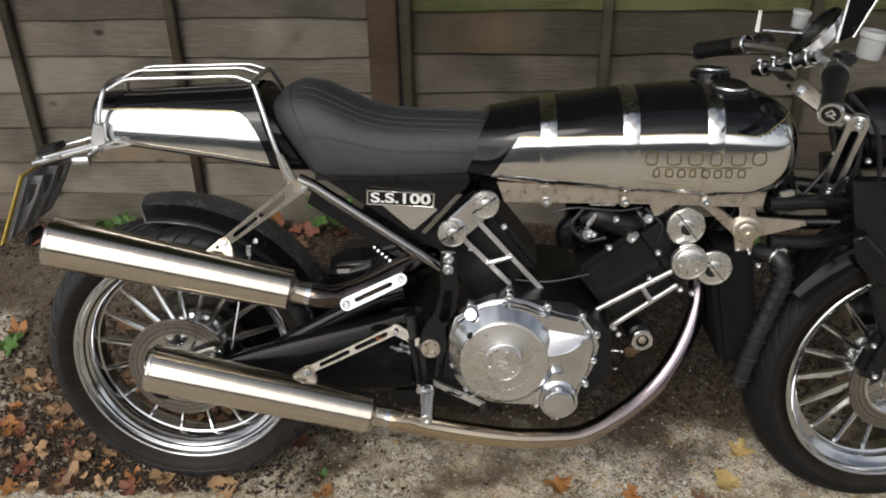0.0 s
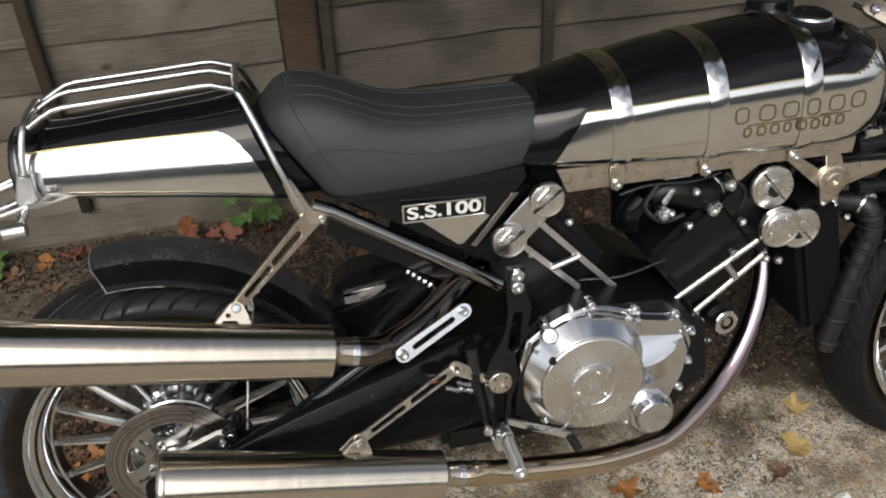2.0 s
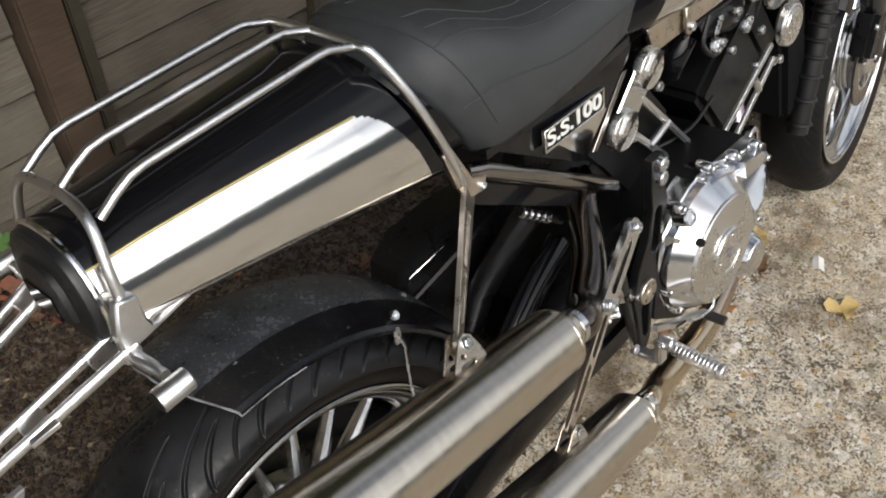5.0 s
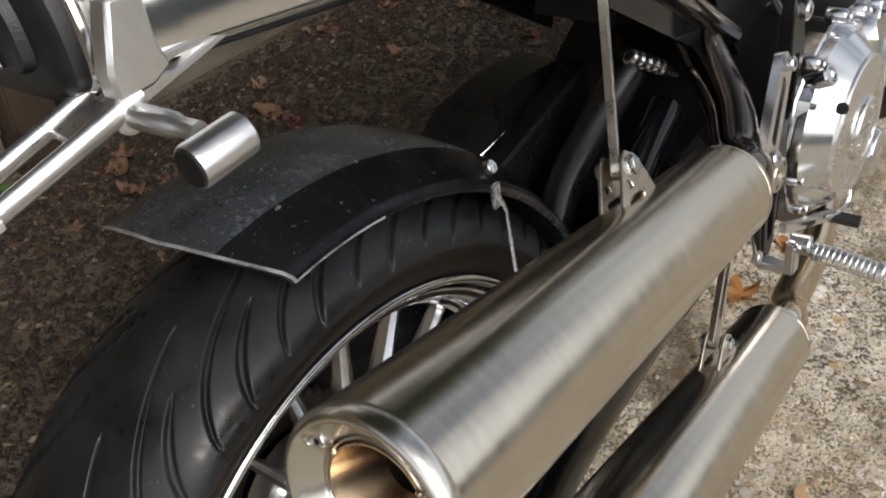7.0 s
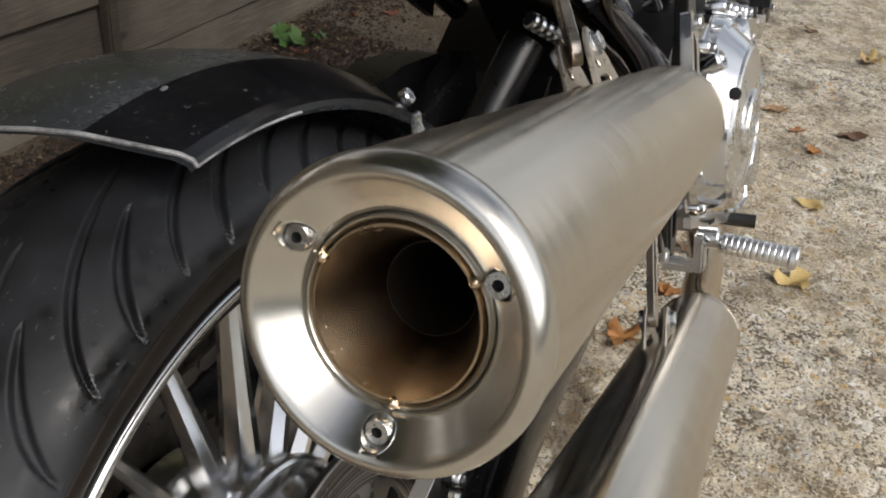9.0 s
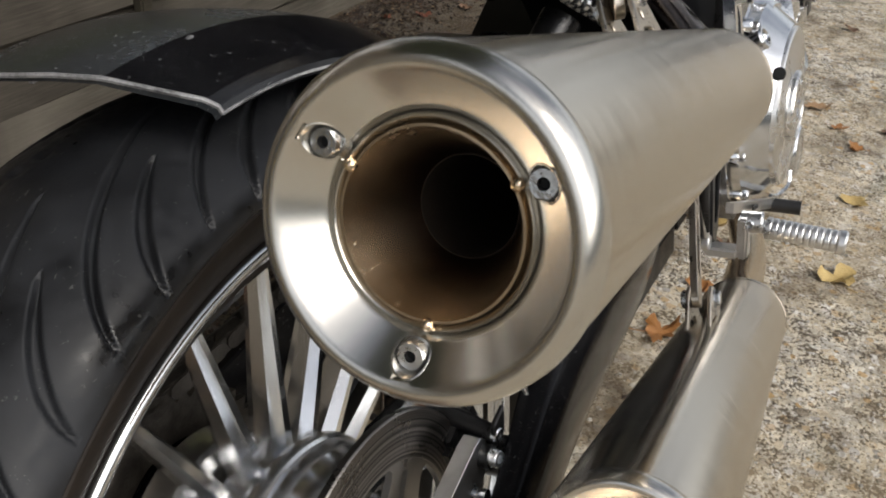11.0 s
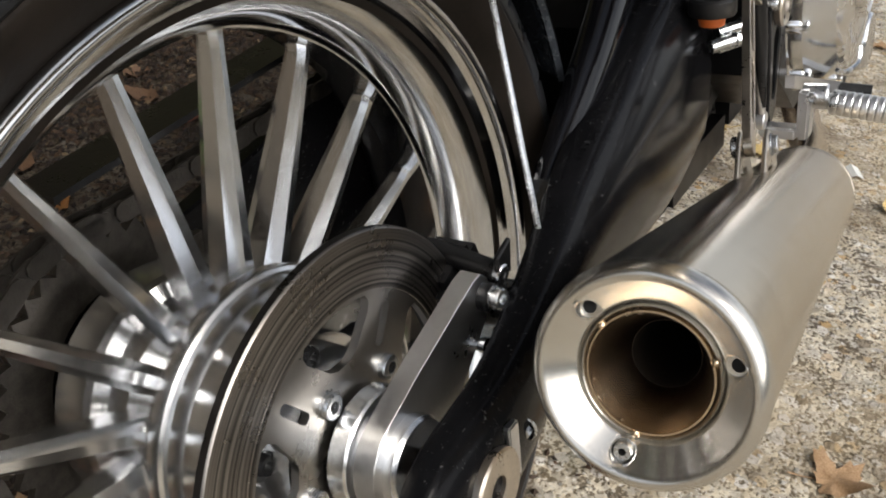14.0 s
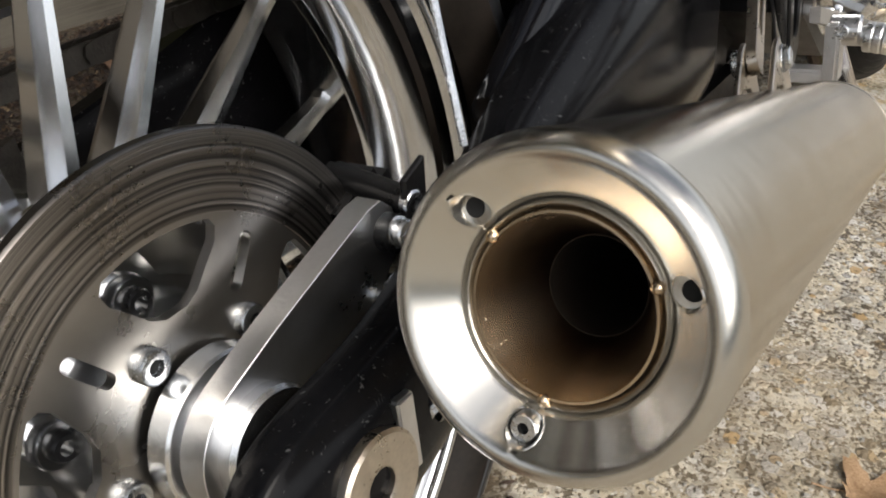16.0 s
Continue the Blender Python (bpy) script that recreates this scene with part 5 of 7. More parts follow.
st = [(0.608, 0.752, 0.874, 0.092, 0.55), (0.636, 0.749, 0.882, 0.102, 0.64), (0.668, 0.746, 0.891, 0.110, 0.68), (0.735, 0.739, 0.897, 0.116, 0.52), (0.805, 0.732, 0.903, 0.120, 0.28), (0.868, 0.727, 0.909, 0.122, 0.10), (0.93, 0.723, 0.913, 0.124, 0.0), (1.03, 0.718, 0.922, 0.127, 0.0),
      (1.11, 0.714, 0.9245, 0.128, 0.0), (1.17, 0.713, 0.918, 0.126, 0.0), (1.208, 0.716, 0.905, 0.119, 0.0), (1.238, 0.724, 0.890, 0.107, 0), (1.257, 0.737, 0.872, 0.090, 0), (1.269, 0.757, 0.853, 0.066, 0), (1.276, 0.780, 0.832, 0.036, 0)]
ts = np.linspace(0, len(st) - 1, 4 * (len(st) - 1) + 1)
fine = [smooth_path([(i, c[q], 0) for i, c in enumerate(st)], 4) for q in range(5)]
tank_rings = [oval(*[fine[q][k].y for q in range(5)], N_K, 2.35, zc=fine[1][k].y + (fine[2][k].y - fine[1][k].y) * 0.50, exb=4.2 if t < 9 else 4.2 - 1.4 * min(1.0, (t - 9) / 2)) for k, t in enumerate(ts)]


def paint_line(t):
    """Where the black paint begins on a ring: it rises to the top over the nose."""
    return 6 if t < 9 else 6 + int(round(30 * min(1.0, (t - 9) / 3.3) ** 1.4))



def tank_paint(k, j):
    if k < 8:
        return 1
    lo = paint_line(ts[k])
    return 1 if lo <= j < N_K // 2 - lo else 0


tank_bm = loft(tank_rings, matf=tank_paint)
for f in tank_bm.faces:
    if len(f.verts) > 8 and f.calc_center_median().x < 1.0:
        f.material_index = 1
tank = part("fuel_tank", tank_bm, [POLISHED, GLOSS], bike, "polished aluminium fuel tank with a black painted top", smooth=40)
for sg in (-1, 1):
    stripe = []
    for k in range(8, len(ts)):
        j = paint_line(ts[k])
        if j < 36:
            p = tank_rings[k][j if sg < 0 else N_K // 2 - j]
            stripe.append(p + (p - Vector((min(p.x, 1.14), 0, 0.82))).normalized() * 0.0009)
    part("pinstripe", tube(stripe, 0.0012, 6, smooth=False), GOLD, tank, "fine gold pinstripe")
skin = np.array([[tuple(p) for p in r] for r in tank_rings])


def tank_ring(x, grow=0.0):
    """The tank's skin cut at x, swollen by grow."""
    out = []
    for j in range(N_K):
        y, z = (float(np.interp(x, skin[:, j, 0], skin[:, j, i])) for i in (1, 2))
        n = Vector((0, y / 0.12, (z - 0.815) / 0.10)).normalized()
        out.append(Vector((x, y, z)) + n * grow)
    return out


for xa in (0.772, 0.926, 1.082):
    w = 0.031
    sec = [tank_ring(xa, 0.0005), tank_ring(xa, 0.0022), tank_ring(xa + 0.001, 0.0027), tank_ring(xa + w - 0.001, 0.0027), tank_ring(xa + w, 0.0022), tank_ring(xa + w, 0.0005)]
    part("tank_strap", loft(sec, caps=False), POLISHED, tank, "polished metal tank strap", smooth=30)
    for sg in (-1, 1):
        part("strap_lug", plate([(xa + 0.003, 0.740), (xa + w - 0.003, 0.740), (xa + w - 0.006, 0.702), (xa + w / 2, 0.696), (xa + 0.006, 0.702)], sg * 0.0945, sg * 0.0885, (), 0.0010), PLATED, tank)
        bolt(tank, (xa + w / 2, sg * 0.0945, 0.710), (0, sg, 0), 0.0072, 0.006)


def filler(x, y, z, r, tilt):
    ax = Vector((0.05, tilt, 1)).normalized()
    b = turned([(r * 1.10, -0.010), (r * 1.10, 0.002), (r * 1.05, 0.004), (r * 0.98, 0.004), (r * 0.98, 0.009), (r * 0.94, 0.012), (r * 0.90, 0.013), (r * 0.86, 0.0125), (0, 0.016)], (x, y, z), ax, 48, mats=[2, 2, 0, 1, 0, 0, 2, 2])
    return part("filler_cap", b, [CAST, HOLE_SHADE, GLOSS], tank, "round black filler cap with a bright rim", smooth=30)


filler(1.133, -0.040, 0.919, 0.036, -0.14)
filler(1.118, 0.060, 0.931, 0.036, 0.10)
# maker's name on the flank: plain outlined bars in two rows, no letters
for rowz, x0, x1, hgt, nb in ((0.806, 0.969, 1.207, 0.028, 6), (0.777, 0.985, 1.165, 0.018, 8)):
    for i in range(nb):
        xa = x0 + (x1 - x0) * i / nb
        wa = (x1 - x0) / nb * (0.72 if i % 3 else 0.60)

        def on_flank(u, v, y, zc=rowz):
            z = v
            ring = tank_ring(u, 0.0)
            sidep = [p for p in ring if p.y < 0]
            sidep.sort(key=lambda p: p.z)
            yy = float(np.interp(z, [p.z for p in sidep if True], [p.y for p in sidep]))
            return Vector((u, yy - y, z))
        h = hgt / 2

        def soft_bar(e, rad):
            """A bar with rounded corners, drawn in by e."""
            out = []
            for cx, cz, a0 in ((xa + wa - rad, rowz + h - rad, 0), (xa + rad, rowz + h - rad, 90), (xa + rad, rowz - h + rad, 180), (xa + wa - rad, rowz - h + rad, 270)):
                out += [(cx + (rad - e) * math.cos(radians(a0 + 18 * q)), cz + (rad - e) * math.sin(radians(a0 + 18 * q))) for q in range(6)]
            return out
        rad = min(wa, hgt) * 0.36
        part("name_bar", plate(soft_bar(0, rad), -0.0005, 0.0006, [soft_bar(0.0030, rad)], 0, lambda u, v, y, o=(0.0027 if xa < 1.116 and xa + wa > 1.079 else 0.0): on_flank(u, v, y + o)), OLIVE, tank)
part("name_line", tube([on_flank(0.99 + 0.18 * i / 8, 0.7885, 0.0004 if i < 4 or i > 6 else 0.0030) for i in range(9)], 0.0012, 6), OLIVE, tank)

# rail under the tank and its bracket
for sg in (-1, 1):
    part("tank_rail", plate([(0.690, 0.745), (1.215, 0.730), (1.210, 0.696), (1.040, 0.700), (1.010, 0.677), (1.000, 0.677), (0.990, 0.701), (0.706, 0.703)], sg * 0.086, sg * 0.078, (), 0.001), PLATED, bike, "flat plated rail under the tank")
    part("tank_bracket", plate([(1.085, 0.705), (1.110, 0.705), (1.160, 0.668), (1.172, 0.672), (1.165, 0.735), (1.185, 0.735), (1.205, 0.672), (1.300, 0.665), (1.305, 0.655), (1.205, 0.628), (1.202, 0.590), (1.170, 0.590), (1.165, 0.632)], sg * 0.074, sg * 0.064, (), 0.001), PLATED, bike, "plated steel bracket at the steering head")
    part("bracket_boss", turned([(0, 0), (0.026, 0), (0.027, 0.001), (0.027, 0.006), (0.025, 0.007), (0.017, 0.007), (0.016, 0.010), (0.014, 0.011), (0.006, 0.011), (0.006, 0.006), (0, 0.006)], (1.186, sg * 0.074, 0.645), (0, sg, 0), 36), PLATED, bike, smooth=28)
    for bx in (1.178, 1.197):
        bolt(bike, (bx, sg * 0.072, 0.598), (0, sg, 0), 0.0055, 0.006)

# ---- engine ----
ENG = bike


def slab(c, d, size, mat, bev=0.006, name="cylinder", label=""):
    """A block whose long side runs along d in the x-z plane."""
    d = Vector((d[0], 0, d[1])).normalized()
    rot = Matrix((d, Vector((0, 1, 0)), d.cross(Vector((0, 1, 0))))).transposed()
    return part(name, box(c, size, bev, rot), mat, ENG, label)


crank = Vector((0.80, 0, 0.42))
DR, DF = Vector((-0.62, 0, 0.78)).normalized(), Vector((0.80, 0, 0.60)).normalized()
for nm, d in (("rear_cylinder", DR), ("front_cylinder", DF)):
    c = crank + d * 0.20
    body = slab((c.x, 0, c.z), (d.x, d.z), (0.16, 0.15, 0.15), ENGINE, 0.012, nm, "black cylinder barrel")
    hc = crank + d * 0.295
    slab((hc.x, 0, hc.z), (d.x, d.z), (0.075, 0.160, 0.165), ENGINE, 0.016, "cylinder_head", "black cylinder head")
part("crankcase", loft([[Vector((x, y, z)) for x, z in ((0.585, 0.34), (0.60, 0.47), (0.70, 0.53), (0.84, 0.52), (0.92, 0.46), (0.93, 0.36), (0.86, 0.29), (0.66, 0.285))] for y in (-0.158, 0.150)]), ENGINE, ENG, "black crankcase")
part("sump", box((0.76, 0.0, 0.27), (0.20, 0.18, 0.06), 0.015), ENGINE, ENG)

def spun_part(name, prof, at, parent, label, n=48, mat=None):
    """A turned face about the object's own z axis, so that its polish runs round."""
    ob = part(name, turned(prof, (0, 0, 0), (0, 0, 1), n), mat or SPUN_AL, parent, label, smooth=22)
    ob.matrix_basis = Matrix.Translation(at) @ basis((0, -1, 0)).to_4x4()
    return ob


# clutch cover: a bolted flange, a sloping shoulder and a raised drum with a hub cap
flange = [(0.597, 0.440), (0.610, 0.483), (0.646, 0.508), (0.680, 0.523), (0.718, 0.530), (0.750, 0.524), (0.778, 0.513), (0.816, 0.498), (0.866, 0.487), (0.890, 0.453), (0.899, 0.426), (0.889, 0.373), (0.868, 0.332), (0.858, 0.296), (0.842, 0.270), (0.820, 0.262), (0.797, 0.272), (0.786, 0.288), (0.707, 0.290), (0.656, 0.305), (0.621, 0.330), (0.602, 0.373)]
ctr = Vector((0.742, 0.400))
cover = part("clutch_cover", loft([[Vector((ctr.x + (u - ctr.x) * s, y, ctr.y + (v - ctr.y) * s)) for u, v in flange] for s, y in ((1.0, -0.130), (1.0, -0.158), (0.985, -0.160), (0.955, -0.160), (0.935, -0.172), (0.90, -0.178), (0.3, -0.180))]), CAST, ENG, "polished aluminium clutch cover", smooth=26)
part("cover_shoulder", turned([(0.1115, -0.004), (0.1110, 0.0120), (0.1075, 0.0160), (0.0895, 0.0380), (0.0880, 0.0395), (0.0, 0.0395)], (0.709, -0.160, 0.409), (0, -1, 0), 72), CAST, cover, smooth=22)
spun_part("clutch_drum", [(0.0880, 0.016), (0.0872, 0.0205), (0.0865, 0.0225), (0.0845, 0.0240), (0.0420, 0.0256), (0.0400, 0.0264), (0.0395, 0.0300), (0.0375, 0.0325), (0.0340, 0.0330), (0.0325, 0.0315), (0.0, 0.0315)], (0.707, -0.180, 0.408), cover, "polished round clutch drum cover", 72)
for a in (75, 195, 315):
    bolt(cover, (0.707 + 0.027 * math.cos(radians(a)), -0.2115, 0.408 + 0.027 * math.sin(radians(a))), (0, -1, 0), 0.0030, 0.0018, CAST, "cover_screw")
# worn maker's mark on the hub: plain raised bars
for i, (du, dv, w) in enumerate(((-0.006, 0.008, 0.010), (0.004, 0.004, 0.012), (-0.005, -0.003, 0.014), (0.003, -0.009, 0.010))):
    part("mark_bar", box((0.707 + du, -0.2120, 0.408 + dv), (w, 0.0015, 0.003), 0.0006), CAST, cover)
for i in range(14):
    a = radians(215 + 110 * i / 13)
    part("mark_bar", box((0.707 + 0.062 * math.cos(a), -0.2046, 0.408 + 0.062 * math.sin(a)), (0.006, 0.0012, 0.007), 0.0005, Matrix.Rotation(-a, 3, "Y")), CAST, cover)
# solid black button; the hole's shade is only its colour
part("sight_hole", turned([(0.0066, -0.004), (0.0066, 0.0018), (0.0060, 0.0024), (0, 0.0024)], (0.640, -0.200, 0.466), (-0.74, -0.15, 0.65), 24), [HOLE_SHADE], cover)
part("filler_plug", turned([(0.0130, -0.01), (0.0130, 0.012), (0.0112, 0.0145), (0.0085, 0.0145), (0.0075, 0.012), (0, 0.012)], (0.642, -0.172, 0.497), (-0.05, -0.85, 0.45), 30), CAST, cover, smooth=28)
small = part("starter_cover", turned([(0.0400, 0.0), (0.0395, 0.020), (0.0370, 0.023), (0.0345, 0.023), (0.0335, 0.025), (0.0310, 0.034), (0.0290, 0.036), (0.0270, 0.0365), (0.0, 0.0370)], (0.820, -0.166, 0.312), (0, -1, 0), 48), CAST, cover, "polished round starter gear cover", smooth=24)
# ridge that runs forward from the drum
ridge = []
for k in range(9):
    u = k / 8
    x, zt, zb, d = 0.794 + 0.078 * u, 0.470 - 0.014 * u, 0.424 + 0.024 * u ** 2.2, 0.024 * (1 - u ** 2) + 0.002
    ridge.append([Vector((x, y, z)) for y, z in ((-0.150, zt), (-0.1785, zt), (-0.181 - d * 0.25, zt - (zt - zb) * 0.45), (-0.180 - d * 0.85, zb + 0.006), (-0.180 - d, zb + 0.001), (-0.180 - d * 0.92, zb - 0.004), (-0.179, zb - 0.055), (-0.150, zb - 0.055))])
part("cover_ridge", loft(ridge), CAST, cover, smooth=24)
part("cover_pad", loft([[Vector((0.797, y, 0.503)), Vector((0.858, y, 0.488)), Vector((0.868, y, 0.476)), Vector((0.862, y + 0.003, 0.461)), Vector((0.792, y - 0.006, 0.480))] for y in (-0.166, -0.181, -0.183)]), CAST, cover, smooth=20)
for u, v in ((0.640, 0.514), (0.717, 0.537), (0.793, 0.514), (0.862, 0.494), (0.892, 0.455), (0.888, 0.398), (0.874, 0.345), (0.818, 0.268), (0.776, 0.296), (0.633, 0.330), (0.606, 0.385)):
    part("cover_boss", turned([(0, 0), (0.0085, 0), (0.0085, 0.020), (0.007, 0.022), (0, 0.022)], (u, -0.150, v), (0, -1, 0), 18), CAST, cover)
    bolt(cover, (u, -0.172, v), (0, -1, 0), 0.0058, 0.006)
part("breather_pipe", tube([(0.660, -0.215, 0.352), (0.650, -0.216, 0.340), (0.625, -0.210, 0.338), (0.605, -0.205, 0.345)], 0.0022, 8), ZINC, cover)


# rocker covers and the bright rods of the valve gear
def disc(at, r, h, parent=None, hub=0.42):
    """A rocker cap: bevelled rim, sunk groove and a low hub."""
    prof = [(r * 0.96, 0), (r, 0.002), (r, h - 0.004), (r * 0.965, h - 0.001), (r * 0.93, h), (r * 0.87, h), (r * 0.855, h - 0.0016), (r * 0.80, h - 0.0016), (r * 0.785, h),
            (r * (hub + 0.03), h + 0.0008), (r * hub, h + 0.0022), (r * (hub - 0.05), h + 0.0028), (0, h + 0.0032)]
    return spun_part("rocker_cap", prof, at, parent or ENG, "polished round rocker cap")


def half_hole(at, r, deg, parent):
    """A flat black half-disc: painted shade of the opening beside a cap's slot."""
    c, q = math.cos, math.sin
    pts = [(at[0] + r * c(radians(deg + 180 * k / 12)), at[2] + r * q(radians(deg + 180 * k / 12))) for k in range(13)]
    part("cap_hole", plate(pts, at[1], at[1] + 0.002, (), 0), HOLE_SHADE, parent)


rock = part("rocker_cover", plate(slot((0.603, 0.643), (0.667, 0.704), 0.026), -0.100, -0.080, (), 0.004), CAST, ENG, "polished twin rocker cover", smooth=30)
disc((0.603, -0.094, 0.643), 0.0295, 0.014, parent=rock)
disc((0.667, -0.094, 0.704), 0.0295, 0.014, parent=rock)
for (cx, cz) in ((0.603, 0.643), (0.667, 0.704)):
    # black strip laid on the cap as the slot's shade
    part("cap_slot", box((cx, -0.1085, cz), (0.058, 0.0062, 0.0018), 0, Matrix.Rotation(radians(-35), 3, "Y")), HOLE_SHADE, rock)
    part("cap_ridge", box((cx - 0.006, -0.107, cz + 0.012), (0.030, 0.010, 0.010), 0.003, Matrix.Rotation(radians(-44), 3, "Y")), CAST, rock)
disc((1.064, -0.084, 0.657), 0.0385, 0.012)
disc((1.128, -0.078, 0.567), 0.0375, 0.012)
disc((1.073, -0.104, 0.590), 0.0365, 0.014, hub=0.70)
for a in (75, 195, 315):
    bolt(ENG, (1.073 + 0.020 * math.cos(radians(a)), -0.1206, 0.590 + 0.020 * math.sin(radians(a))), (0, -1, 0), 0.0026, 0.0014, SPUN_AL, "cap_screw")
half_hole((1.066, -0.0998, 0.654), 0.0125, 128, ENG)
half_hole((1.123, -0.0938, 0.563), 0.0125, 128, ENG)
# black lines on the caps stand for shaded slots
part("cap_slot", tube([(1.043, -0.0985, 0.689), (1.086, -0.0985, 0.633)], 0.0011, 6), HOLE_SHADE, ENG)
part("cap_slot", tube([(1.106, -0.0925, 0.593), (1.151, -0.0925, 0.541)], 0.0011, 6), HOLE_SHADE, ENG)
for a, b in (((0.652, 0.668), (0.792, 0.512)), ((0.622, 0.632), (0.722, 0.530)), ((1.046, 0.565), (0.888, 0.470)), ((1.058, 0.535), (0.912, 0.426))):
    A, B = Vector((a[0], -0.096, a[1])), Vector((b[0], -0.096, b[1]))
    d = (B - A)
    ln = d.length
    d.normalize()
    up2 = Vector((0, -1, 0))
    part("valve_rod", box((A + B) / 2, (ln, 0.009, 0.010), 0.003, Matrix((d, up2, d.cross(up2))).transposed()), SATIN, ENG, "bright flat-sided rod of the valve gear")
part("rod_bridge", tube([(0.673, -0.099, 0.578), (0.722, -0.099, 0.592)], 0.006, 10), SATIN, ENG)
part("rod_bridge", tube([(0.985, -0.099, 0.530), (1.005, -0.099, 0.500)], 0.006, 10), SATIN, ENG)
for p in ((0.705, 0.655), (0.640, 0.608), (1.012, 0.602), (0.945, 0.420), (1.062, 0.523), (1.087, 0.515), (0.965, 0.640), (0.925, 0.672), (0.882, 0.640), (0.915, 0.612), (1.000, 0.545), (0.935, 0.435)):
    bolt(ENG, (p[0], -0.088, p[1]), (0.1, -1, 0.1), 0.0075, 0.010)
# inlet tract and throttle bodies in the V
# plain block added so that the V looks dark behind the throttle bodies
part("black_backing", box((0.935, 0.055, 0.610), (0.19, 0.09, 0.17), 0.03), CORE, ENG, "matt black block added to darken the gap between the cylinders")
part("frame_backbone", tube([(0.66, 0.0, 0.715), (0.90, 0.0, 0.712), (1.22, 0.0, 0.725)], 0.034, 16), CORE, bike, "black backbone tube under the tank")
part("down_tube", tube([(1.215, 0.03, 0.70), (1.150, 0.04, 0.58), (1.02, 0.04, 0.46)], 0.022, 14), BLACK, bike)
tb = part("throttle_body", tube([(0.865, -0.05, 0.660), (0.90, -0.06, 0.665), (0.955, -0.06, 0.650), (0.985, -0.04, 0.665)], [0.024, 0.026, 0.026, 0.024], 20), ENGINE, ENG, "black throttle body with bright clips")
part("clip", turned([(0.0270, 0), (0.0280, 0.001), (0.0280, 0.006), (0.0270, 0.007)], (0.972, -0.050, 0.656), (0.8, 0.4, 0.3), 24), ZINC, tb)
part("clip", box((0.880, -0.088, 0.668), (0.034, 0.006, 0.011), 0.003, Matrix.Rotation(radians(-55), 3, "Y")), ZINC, tb)
part("hose", tube([(0.985, -0.05, 0.66), (1.03, -0.06, 0.68), (1.05, -0.05, 0.70)], 0.013, 12), PLASTIC, tb)
for at, ax, r, h in (((0.868, -0.085, 0.640), (0.3, -1, 0.1), 0.013, 0.012), ((0.958, -0.088, 0.634), (0.1, -1, 0), 0.012, 0.010), ((0.985, -0.085, 0.672), (0.4, -1, 0.2), 0.011, 0.012)):
    part("union", turned([(0, 0), (r, 0), (r, h * 0.6), (r * 0.85, h), (r * 0.5, h), (r * 0.45, h * 0.6), (0, h * 0.6)], at, ax, 20), ZINC, tb, smooth=30)
part("inlet_pipe", tube([(0.855, -0.045, 0.655), (0.835, -0.04, 0.628), (0.838, -0.03, 0.600)], 0.022, 16), GLOSS, tb)
part("inlet_pipe", tube([(0.955, -0.05, 0.640), (0.975, -0.05, 0.612), (0.99, -0.04, 0.59)], 0.020, 16), GLOSS, tb)
for pts in (((0.72, -0.06, 0.700), (0.80, -0.075, 0.712), (0.90, -0.070, 0.705), (0.98, -0.06, 0.712), (1.04, -0.055, 0.700)), ((0.985, -0.075, 0.690), (1.02, -0.082, 0.655), (1.015, -0.078, 0.620)), ((0.862, -0.082, 0.690), (0.840, -0.085, 0.655), (0.870, -0.088, 0.625), (0.91, -0.085, 0.63))):
    part("wire", tube(pts, 0.0042, 8), PLASTIC, ENG)
part("injector_block", box((0.90, -0.072, 0.702), (0.055, 0.02, 0.014), 0.003), ZINC, ENG)
part("wire", tube([(0.80, -0.075, 0.68), (0.85, -0.078, 0.690), (0.93, -0.076, 0.684), (0.98, -0.07, 0.69)], 0.003, 8), PLASTIC, ENG)
part("wire", tube([(0.73, -0.07, 0.53), (0.80, -0.09, 0.535), (0.88, -0.085, 0.55)], 0.003, 8), PLASTIC, ENG)
# oil filter housing
part("oil_filter", turned([(0.0, -0.05), (0.024, -0.05), (0.024, 0.000), (0.0225, 0.001), (0.0225, 0.003), (0.024, 0.004), (0.024, 0.007), (0.0225, 0.008), (0.0225, 0.010), (0.024, 0.011), (0.024, 0.014), (0.022, 0.015), (0.0235, 0.016), (0.0235, 0.024), (0.0215, 0.026), (0.0135, 0.026), (0.0125, 0.020), (0, 0.019)], (0.992, -0.075, 0.408), (0.12, -1, 0), 36, mats=[0] * 11 + [1] * 4 + [2] * 3), [BLACK, CAST, BLACK], ENG, "black oil filter housing with a bright ring", smooth=26)
hexbolt(ENG, (0.996, -0.096, 0.408), (0.12, -1, 0), 0.007, 0.004, PLATED)
for zz, xx in ((0.395, 0.935), (0.355, 0.925)):
    part("lever_pin", tube([(xx - 0.03, -0.115, zz), (xx + 0.012, -0.120, zz - 0.001)], 0.0018, 8), ZINC, ENG)
    bolt(ENG, (xx + 0.014, -0.120, zz), (0.3, -1, 0), 0.004, 0.005)

# ---- foot-rest hanger ----
hang_out = [(0.583, 0.622), (0.612, 0.622), (0.614, 0.570), (0.620, 0.545), (0.612, 0.500), (0.590, 0.460), (0.594, 0.415), (0.580, 0.375), (0.572, 0.318), (0.560, 0.300), (0.546, 0.318), (0.540, 0.372), (0.532, 0.412), (0.545, 0.455), (0.572, 0.500), (0.582, 0.545), (0.580, 0.575)]
part("foot_rest_hanger", plate(hang_out, -0.160, -0.146, [slot((0.597, 0.535), (0.588, 0.480), (0.008, 0.010)), slot((0.561, 0.385), (0.560, 0.335), (0.011, 0.006))], 0.002), BLACK, bike, "black pierced foot-rest hanger plate")
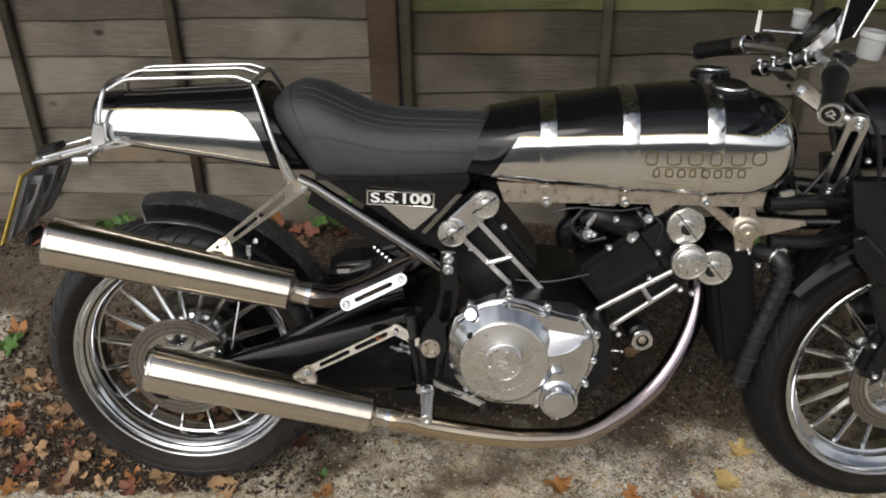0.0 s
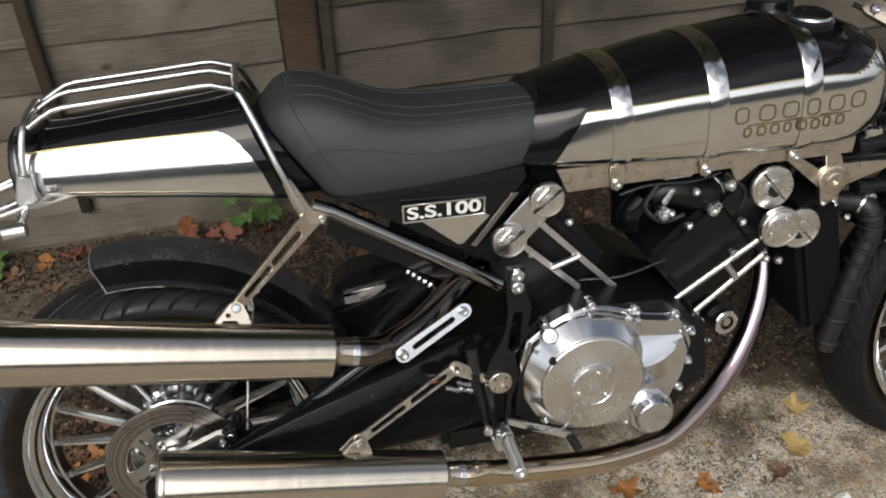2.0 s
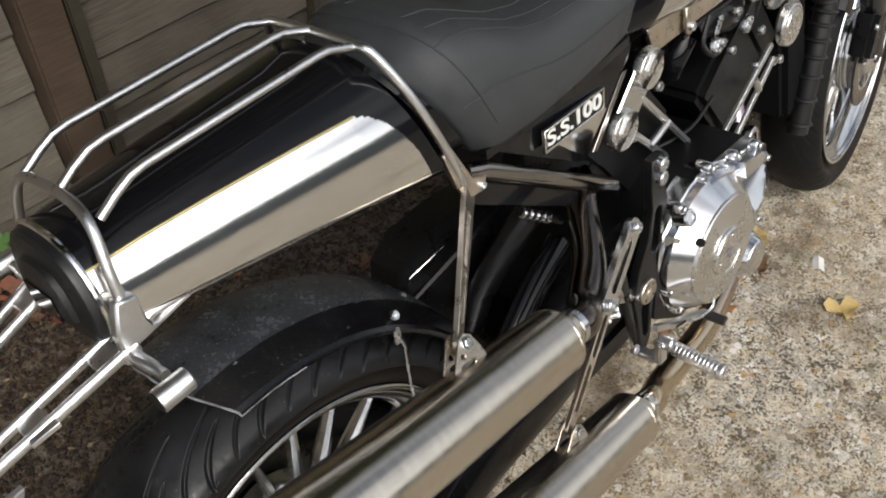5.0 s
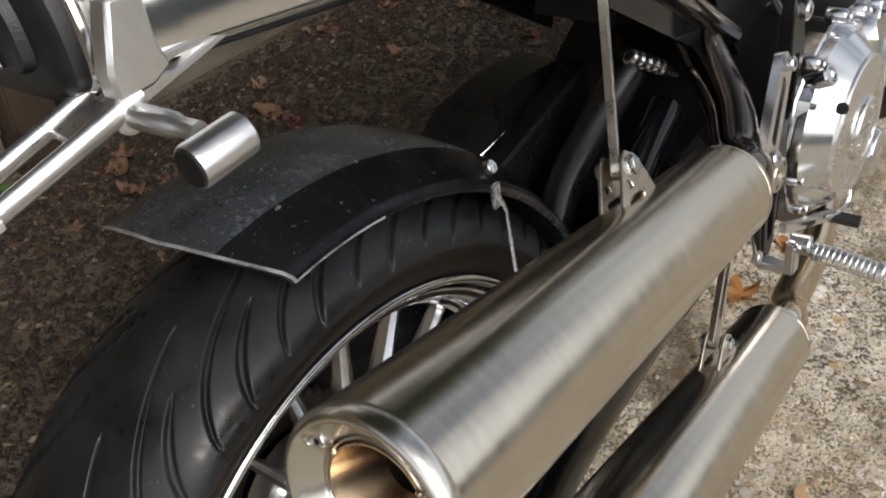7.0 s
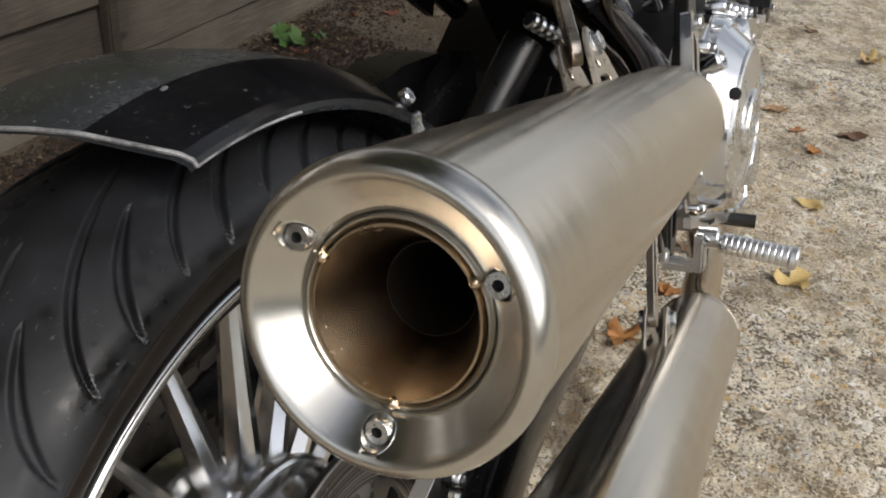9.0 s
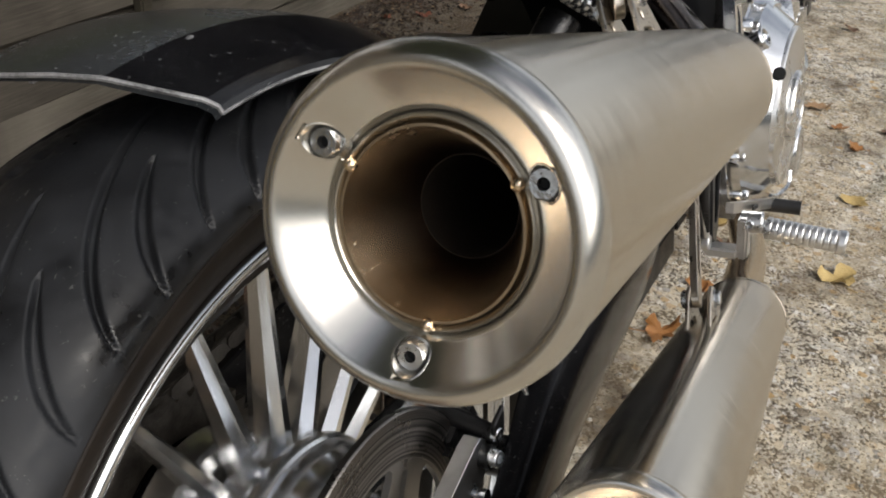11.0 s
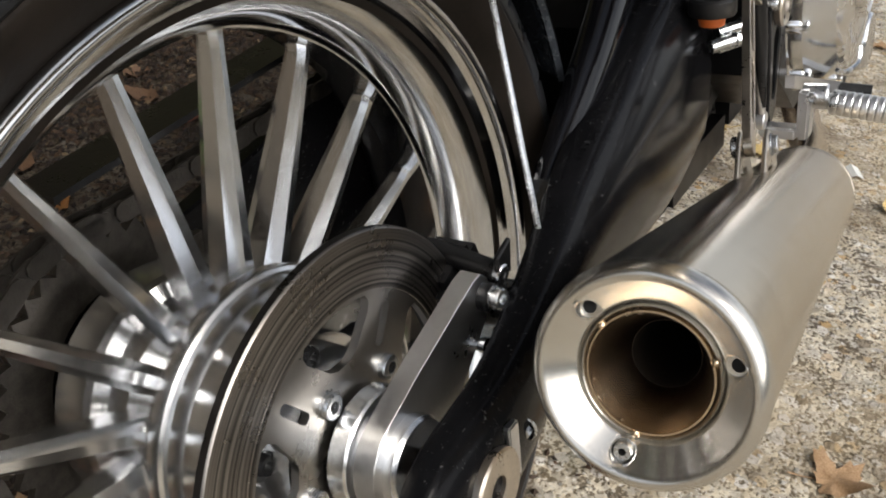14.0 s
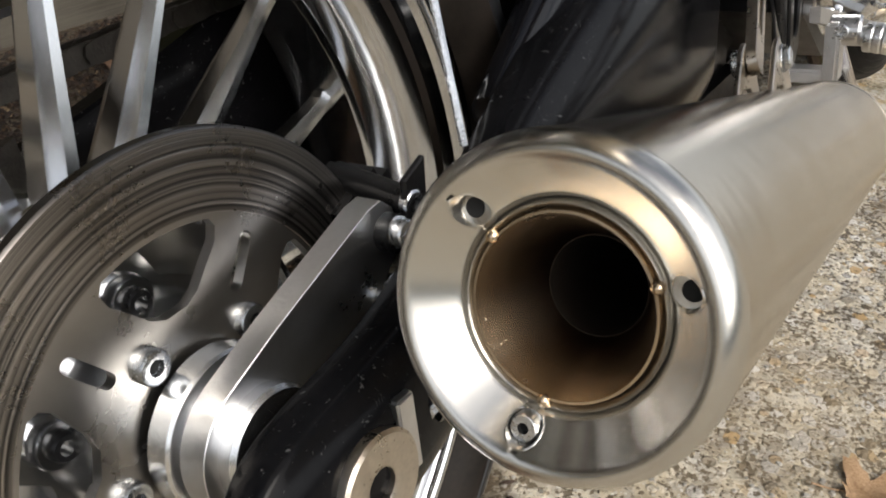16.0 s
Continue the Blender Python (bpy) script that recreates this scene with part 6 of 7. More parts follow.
for p in ((0.598, 0.612), (0.597, 0.591)):
    part("spacer", turned([(0.0105, 0), (0.0105, 0.008), (0.008, 0.010), (0.004, 0.010), (0.004, 0.006), (0, 0.006)], (p[0], -0.160, p[1]), (0, -1, 0), 24), ZINC, bike)
part("pivot_cap", turned([(0.0, 0.0), (0.0195, 0), (0.0200, 0.001), (0.0200, 0.005), (0.0185, 0.0065), (0.0080, 0.0065), (0.0070, 0.003), (0, 0.003)], (0.561, -0.160, 0.416), (0, -1, 0), 36), PLATED, bike, "round plated pivot cap", smooth=28)
for a in (45, 135, 225, 315):
    # black dots paint the shade of four small holes
    part("cap_hole", turned([(0.002, 0), (0.0018, 0.0003), (0, 0.0003)], (0.561 + 0.0135 * math.cos(radians(a)), -0.1666, 0.416 + 0.0135 * math.sin(radians(a))), (0, -1, 0), 10), HOLE_SHADE, bike)
# folding peg: bracket, ribbed peg, tip bolt
peg = part("foot_peg", turned([(0, 0.0), (0.0075, 0), (0.0075, 0.020)] + [q for i in range(11) for q in ((0.0106, 0.0208 + 0.0062 * i), (0.0112, 0.0218 + 0.0062 * i), (0.0112, 0.0254 + 0.0062 * i), (0.0106, 0.0264 + 0.0062 * i))] + [(0.0122, 0.0905), (0.0122, 0.096), (0.0105, 0.098), (0.006, 0.098), (0.006, 0.094), (0, 0.094)], (0.556, -0.190, 0.334), (0.02, -1, -0.10), 28), SATIN, bike, "ribbed aluminium foot peg", smooth=26)
part("peg_bracket", box((0.551, -0.1905, 0.3215), (0.020, 0.011, 0.046), 0.0025), SATIN, peg)
part("peg_bracket", box((0.549, -0.1695, 0.3035), (0.018, 0.034, 0.0105), 0.002), SATIN, peg)
part("peg_fork", turned([(0.0, -0.004), (0.0105, -0.004), (0.0115, -0.003), (0.0115, 0.016), (0.0100, 0.018), (0, 0.018)], (0.556, -0.190, 0.336), (0.1, -1, 0.0), 22), SATIN, peg, smooth=30)
bolt(peg, (0.548, -0.196, 0.338), (-1, -0.1, 0), 0.005, 0.006)
part("brake_lever", loft([[Vector((x, y, z + 0.010)), Vector((x, y - 0.008, z + 0.010)), Vector((x, y - 0.008, z - 0.002)), Vector((x, y, z - 0.002))] for x, y, z in ((0.566, -0.168, 0.340), (0.60, -0.178, 0.328), (0.672, -0.192, 0.302))]), SATIN, bike, "slotted aluminium brake lever with a rubber tip")
# black strip on the lever paints the shade of its slot
part("lever_slot", box((0.618, -0.1900, 0.325), (0.050, 0.001, 0.0045), 0, Matrix.Rotation(radians(19), 3, "Y")), HOLE_SHADE, bike)
part("lever_rubber", tube([(0.668, -0.186, 0.305), (0.672, -0.228, 0.303)], 0.0080, 16), PLASTIC, bike)
part("brake_rod", tube([(0.520, -0.150, 0.435), (0.527, -0.152, 0.395), (0.535, -0.156, 0.330)], [0.0085, 0.008, 0.004], 12, smooth=False), BLACK, bike)
part("rod_end", tube([(0.529, -0.152, 0.366), (0.536, -0.156, 0.322)], 0.0042, 10), SATIN, bike)
part("rod_eye", turned([(0.0075, -0.004), (0.0085, -0.003), (0.0085, 0.003), (0.0075, 0.004), (0, 0.004)], (0.537, -0.156, 0.316), (0, -1, 0), 18), SATIN, bike)
part("master_cylinder", tube([(0.520, -0.140, 0.48), (0.524, -0.145, 0.432)], 0.012, 14), PLASTIC, bike, "black brake master cylinder with a round reservoir")
part("reservoir", turned([(0, 0), (0.018, 0), (0.019, 0.002), (0.019, 0.012), (0.017, 0.014), (0, 0.014)], (0.455, -0.132, 0.432), (0, 0, 1), 26), PLASTIC, bike)
part("reservoir_body", turned([(0.0, 0), (0.010, 0), (0.011, 0.008), (0, 0.008)], (0.455, -0.132, 0.4235), (0, 0, 1), 24), ORANGE, bike, "orange fluid reservoir")
for p in ((0.497, 0.405), (0.500, 0.392), (0.478, 0.398)):
    part("banjo", tube([(p[0], -0.125, p[1]), (p[0] + 0.016, -0.140, p[1] + 0.003)], 0.0055, 10), ZINC, bike)
    hexbolt(bike, (p[0] + 0.016, -0.140, p[1] + 0.003), (0.7, -0.7, 0.1), 0.0055, 0.005)
for p in ((0.535, 0.485), (0.553, 0.465)):
    bolt(bike, (p[0], -0.120, p[1]), (0, -1, 0), 0.007, 0.008, BLACK)
for pts in (((0.36, -0.09, 0.30), (0.44, -0.10, 0.285), (0.52, -0.10, 0.30)),):
    part("brake_hose", tube(pts, 0.0035, 8), PLASTIC, bike)

# ---- frame and what fills the middle ----
part("gearbox_case", loft([[Vector((x, y, z)) for x, z in ((0.435, 0.335), (0.440, 0.420), (0.480, 0.470), (0.620, 0.480), (0.640, 0.300), (0.560, 0.285), (0.470, 0.290))] for y in (-0.088, -0.082, 0.10, 0.106)]), ENGINE, bike, "black gearbox case behind the clutch", smooth=30)
# added block keeps the space between arm and hanger dark
part("black_filler", box((0.560, -0.015, 0.262), (0.19, 0.16, 0.062), 0.014), ENGINE, bike, "black block added to fill the dark space below the gearbox")
part("frame_spine", box((0.50, 0.0, 0.665), (0.16, 0.13, 0.12), 0.02, Matrix.Rotation(radians(20), 3, "Y")), BLACK, bike, "black battery box under the seat")
part("air_box", loft([[Vector((x, y, z)) for x, z in ((0.312, 0.450), (0.322, 0.510), (0.36, 0.534), (0.44, 0.540), (0.52, 0.53), (0.55, 0.48), (0.50, 0.42), (0.33, 0.42))] for y in (0.085, 0.09, 0.135, 0.14)]), BLACK, bike, "black moulded box ahead of the rear wheel", smooth=30)
part("box_plate", plate([(0.335, 0.474), (0.405, 0.484), (0.418, 0.492), (0.412, 0.502), (0.335, 0.494)], 0.078, 0.0846, (), 0.001), POLISHED, bike, "bright plate on the black box")
shock = part("shock_absorber", tube([(0.478, -0.03, 0.560), (0.40, 0.0, 0.47), (0.36, 0.0, 0.42)], 0.020, 16), BLACK, bike, "black rear shock absorber with a remote knob")
for i in range(5):
    part("shock_knob", turned([(0.006, 0), (0.0085, 0.001), (0.0085, 0.005), (0.006, 0.006)], Vector((0.440, -0.050, 0.592)) + Vector((0.018, -0.008, -0.013)) * (i * 0.45), (0.018, -0.012, -0.016), 18), ZINC, shock)
part("shock_shaft", tube([(0.440, -0.050, 0.592), (0.492, -0.074, 0.553)], 0.0055, 12), BLACK, shock)

# chain side, seen through the spokes
spk = part("sprocket", plate([((0.092 + 0.004 * (1 if i % 2 else -1)) * math.cos(math.tau * i / 84), (0.092 + 0.004 * (1 if i % 2 else -1)) * math.sin(math.tau * i / 84)) for i in range(84)], 0.078, 0.084, [ring2((0, 0), 0.060, 40)]), CHAIN, bike, "dark rear sprocket")
spk.matrix_basis = REAR
bm = bmesh.new()
runs = [((0.0, 0.420), (0.60, 0.455)), ((0.0, 0.230), (0.60, 0.385))]
for (xa, za), (xb, zb) in runs:
    n = 40
    for i in range(n):
        x, z = xa + (xb - xa) * i / n, za + (zb - za) * i / n
        for yy in (0.074, 0.086):
            plate(slot((x - 0.004, z), (x + 0.012, z + (zb - za) / n), 0.0062, 4), yy + (0.002 if i % 2 else 0), yy + 0.0018 + (0.002 if i % 2 else 0), bm=bm)
for i in range(22):
    a = radians(90 + 180 * i / 22)
    x, z = 0.098 * math.cos(a), 0.325 + 0.098 * math.sin(a)
    t = Vector((-math.sin(a), math.cos(a)))
    for yy in (0.074, 0.086):
        plate(slot((x - t.x * 0.006, z - t.y * 0.006), (x + t.x * 0.008, z + t.y * 0.008), 0.0062, 4), yy + (0.002 if i % 2 else 0), yy + 0.0018 + (0.002 if i % 2 else 0), bm=bm)
part("chain", bm, CHAIN, bike, "oiled drive chain", kind="stuff")
part("chain_guard", loft([[(x, 0.065, z), (x, 0.10, z), (x, 0.10, z + 0.004), (x, 0.065, z + 0.004)] for x, z in ((-0.02, 0.448), (0.20, 0.470), (0.40, 0.480))]), BLACK, bike)
part("side_stand", tube([(0.62, 0.13, 0.30), (0.60, 0.20, 0.16), (0.58, 0.265, 0.052)], 0.012, 12), BLACK, bike, "black side stand, folded out")
part("stand_foot", box((0.575, 0.270, 0.052), (0.06, 0.045, 0.008), 0.003, Matrix.Rotation(radians(10), 3, "X")), BLACK, bike)

# ---- front end ----
part("steering_head", tube([(1.265, 0, 0.70), (1.225, 0, 0.86)], 0.034, 24), BLACK, bike, "black steering head")
for sg in (-1, 1):
    part("fork_blade", loft([[Vector((x + u * w, sg * 0.088 - 0.02 + (x - 1.3) * 0.09 + v * 0.018, z)) for u, v in ((-1, -0.7), (-0.6, -1), (0.6, -1), (1, -0.7), (1, 0.7), (0.6, 1), (-0.6, 1), (-1, 0.7))] for x, z, w in ((1.545, 0.300, 0.030), (1.515, 0.42, 0.034), (1.470, 0.56, 0.042), (1.425, 0.68, 0.045), (1.400, 0.76, 0.035))]), BLACK, bike, "black fork blade")
    part("wishbone", tube([(1.225, sg * 0.07, 0.700), (1.32, sg * 0.06, 0.700), (1.41, sg * 0.035, 0.690)], 0.015, 12), BLACK, bike)
    part("wishbone", tube([(1.235, sg * 0.07, 0.620), (1.33, sg * 0.06, 0.615), (1.425, sg * 0.035, 0.625)], 0.015, 12), BLACK, bike)
part("fork_bridge", box((1.43, -0.01, 0.655), (0.06, 0.20, 0.09), 0.015, Matrix.Rotation(radians(-20), 3, "Y")), BLACK, bike)
part("fork_shield", plate([(1.375, 0.650), (1.400, 0.655), (1.455, 0.600), (1.470, 0.555), (1.440, 0.550), (1.390, 0.600)], -0.132, -0.122, (), 0.003), GLOSS, bike, "black shield on the fork")
# front mudguard
rings = []
fs = [(-0.074, 0.294), (-0.0735, 0.312), (-0.069, 0.326), (-0.058, 0.336), (-0.036, 0.342), (0, 0.345)]
fs = fs + [(-y, r) for y, r in reversed(fs[:-1])]
fi = [(y * 0.95, r - 0.003) for y, r in reversed(fs)]
for k in range(31):
    a = radians(141 - 86 * k / 30)
    rings.append([(r * math.cos(a), y, r * math.sin(a)) for y, r in fs + fi])
fm = part("mudguard", loft(rings), GLOSS, bike, "gloss black front mudguard", smooth=26)
fm.matrix_basis = FRONT
part("front_caliper", box((1.475, -0.095, 0.385), (0.05, 0.045, 0.11), 0.012, Matrix.Rotation(radians(20), 3, "Y")), BLACK, bike, "black front brake caliper")
for p in ((1.455, 0.415), (1.468, 0.345), (1.50, 0.425)):
    bolt(bike, (p[0], -0.118, p[1]), (0, -1, 0), 0.006, 0.006)
# radiator block and ribbed hose before the engine
part("radiator", box((1.184, 0.02, 0.478), (0.085, 0.20, 0.265), 0.012, Matrix.Rotation(radians(-10), 3, "Y")), CORE, bike, "black oil cooler ahead of the engine")
hp = smooth_path([(1.222, -0.050, 0.590), (1.254, -0.080, 0.588), (1.266, -0.090, 0.545), (1.250, -0.090, 0.490), (1.228, -0.090, 0.415), (1.203, -0.088, 0.305)], 12)
hose = part("ribbed_hose", tube(hp, 0.0195, 18, smooth=False), PLASTIC, bike, "black ribbed hose")
for i in range(18, len(hp) - 1, 5):
    d = hp[i + 1] - hp[i]
    part("hose_rib", turned([(0.019, -0.0045), (0.0240, -0.0015), (0.0248, 0.0), (0.0240, 0.0015), (0.019, 0.0045)], hp[i], d, 24), PLASTIC, hose)
part("hose_clip", turned([(0.020, -0.003), (0.0215, -0.002), (0.0215, 0.002), (0.020, 0.003)], hp[10], hp[11] - hp[10], 24), ZINC, hose)
bolt(bike, (1.215, -0.085, 0.575), (0, -1, 0), 0.006, 0.006)
bolt(bike, (1.262, -0.080, 0.605), (0, -1, 0), 0.007, 0.008)
# head bearing with its rubber ring under the tank nose
part("bearing_ring", turned([(0.03, 0), (0.036, 0.002), (0.036, 0.010), (0.030, 0.012), (0.030, 0.020), (0.036, 0.022), (0.036, 0.030), (0.028, 0.032)], (1.268, -0.02, 0.672), (-0.2, 0, 1), 32), PLASTIC, bike, smooth=26)
part("bearing_cup", turned([(0.022, 0), (0.024, 0.002), (0.024, 0.012), (0.02, 0.014)], (1.262, -0.055, 0.715), (-0.2, 0, 1), 24), CAST, bike)
# steering link arm: a slotted bright plate
link_plate("steering_link", (1.359, -0.006, 0.698), (1.355, -0.119, 0.875), 0.017, 0.019, 0.012, [(0.16, 0.88, 0.0075)], SATIN, (-0.3, -1, 0.15), label="slotted bright link arm")
bolt(bike, (1.357, -0.014, 0.695), (-0.3, -1, -0.4), 0.009, 0.008)
bolt(bike, (1.353, -0.127, 0.872), (-0.3, -1, -0.4), 0.008, 0.008)
part("link_rod", tube([(1.355, -0.115, 0.875), (1.315, -0.09, 0.885)], 0.009, 12), SATIN, bike)
link_plate("yoke_arm", (1.287, 0.020, 0.909), (1.345, -0.06, 0.860), 0.017, 0.0115, 0.014, [], PLATED, (0, -1, 0.2), label="plated arm of the yoke")
bolt(bike, (1.284, 0.010, 0.909), (0, -1, 0.1), 0.009, 0.008)
# handlebars, turned with the wheel
STEER = Matrix.Translation((1.265, 0, 0)) @ pose(0, 0, 0, 0, 0, 7.0) @ Matrix.Translation((-1.265, 0, 0))


def st(p):
    return STEER @ Vector(p)


part("handlebar", tube([Vector((1.153, 0.345, 0.928)), Vector((1.215, 0.220, 0.961)), st((1.280, 0.08, 0.972)), st((1.285, 0.0, 0.970)), st((1.285, -0.08, 0.976)), Vector((1.273, -0.192, 0.977)), Vector((1.231, -0.312, 0.941))], 0.0110, 14), SATIN, bike, "satin handlebar turned towards the fence")
for sg in (-1, 1):
    g0, g1 = (Vector((1.272, -0.195, 0.976)), Vector((1.230, -0.315, 0.940))) if sg < 0 else (Vector((1.213, 0.225, 0.960)), Vector((1.150, 0.350, 0.926)))
    grip = part("grip", turned([(0.0165, 0), (0.0200, 0.002), (0.0190, 0.02), (0.0180, 0.07), (0.0185, 0.118), (0.0195, 0.122), (0.0195, 0.128), (0.016, 0.13)], g0, g1 - g0, 26), PLASTIC, bike, "black rubber grip")
    if sg < 0:
        part("grip_flange", turned([(0.0200, -0.004), (0.0232, -0.003), (0.0238, 0.001), (0.0232, 0.006), (0.0220, 0.008), (0.0205, 0.030), (0.0185, 0.060)], g0, g1 - g0, 30, mats=[0, 0, 0, 1, 1, 1]), [SATIN, PLASTIC], grip)
    end = part("bar_end", turned([(0.016, 0.130), (0.0215, 0.131), (0.0215, 0.139), (0.0195, 0.142), (0.0170, 0.1420), (0.0165, 0.1405), (0.0150, 0.1405), (0.0145, 0.1400), (0, 0.1400)], g0, g1 - g0, 28, mats=[1, 0, 0, 0, 1, 0, 1, 1]), [CAST, BLACK], grip, "bright bar end with a dark worn disc")
    R, c0 = basis(g1 - g0), g0 + (g1 - g0).normalized() * 0.1402
    for u, v, w, tilt in ((-0.004, 0.004, 0.012, 40), (0.004, 0.003, 0.011, -50), (0.000, -0.002, 0.013, 20), (0.003, -0.006, 0.009, -30)):
        part("mark_bar", box(c0 + R @ Vector((u, v, 0)), (w, 0.0032, 0.0014), 0.0004, R @ Matrix.Rotation(radians(tilt), 3, "Z")), CAST, end)
    part("switch_block", turned([(0.016, 0), (0.020, 0.002), (0.020, 0.022), (0.016, 0.024)], g0 + (g0 - g1).normalized() * 0.026, g1 - g0, 24), CAST, grip, "bright switch housing")
    part("master_cylinder", box(g0 + (g0 - g1) * 0.42 + Vector((0.01, 0, 0.006)), (0.035, 0.05, 0.022), 0.006), BLACK, bike, "black master cylinder")
    if sg > 0:
        part("lever", tube([g0 + Vector((0.03, 0, 0.004)), g0 + Vector((0.055, sg * 0.03, 0.0)), g1 + Vector((0.06, 0, -0.004))], [0.007, 0.006, 0.005], 10), SATIN, bike, "bright lever")
    k = 1.0 if sg > 0 else 1.42
    part("fluid_pot", turned([(r * k, h * k) for r, h in ((0, 0), (0.0145, 0), (0.016, 0.002), (0.0165, 0.026), (0.0185, 0.027), (0.0185, 0.033), (0.0175, 0.035), (0.010, 0.0355), (0.009, 0.0345), (0, 0.0345))], Vector((1.300, 0.124, 1.012)) if sg > 0 else Vector((1.371, -0.070, 0.985)), (0.14, -0.1, 1), 30), WHITE_PLASTIC, bike, "frosted fluid reservoir")
ca, cb = Vector((1.211, 0.080, 0.934)), Vector((1.288, -0.060, 0.987))
part("bar_clamp", tube([ca, cb], 0.0125, 16), CAST, bike, "bright handlebar clamp")
for u in (0.14, 0.36, 0.62, 0.84):
    p = ca.lerp(cb, u)
    part("clamp_half", turned([(0.0150, -0.008), (0.0172, -0.0065), (0.0178, 0.0), (0.0172, 0.0065), (0.0150, 0.008)], p, cb - ca, 24), CAST, bike, smooth=40)
    bolt(bike, p + Vector((-0.010, -0.004, 0.014)), (-0.5, -0.2, 0.8), 0.0055, 0.006, ZINC)
part("clamp_plate", box((1.245, 0.012, 0.938), (0.030, 0.15, 0.007), 0.002, Matrix.Rotation(radians(-27), 3, "Z") @ Matrix.Rotation(radians(-18), 3, "X")), BLACK, bike)
part("speedometer", turned([(0, 0), (0.048, 0.0), (0.060, 0.012), (0.063, 0.032), (0.061, 0.037), (0.057, 0.037), (0.056, 0.032), (0, 0.032)], st((1.318, 0.0, 0.998)), (-0.72, 0.10, 0.69), 44, mats=[0, 0, 0, 2, 2, 2, 1]), [SATIN, BLACK, GLOSS], bike, "round speedometer with a polished rim", smooth=30)
blade = part("screen_bracket", plate([(1.319, 1.012), (1.349, 1.024), (1.374, 1.080), (1.396, 1.125), (1.334, 1.125), (1.328, 1.082)], -0.056, -0.050, (), 0.001), GLOSS, bike, "black screen bracket with bright edges")
part("edge", tube([(1.318, -0.053, 1.010), (1.328, -0.053, 1.082), (1.334, -0.053, 1.126)], 0.0034, 8), SATIN, blade)
part("edge", tube([(1.346, -0.053, 1.020), (1.374, -0.053, 1.080), (1.396, -0.053, 1.126)], 0.0036, 8), SATIN, blade)
part("tall_stem", tube([st((1.222, 0.10, 1.008)), st((1.225, 0.10, 1.050))], [0.0045, 0.0038], 8), WHITE, bike)
part("tall_stem", tube([st((1.230, 0.09, 1.012)), st((1.290, 0.04, 1.012))], 0.0022, 6), ZINC, bike)
head = part("headlamp", turned([(0, 0), (0.04, 0.002), (0.07, 0.02), (0.082, 0.055), (0.084, 0.09), (0.080, 0.10), (0, 0.11)], (1.37, 0.02, 0.83), (1, 0.13, -0.05), 36), GLOSS, bike, "black headlamp shell")
for p in ((1.34, -0.06, 0.80), (1.37, -0.07, 0.75), (1.42, -0.08, 0.735), (1.40, -0.075, 0.79)):
    bolt(bike, p, (0, -1, 0), 0.006, 0.008)
for pts in (((1.30, -0.05, 0.92), (1.36, -0.09, 0.88), (1.38, -0.08, 0.78), (1.36, -0.04, 0.70)), ((1.27, 0.05, 0.91), (1.33, -0.02, 0.87), (1.35, -0.03, 0.78), (1.30, -0.03, 0.70)), ((1.33, -0.12, 0.93), (1.40, -0.10, 0.85), (1.43, -0.09, 0.70), (1.47, -0.09, 0.45))):
    part("cable", tube(pts, 0.0045, 8), PLASTIC, bike)

# ---- fallen leaves, seedlings and litter ----
def leaf_material(name, c1, c2, c3):
    m = surf(name, c2, 0.62, 0.0, 0.3, 40.0, 0.25, 200.0, col2=c3)
    b = m.node_tree.nodes["Principled BSDF"]
    b.inputs["Subsurface Weight"].default_value = 0.0
    return m


LEAVES = {
    "yellow": leaf_material("yellow_leaf", (0.4, 0.3, 0.08), (0.46, 0.31, 0.095), (0.66, 0.50, 0.22)),
    "orange": leaf_material("orange_leaf", (0.3, 0.12, 0.03), (0.33, 0.12, 0.03), (0.45, 0.22, 0.07)),
    "brown": leaf_material("brown_leaf", (0.12, 0.06, 0.03), (0.13, 0.065, 0.033), (0.24, 0.14, 0.08)),
    "tan": leaf_material("tan_leaf", (0.3, 0.2, 0.12), (0.34, 0.19, 0.09), (0.50, 0.33, 0.18)),
    "red": leaf_material("red_leaf", (0.2, 0.03, 0.02), (0.16, 0.045, 0.025), (0.24, 0.085, 0.045)),
    "green": leaf_material("green_leaf", (0.05, 0.12, 0.02), (0.055, 0.13, 0.022), (0.10, 0.20, 0.045)),
}


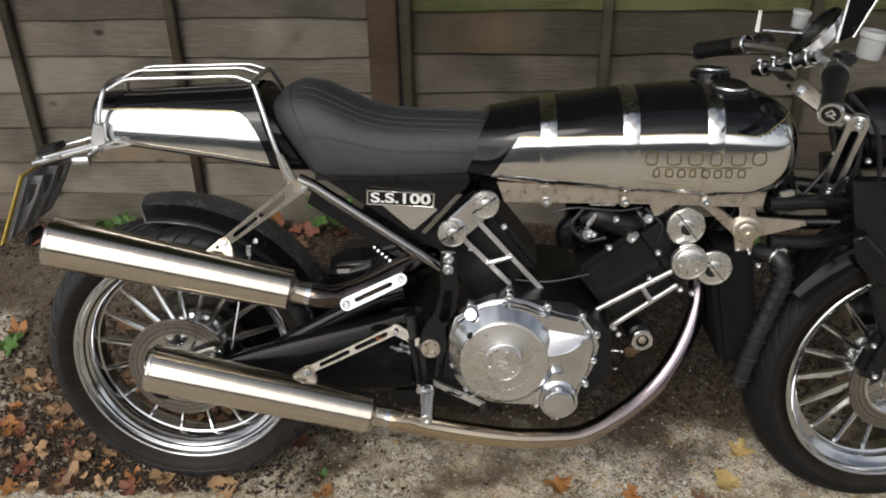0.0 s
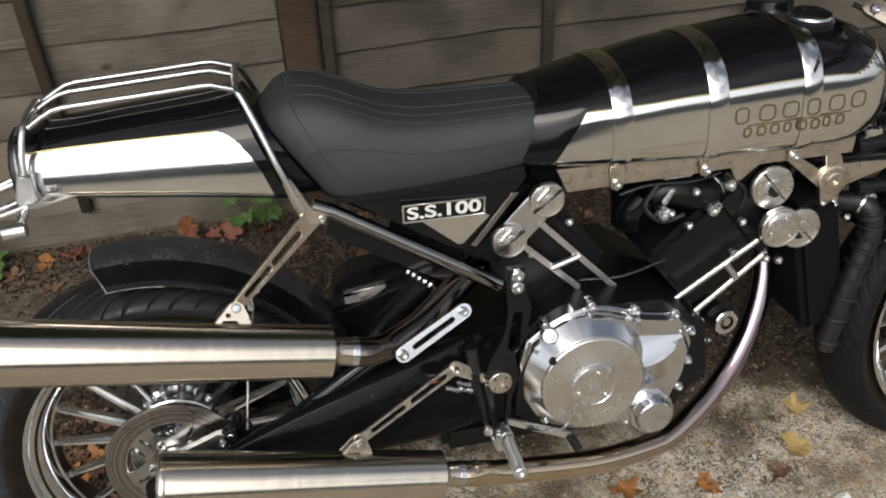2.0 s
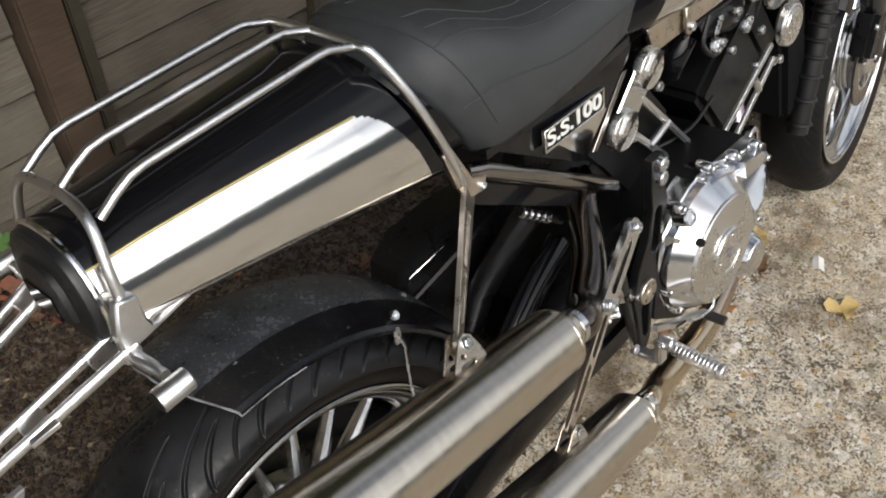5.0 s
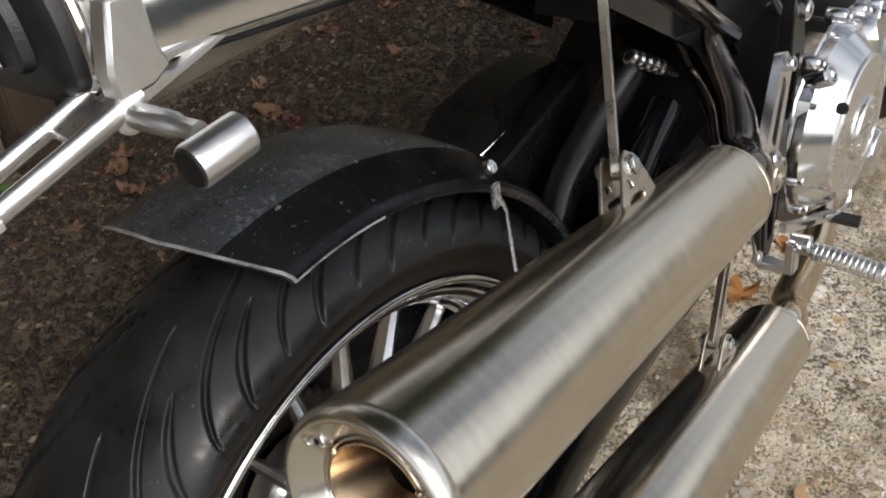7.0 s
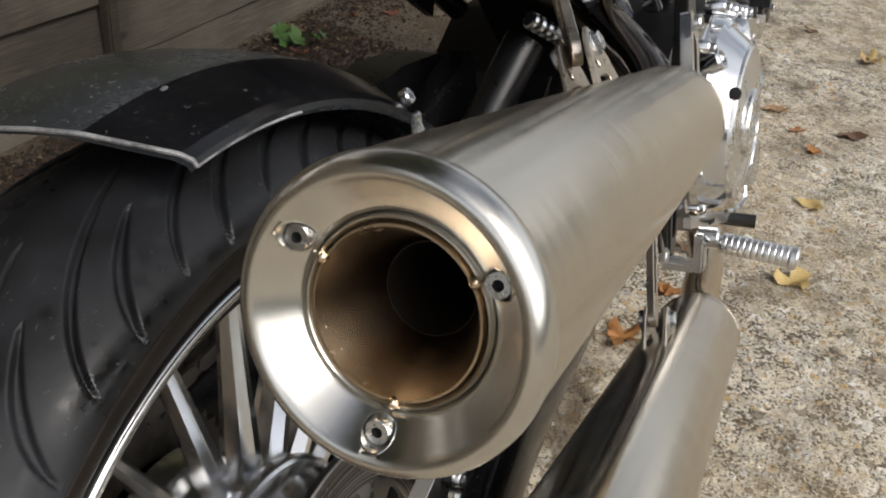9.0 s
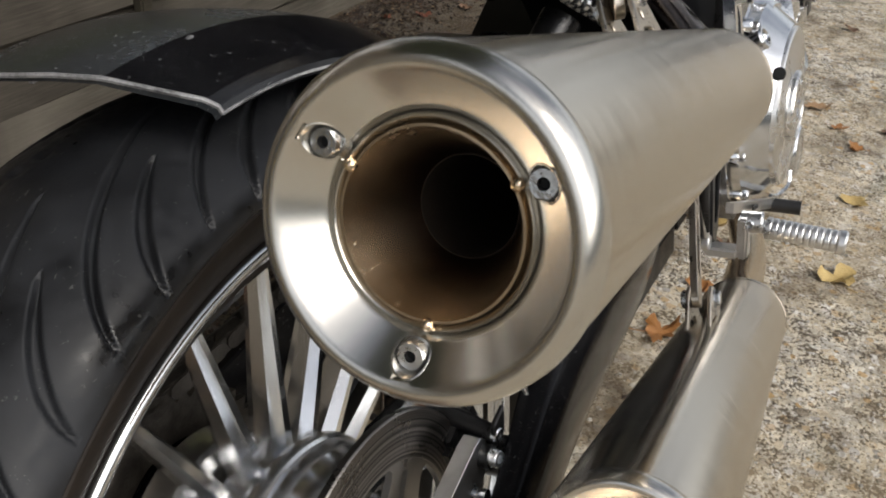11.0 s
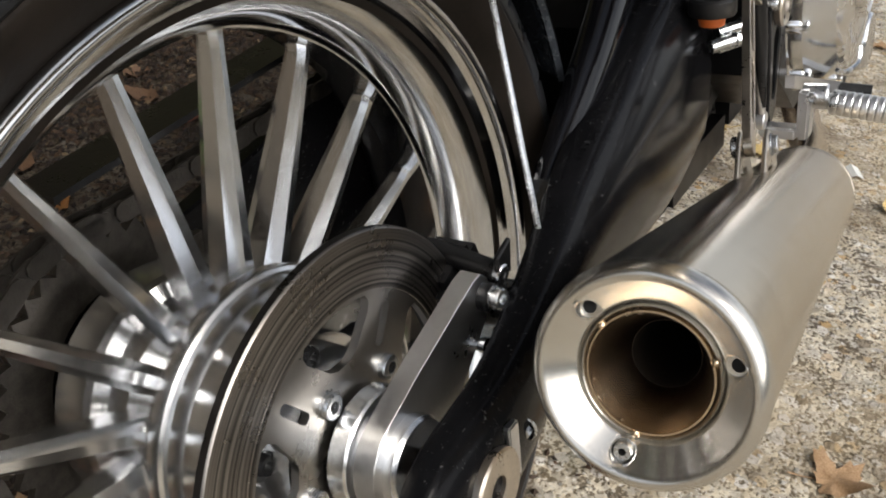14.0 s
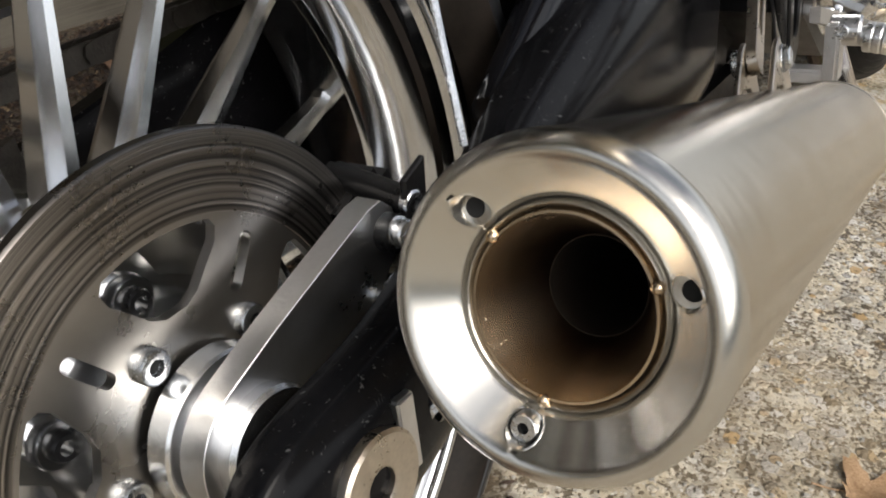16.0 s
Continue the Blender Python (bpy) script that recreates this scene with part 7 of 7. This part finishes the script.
def leaf_mesh(seed, lobes=5, curl=0.18):
    """A lobed leaf of unit width with a raised midrib, curled edges and a stalk."""
    rnd = random.Random(seed)
    bm = bmesh.new()
    n = lobes * 8
    cen = bm.verts.new((0, 0, 0.02))
    rows = [[], [], []]
    for i in range(n):
        a = math.tau * i / n - math.pi / 2
        back = max(0.0, math.cos(a + math.pi / 2))
        w = abs(math.cos((a + math.pi / 2) * lobes / 2.0))
        r = (0.25 + 0.25 * w ** 1.3 + 0.05 * math.sin(a * 17 + seed)) * (1.0 - 0.45 * back ** 6)
        for row, f in zip(rows, (0.33, 0.68, 1.0)):
            x, y = r * f * math.cos(a), r * f * math.sin(a)
            z = curl * 1.2 * (r * f) ** 2 + curl * 0.42 * f * noise.noise(Vector((x * 3.2, y * 3.2, seed * 1.7))) + 0.02 * f * (1 if w > 0.8 else -0.5) + 0.03 * f * rnd.uniform(-1, 1) * (f > 0.9)
            row.append(bm.verts.new((x, y, max(0.0, z + 0.015))))
    for i in range(n):
        j = (i + 1) % n
        bm.faces.new((cen, rows[0][i], rows[0][j]))
        for p, q in zip(rows, rows[1:]):
            bm.faces.new((p[i], q[i], q[j], p[j]))
    tube([(0, -0.12, 0.01), (0.02, -0.40, 0.03), (0.05, -0.62, 0.05 + 0.1 * rnd.random())], [0.008, 0.010, 0.014], 5, bm=bm)
    bmesh.ops.recalc_face_normals(bm, faces=bm.faces)
    for f in bm.faces:
        f.smooth = True
    me = bpy.data.meshes.new("fallen_leaf")
    bm.to_mesh(me)
    bm.free()
    return me


SHAPES = [(leaf_mesh(k, 5, 0.35 + 0.22 * k), leaf_mesh(20 + k, 3, 0.55)) for k in range(4)]
shape_by = {}
for c, m in LEAVES.items():
    shape_by[c] = []
    for pair in SHAPES:
        for me in pair:
            q = me.copy()
            q.materials.append(m)
            shape_by[c].append(q)
WORDS = {"yellow": "curled yellow maple leaf lying on the concrete", "orange": "dry orange leaf lying on the ground", "brown": "shrivelled brown leaf lying on the ground",
         "tan": "dry tan leaf lying on the ground", "red": "dark red leaf among the litter", "green": "small green leaf on the ground"}


def drop_leaf(x, y, size, colour, turn, k, lift=0.0):
    ob = new("fallen_leaf", shape_by[colour][k % 8])
    z = ground_height(x, y)
    ob.matrix_world = pose(x, y, z + 0.002 + lift, random.uniform(-9, 9), random.uniform(-9, 9), turn) @ Matrix.Diagonal((size, size, size * random.uniform(0.5, 1.2), 1))
    tagged(ob, WORDS[colour], "leaf", "fallen leaves")


for i, (x, y, s, c, a) in enumerate([
        (1.287, 0.040, 0.070, "yellow", 20), (1.235, -0.064, 0.085, "yellow", 80), (0.845, -0.080, 0.075, "orange", 200), (0.072, -0.113, 0.090, "tan", 130), (-0.303, -0.097, 0.080, "tan", 40),
        (-0.560, 0.261, 0.070, "tan", 60), (-0.677, 0.454, 0.070, "orange", 0), (-0.521, 0.070, 0.080, "orange", 100), (-0.426, -0.017, 0.080, "tan", 10), (-0.413, 0.126, 0.085, "brown", 250),
        (1.013, -0.114, 0.055, "orange", 110), (0.290, -0.067, 0.032, "green", 30), (-0.219, -0.122, 0.060, "tan", 75), (1.158, -0.300, 0.075, "yellow", 310), (1.165, -0.115, 0.055, "brown", 20),
        (1.467, -0.292, 0.060, "yellow", 60), (1.826, -0.210, 0.050, "orange", 160), (1.731, -0.260, 0.045, "orange", 10), (2.466, -0.331, 0.075, "yellow", 240), (1.008, -0.101, 0.050, "orange", 45),
        (0.512, -0.318, 0.075, "tan", 200), (-0.412, 1.000, 0.070, "orange", 80), (-0.494, 0.960, 0.065, "brown", 30), (1.40, 0.42, 0.07, "yellow", 70), (1.62, 0.30, 0.06, "tan", 170), (0.985, 0.30, 0.06, "brown", 60),
        (0.62, 0.52, 0.06, "brown", 0), (0.43, 0.72, 0.06, "orange", 90)]):
    drop_leaf(x, y, s, c, a, i)
rnd = random.Random(5)
for i in range(228):
    # heaped round the rear wheel and along the fence, thin on the open concrete
    if i < 130:
        x, y = rnd.gauss(-0.20, 0.20), rnd.gauss(0.12, 0.16)
        y = max(y, -0.13)
    elif i < 165:
        x, y = rnd.uniform(-0.9, -0.3), rnd.uniform(-0.1, 0.5)
    elif i < 205:
        x, y = rnd.uniform(-0.9, 2.2), min(1.02, rnd.gauss(0.93, 0.09))
    else:
        x, y = rnd.uniform(0.9, 3.2), rnd.uniform(-1.2, 0.9)
    if abs(y) < 0.06 and abs(x) < 0.10:
        y += 0.16
    drop_leaf(x, y, rnd.uniform(0.030, 0.072), rnd.choice(["brown", "brown", "brown", "orange", "tan", "tan", "red"] if i < 165 or i > 204 else ["brown", "brown", "red"]), rnd.uniform(0, 360), i, rnd.uniform(0, 0.004))
# white scrap of paper
bm = bmesh.new()
loft([[(-0.018, -0.012, 0.001), (0.018, -0.010, 0.004), (0.018, -0.010, 0.0045), (-0.018, -0.012, 0.0015)], [(-0.016, 0.0, 0.006), (0.020, 0.002, 0.009), (0.020, 0.002, 0.0095), (-0.016, 0.0, 0.0065)], [(-0.018, 0.014, 0.001), (0.016, 0.012, 0.002), (0.016, 0.012, 0.0025), (-0.018, 0.014, 0.0015)]], bm=bm)
scrap = part("paper_scrap", bm, WHITE, None)
scrap.matrix_world = pose(1.250, -0.206, ground_height(1.25, -0.206), 0, 0, 25)
tagged(scrap, "small crumpled white paper scrap on the concrete", "paper")

# litter: crumbs of leaf, twig and bark
LITTER = surf("leaf_crumbs", (0.05, 0.030, 0.018), 0.8, 0.0, 0.6, 30.0, 0.2, 200.0, col2=(0.19, 0.105, 0.055))
geo, tone = LITTER.node_tree.nodes.new("ShaderNodeNewGeometry"), LITTER.node_tree.nodes.new("ShaderNodeValToRGB")
while len(tone.color_ramp.elements) < 5:
    tone.color_ramp.elements.new(0.5)
for e, (p, c) in zip(tone.color_ramp.elements, ((0.0, (0.012, 0.008, 0.005)), (0.45, (0.026, 0.015, 0.009)), (0.75, (0.045, 0.025, 0.013)), (0.95, (0.085, 0.048, 0.024)), (1.0, (0.26, 0.19, 0.11)))):
    e.position, e.color = p, (*c, 1)
LITTER.node_tree.links.new(geo.outputs["Random Per Island"], tone.inputs["Fac"])
LITTER.node_tree.links.new(tone.outputs["Color"], LITTER.node_tree.nodes["Principled BSDF"].inputs["Base Color"])
V, Fc = [], []
for i in range(44000):
    u = rnd.random()
    if u < 0.30:
        x, y = rnd.gauss(-0.26, 0.24), abs(rnd.gauss(0.0, 0.36)) - 0.13
        y = min(y, 1.06)
    elif u < 0.50:
        x, y = rnd.uniform(-1.2, 2.8), 1.06 - abs(rnd.gauss(0, 0.11))
    else:
        x, y = rnd.uniform(-0.3, 1.7), 1.02 - 0.86 * rnd.random() ** 1.3
    s, a = rnd.uniform(0.002, 0.010), rnd.uniform(0, 6.28)
    e = s * rnd.uniform(0.25, 0.8)
    z = ground_height(x, y) + 0.0015
    c, d = math.cos(a), math.sin(a)
    n0 = len(V)
    tz = rnd.uniform(0.0, 0.006)
    V += [(x - c * s, y - d * s, z), (x + d * e, y - c * e, z + tz * 0.4), (x + c * s, y + d * s, z + tz), (x - d * e, y + c * e, z + tz * 0.6), (x, y, z + 0.002 + tz)]
    Fc += [(n0, n0 + 1, n0 + 4), (n0 + 1, n0 + 2, n0 + 4), (n0 + 2, n0 + 3, n0 + 4), (n0 + 3, n0, n0 + 4)]
me = bpy.data.meshes.new("leaf_litter")
me.from_pydata(V, [], Fc)
me.materials.append(LITTER)
tagged(new("leaf_litter", me), "brown crumbs of leaf and bark on the soil", "litter", kind="stuff")
STONE = surf("loose_stone", (0.30, 0.27, 0.22), 0.8, 0.0, 0.5, 25.0, 0.2, 200.0, col2=(0.55, 0.52, 0.46))
V, Fc = [], []
for i in range(3500):
    x, y = rnd.uniform(-0.6, 2.4), rnd.uniform(-0.9, 0.5)
    s = rnd.uniform(0.0012, 0.0042)
    z = ground_height(x, y)
    n0, a = len(V), rnd.uniform(0, 6.28)
    for k in range(5):
        r = s * rnd.uniform(0.7, 1.2)
        V.append((x + r * math.cos(a + k * 1.257), y + r * math.sin(a + k * 1.257), z - 0.0005))
    for k in range(5):
        r = s * rnd.uniform(0.45, 0.7)
        V.append((x + r * math.cos(a + k * 1.257 + 0.3), y + r * math.sin(a + k * 1.257 + 0.3), z + s * 0.6))
    Fc += [(n0 + k, n0 + (k + 1) % 5, n0 + 5 + (k + 1) % 5, n0 + 5 + k) for k in range(5)] + [tuple(n0 + 5 + k for k in range(5))]
me = bpy.data.meshes.new("loose_stones")
me.from_pydata(V, [], Fc)
me.materials.append(STONE)
tagged(new("loose_stones", me), "loose grit and small pebbles on the drive", "gravel", kind="stuff")


# ---- seedlings at the foot of the fence ----
STALK = surf("green_stalk", (0.06, 0.08, 0.025), 0.6, 0.0, 0.3, 60.0)


def seedling(x, y, high, n, seed, label, colours=("green",)):
    r = random.Random(seed)
    z = ground_height(x, y)
    e = thing("seedling", pose(x, y, z), label, "plant", "seedlings")
    for k in range(n):
        a = r.uniform(0, 6.28)
        d = r.uniform(0.02, 0.075)
        h = high * r.uniform(0.35, 1.0)
        tip = Vector((d * math.cos(a), d * math.sin(a) * 0.7 - 0.02, h))
        part("stalk", tube([(0, 0, 0), tip * 0.5 + Vector((0, 0, 0.01)), tip], 0.0014, 5), STALK, e)
        lf = new("leaf", shape_by[r.choice(colours)][r.randrange(8)])
        lf.parent = e
        s = r.uniform(0.04, 0.075)
        lf.matrix_basis = Matrix.Translation(tip) @ pose(0, 0, 0, r.uniform(15, 60), r.uniform(-25, 25), r.uniform(-70, 70)) @ Matrix.Diagonal((s, s, s * 0.5, 1))


seedling(0.165, 1.015, 0.115, 9, 1, "bright green maple seedling at the foot of the fence")
seedling(0.02, 1.02, 0.05, 5, 2, "small reddish seedling at the foot of the fence", ("red", "orange"))
seedling(-0.56, 1.00, 0.05, 6, 3, "low green weed beside the fence")
seedling(-0.66, 0.42, 0.030, 3, 4, "low green weed in the leaf litter")
seedling(1.55, 0.98, 0.04, 5, 6, "low green weed beside the fence")

# ---- unseen trees over the fence: leaf fall implies them, crowns block the sky ----
BARK = surf("bark", (0.06, 0.045, 0.03), 0.9, 0.0, 0.4, 12.0, 0.5, 60.0)


def tree(x, y, seed):
    r = random.Random(seed)
    e = thing("tree", pose(x, y, 0), "leafy dark green tree behind the fence, unseen, added to block sky", "tree", "trees behind the fence")
    part("trunk", tube([(0, 0, 0), (0.05, 0.03, 1.5), (-0.05, 0.0, 3.0), (0.1, 0.05, 5.0)], [0.16, 0.13, 0.10, 0.04], 12), BARK, e)
    for k in range(6):
        a = k * 1.05 + r.random()
        part("limb", tube([(0, 0, 1.6 + 0.45 * k), (0.6 * math.cos(a), 0.6 * math.sin(a), 2.2 + 0.45 * k), (1.3 * math.cos(a), 1.3 * math.sin(a), 2.5 + 0.5 * k)], [0.06, 0.04, 0.015], 8), BARK, e)
    V, F = [], []
    clumps = []
    # dense crowns lean over the bike to darken what its metal mirrors
    for _ in range(58):
        h = r.uniform(2.1, 6.4)
        clumps.append((r.gauss(0, 0.9), r.gauss(-0.45 * (h - 2.0) / 2.2, 0.6), h, r.uniform(0.35, 0.8)))
    for cx, cy, cz, cr in clumps:
        for _ in range(170):
            p = Vector((r.gauss(0, 1), r.gauss(0, 1), r.gauss(0, 0.8))).normalized() * cr * r.uniform(0.5, 1.05) + Vector((cx, cy, cz))
            s = r.uniform(0.06, 0.13)
            u = Vector((r.gauss(0, 1), r.gauss(0, 1), r.gauss(0, 1))).normalized() * s
            w = u.cross(Vector((r.gauss(0, 1), r.gauss(0, 1), r.gauss(0, 1)))).normalized() * s * 0.6
            n0 = len(V)
            V += [p - u, p - w, p + u, p + w]
            F.append((n0, n0 + 1, n0 + 2, n0 + 3))
    me = bpy.data.meshes.new("crown")
    me.from_pydata(V, [], F)
    me.materials.append(HEDGE)
    c = new("crown", me)
    c.parent = e


for i, (x, y) in enumerate(((-2.6, 2.4), (-0.6, 2.0), (1.2, 2.2), (3.0, 2.1), (5.0, 2.8))):
    tree(x, y, 10 + i)
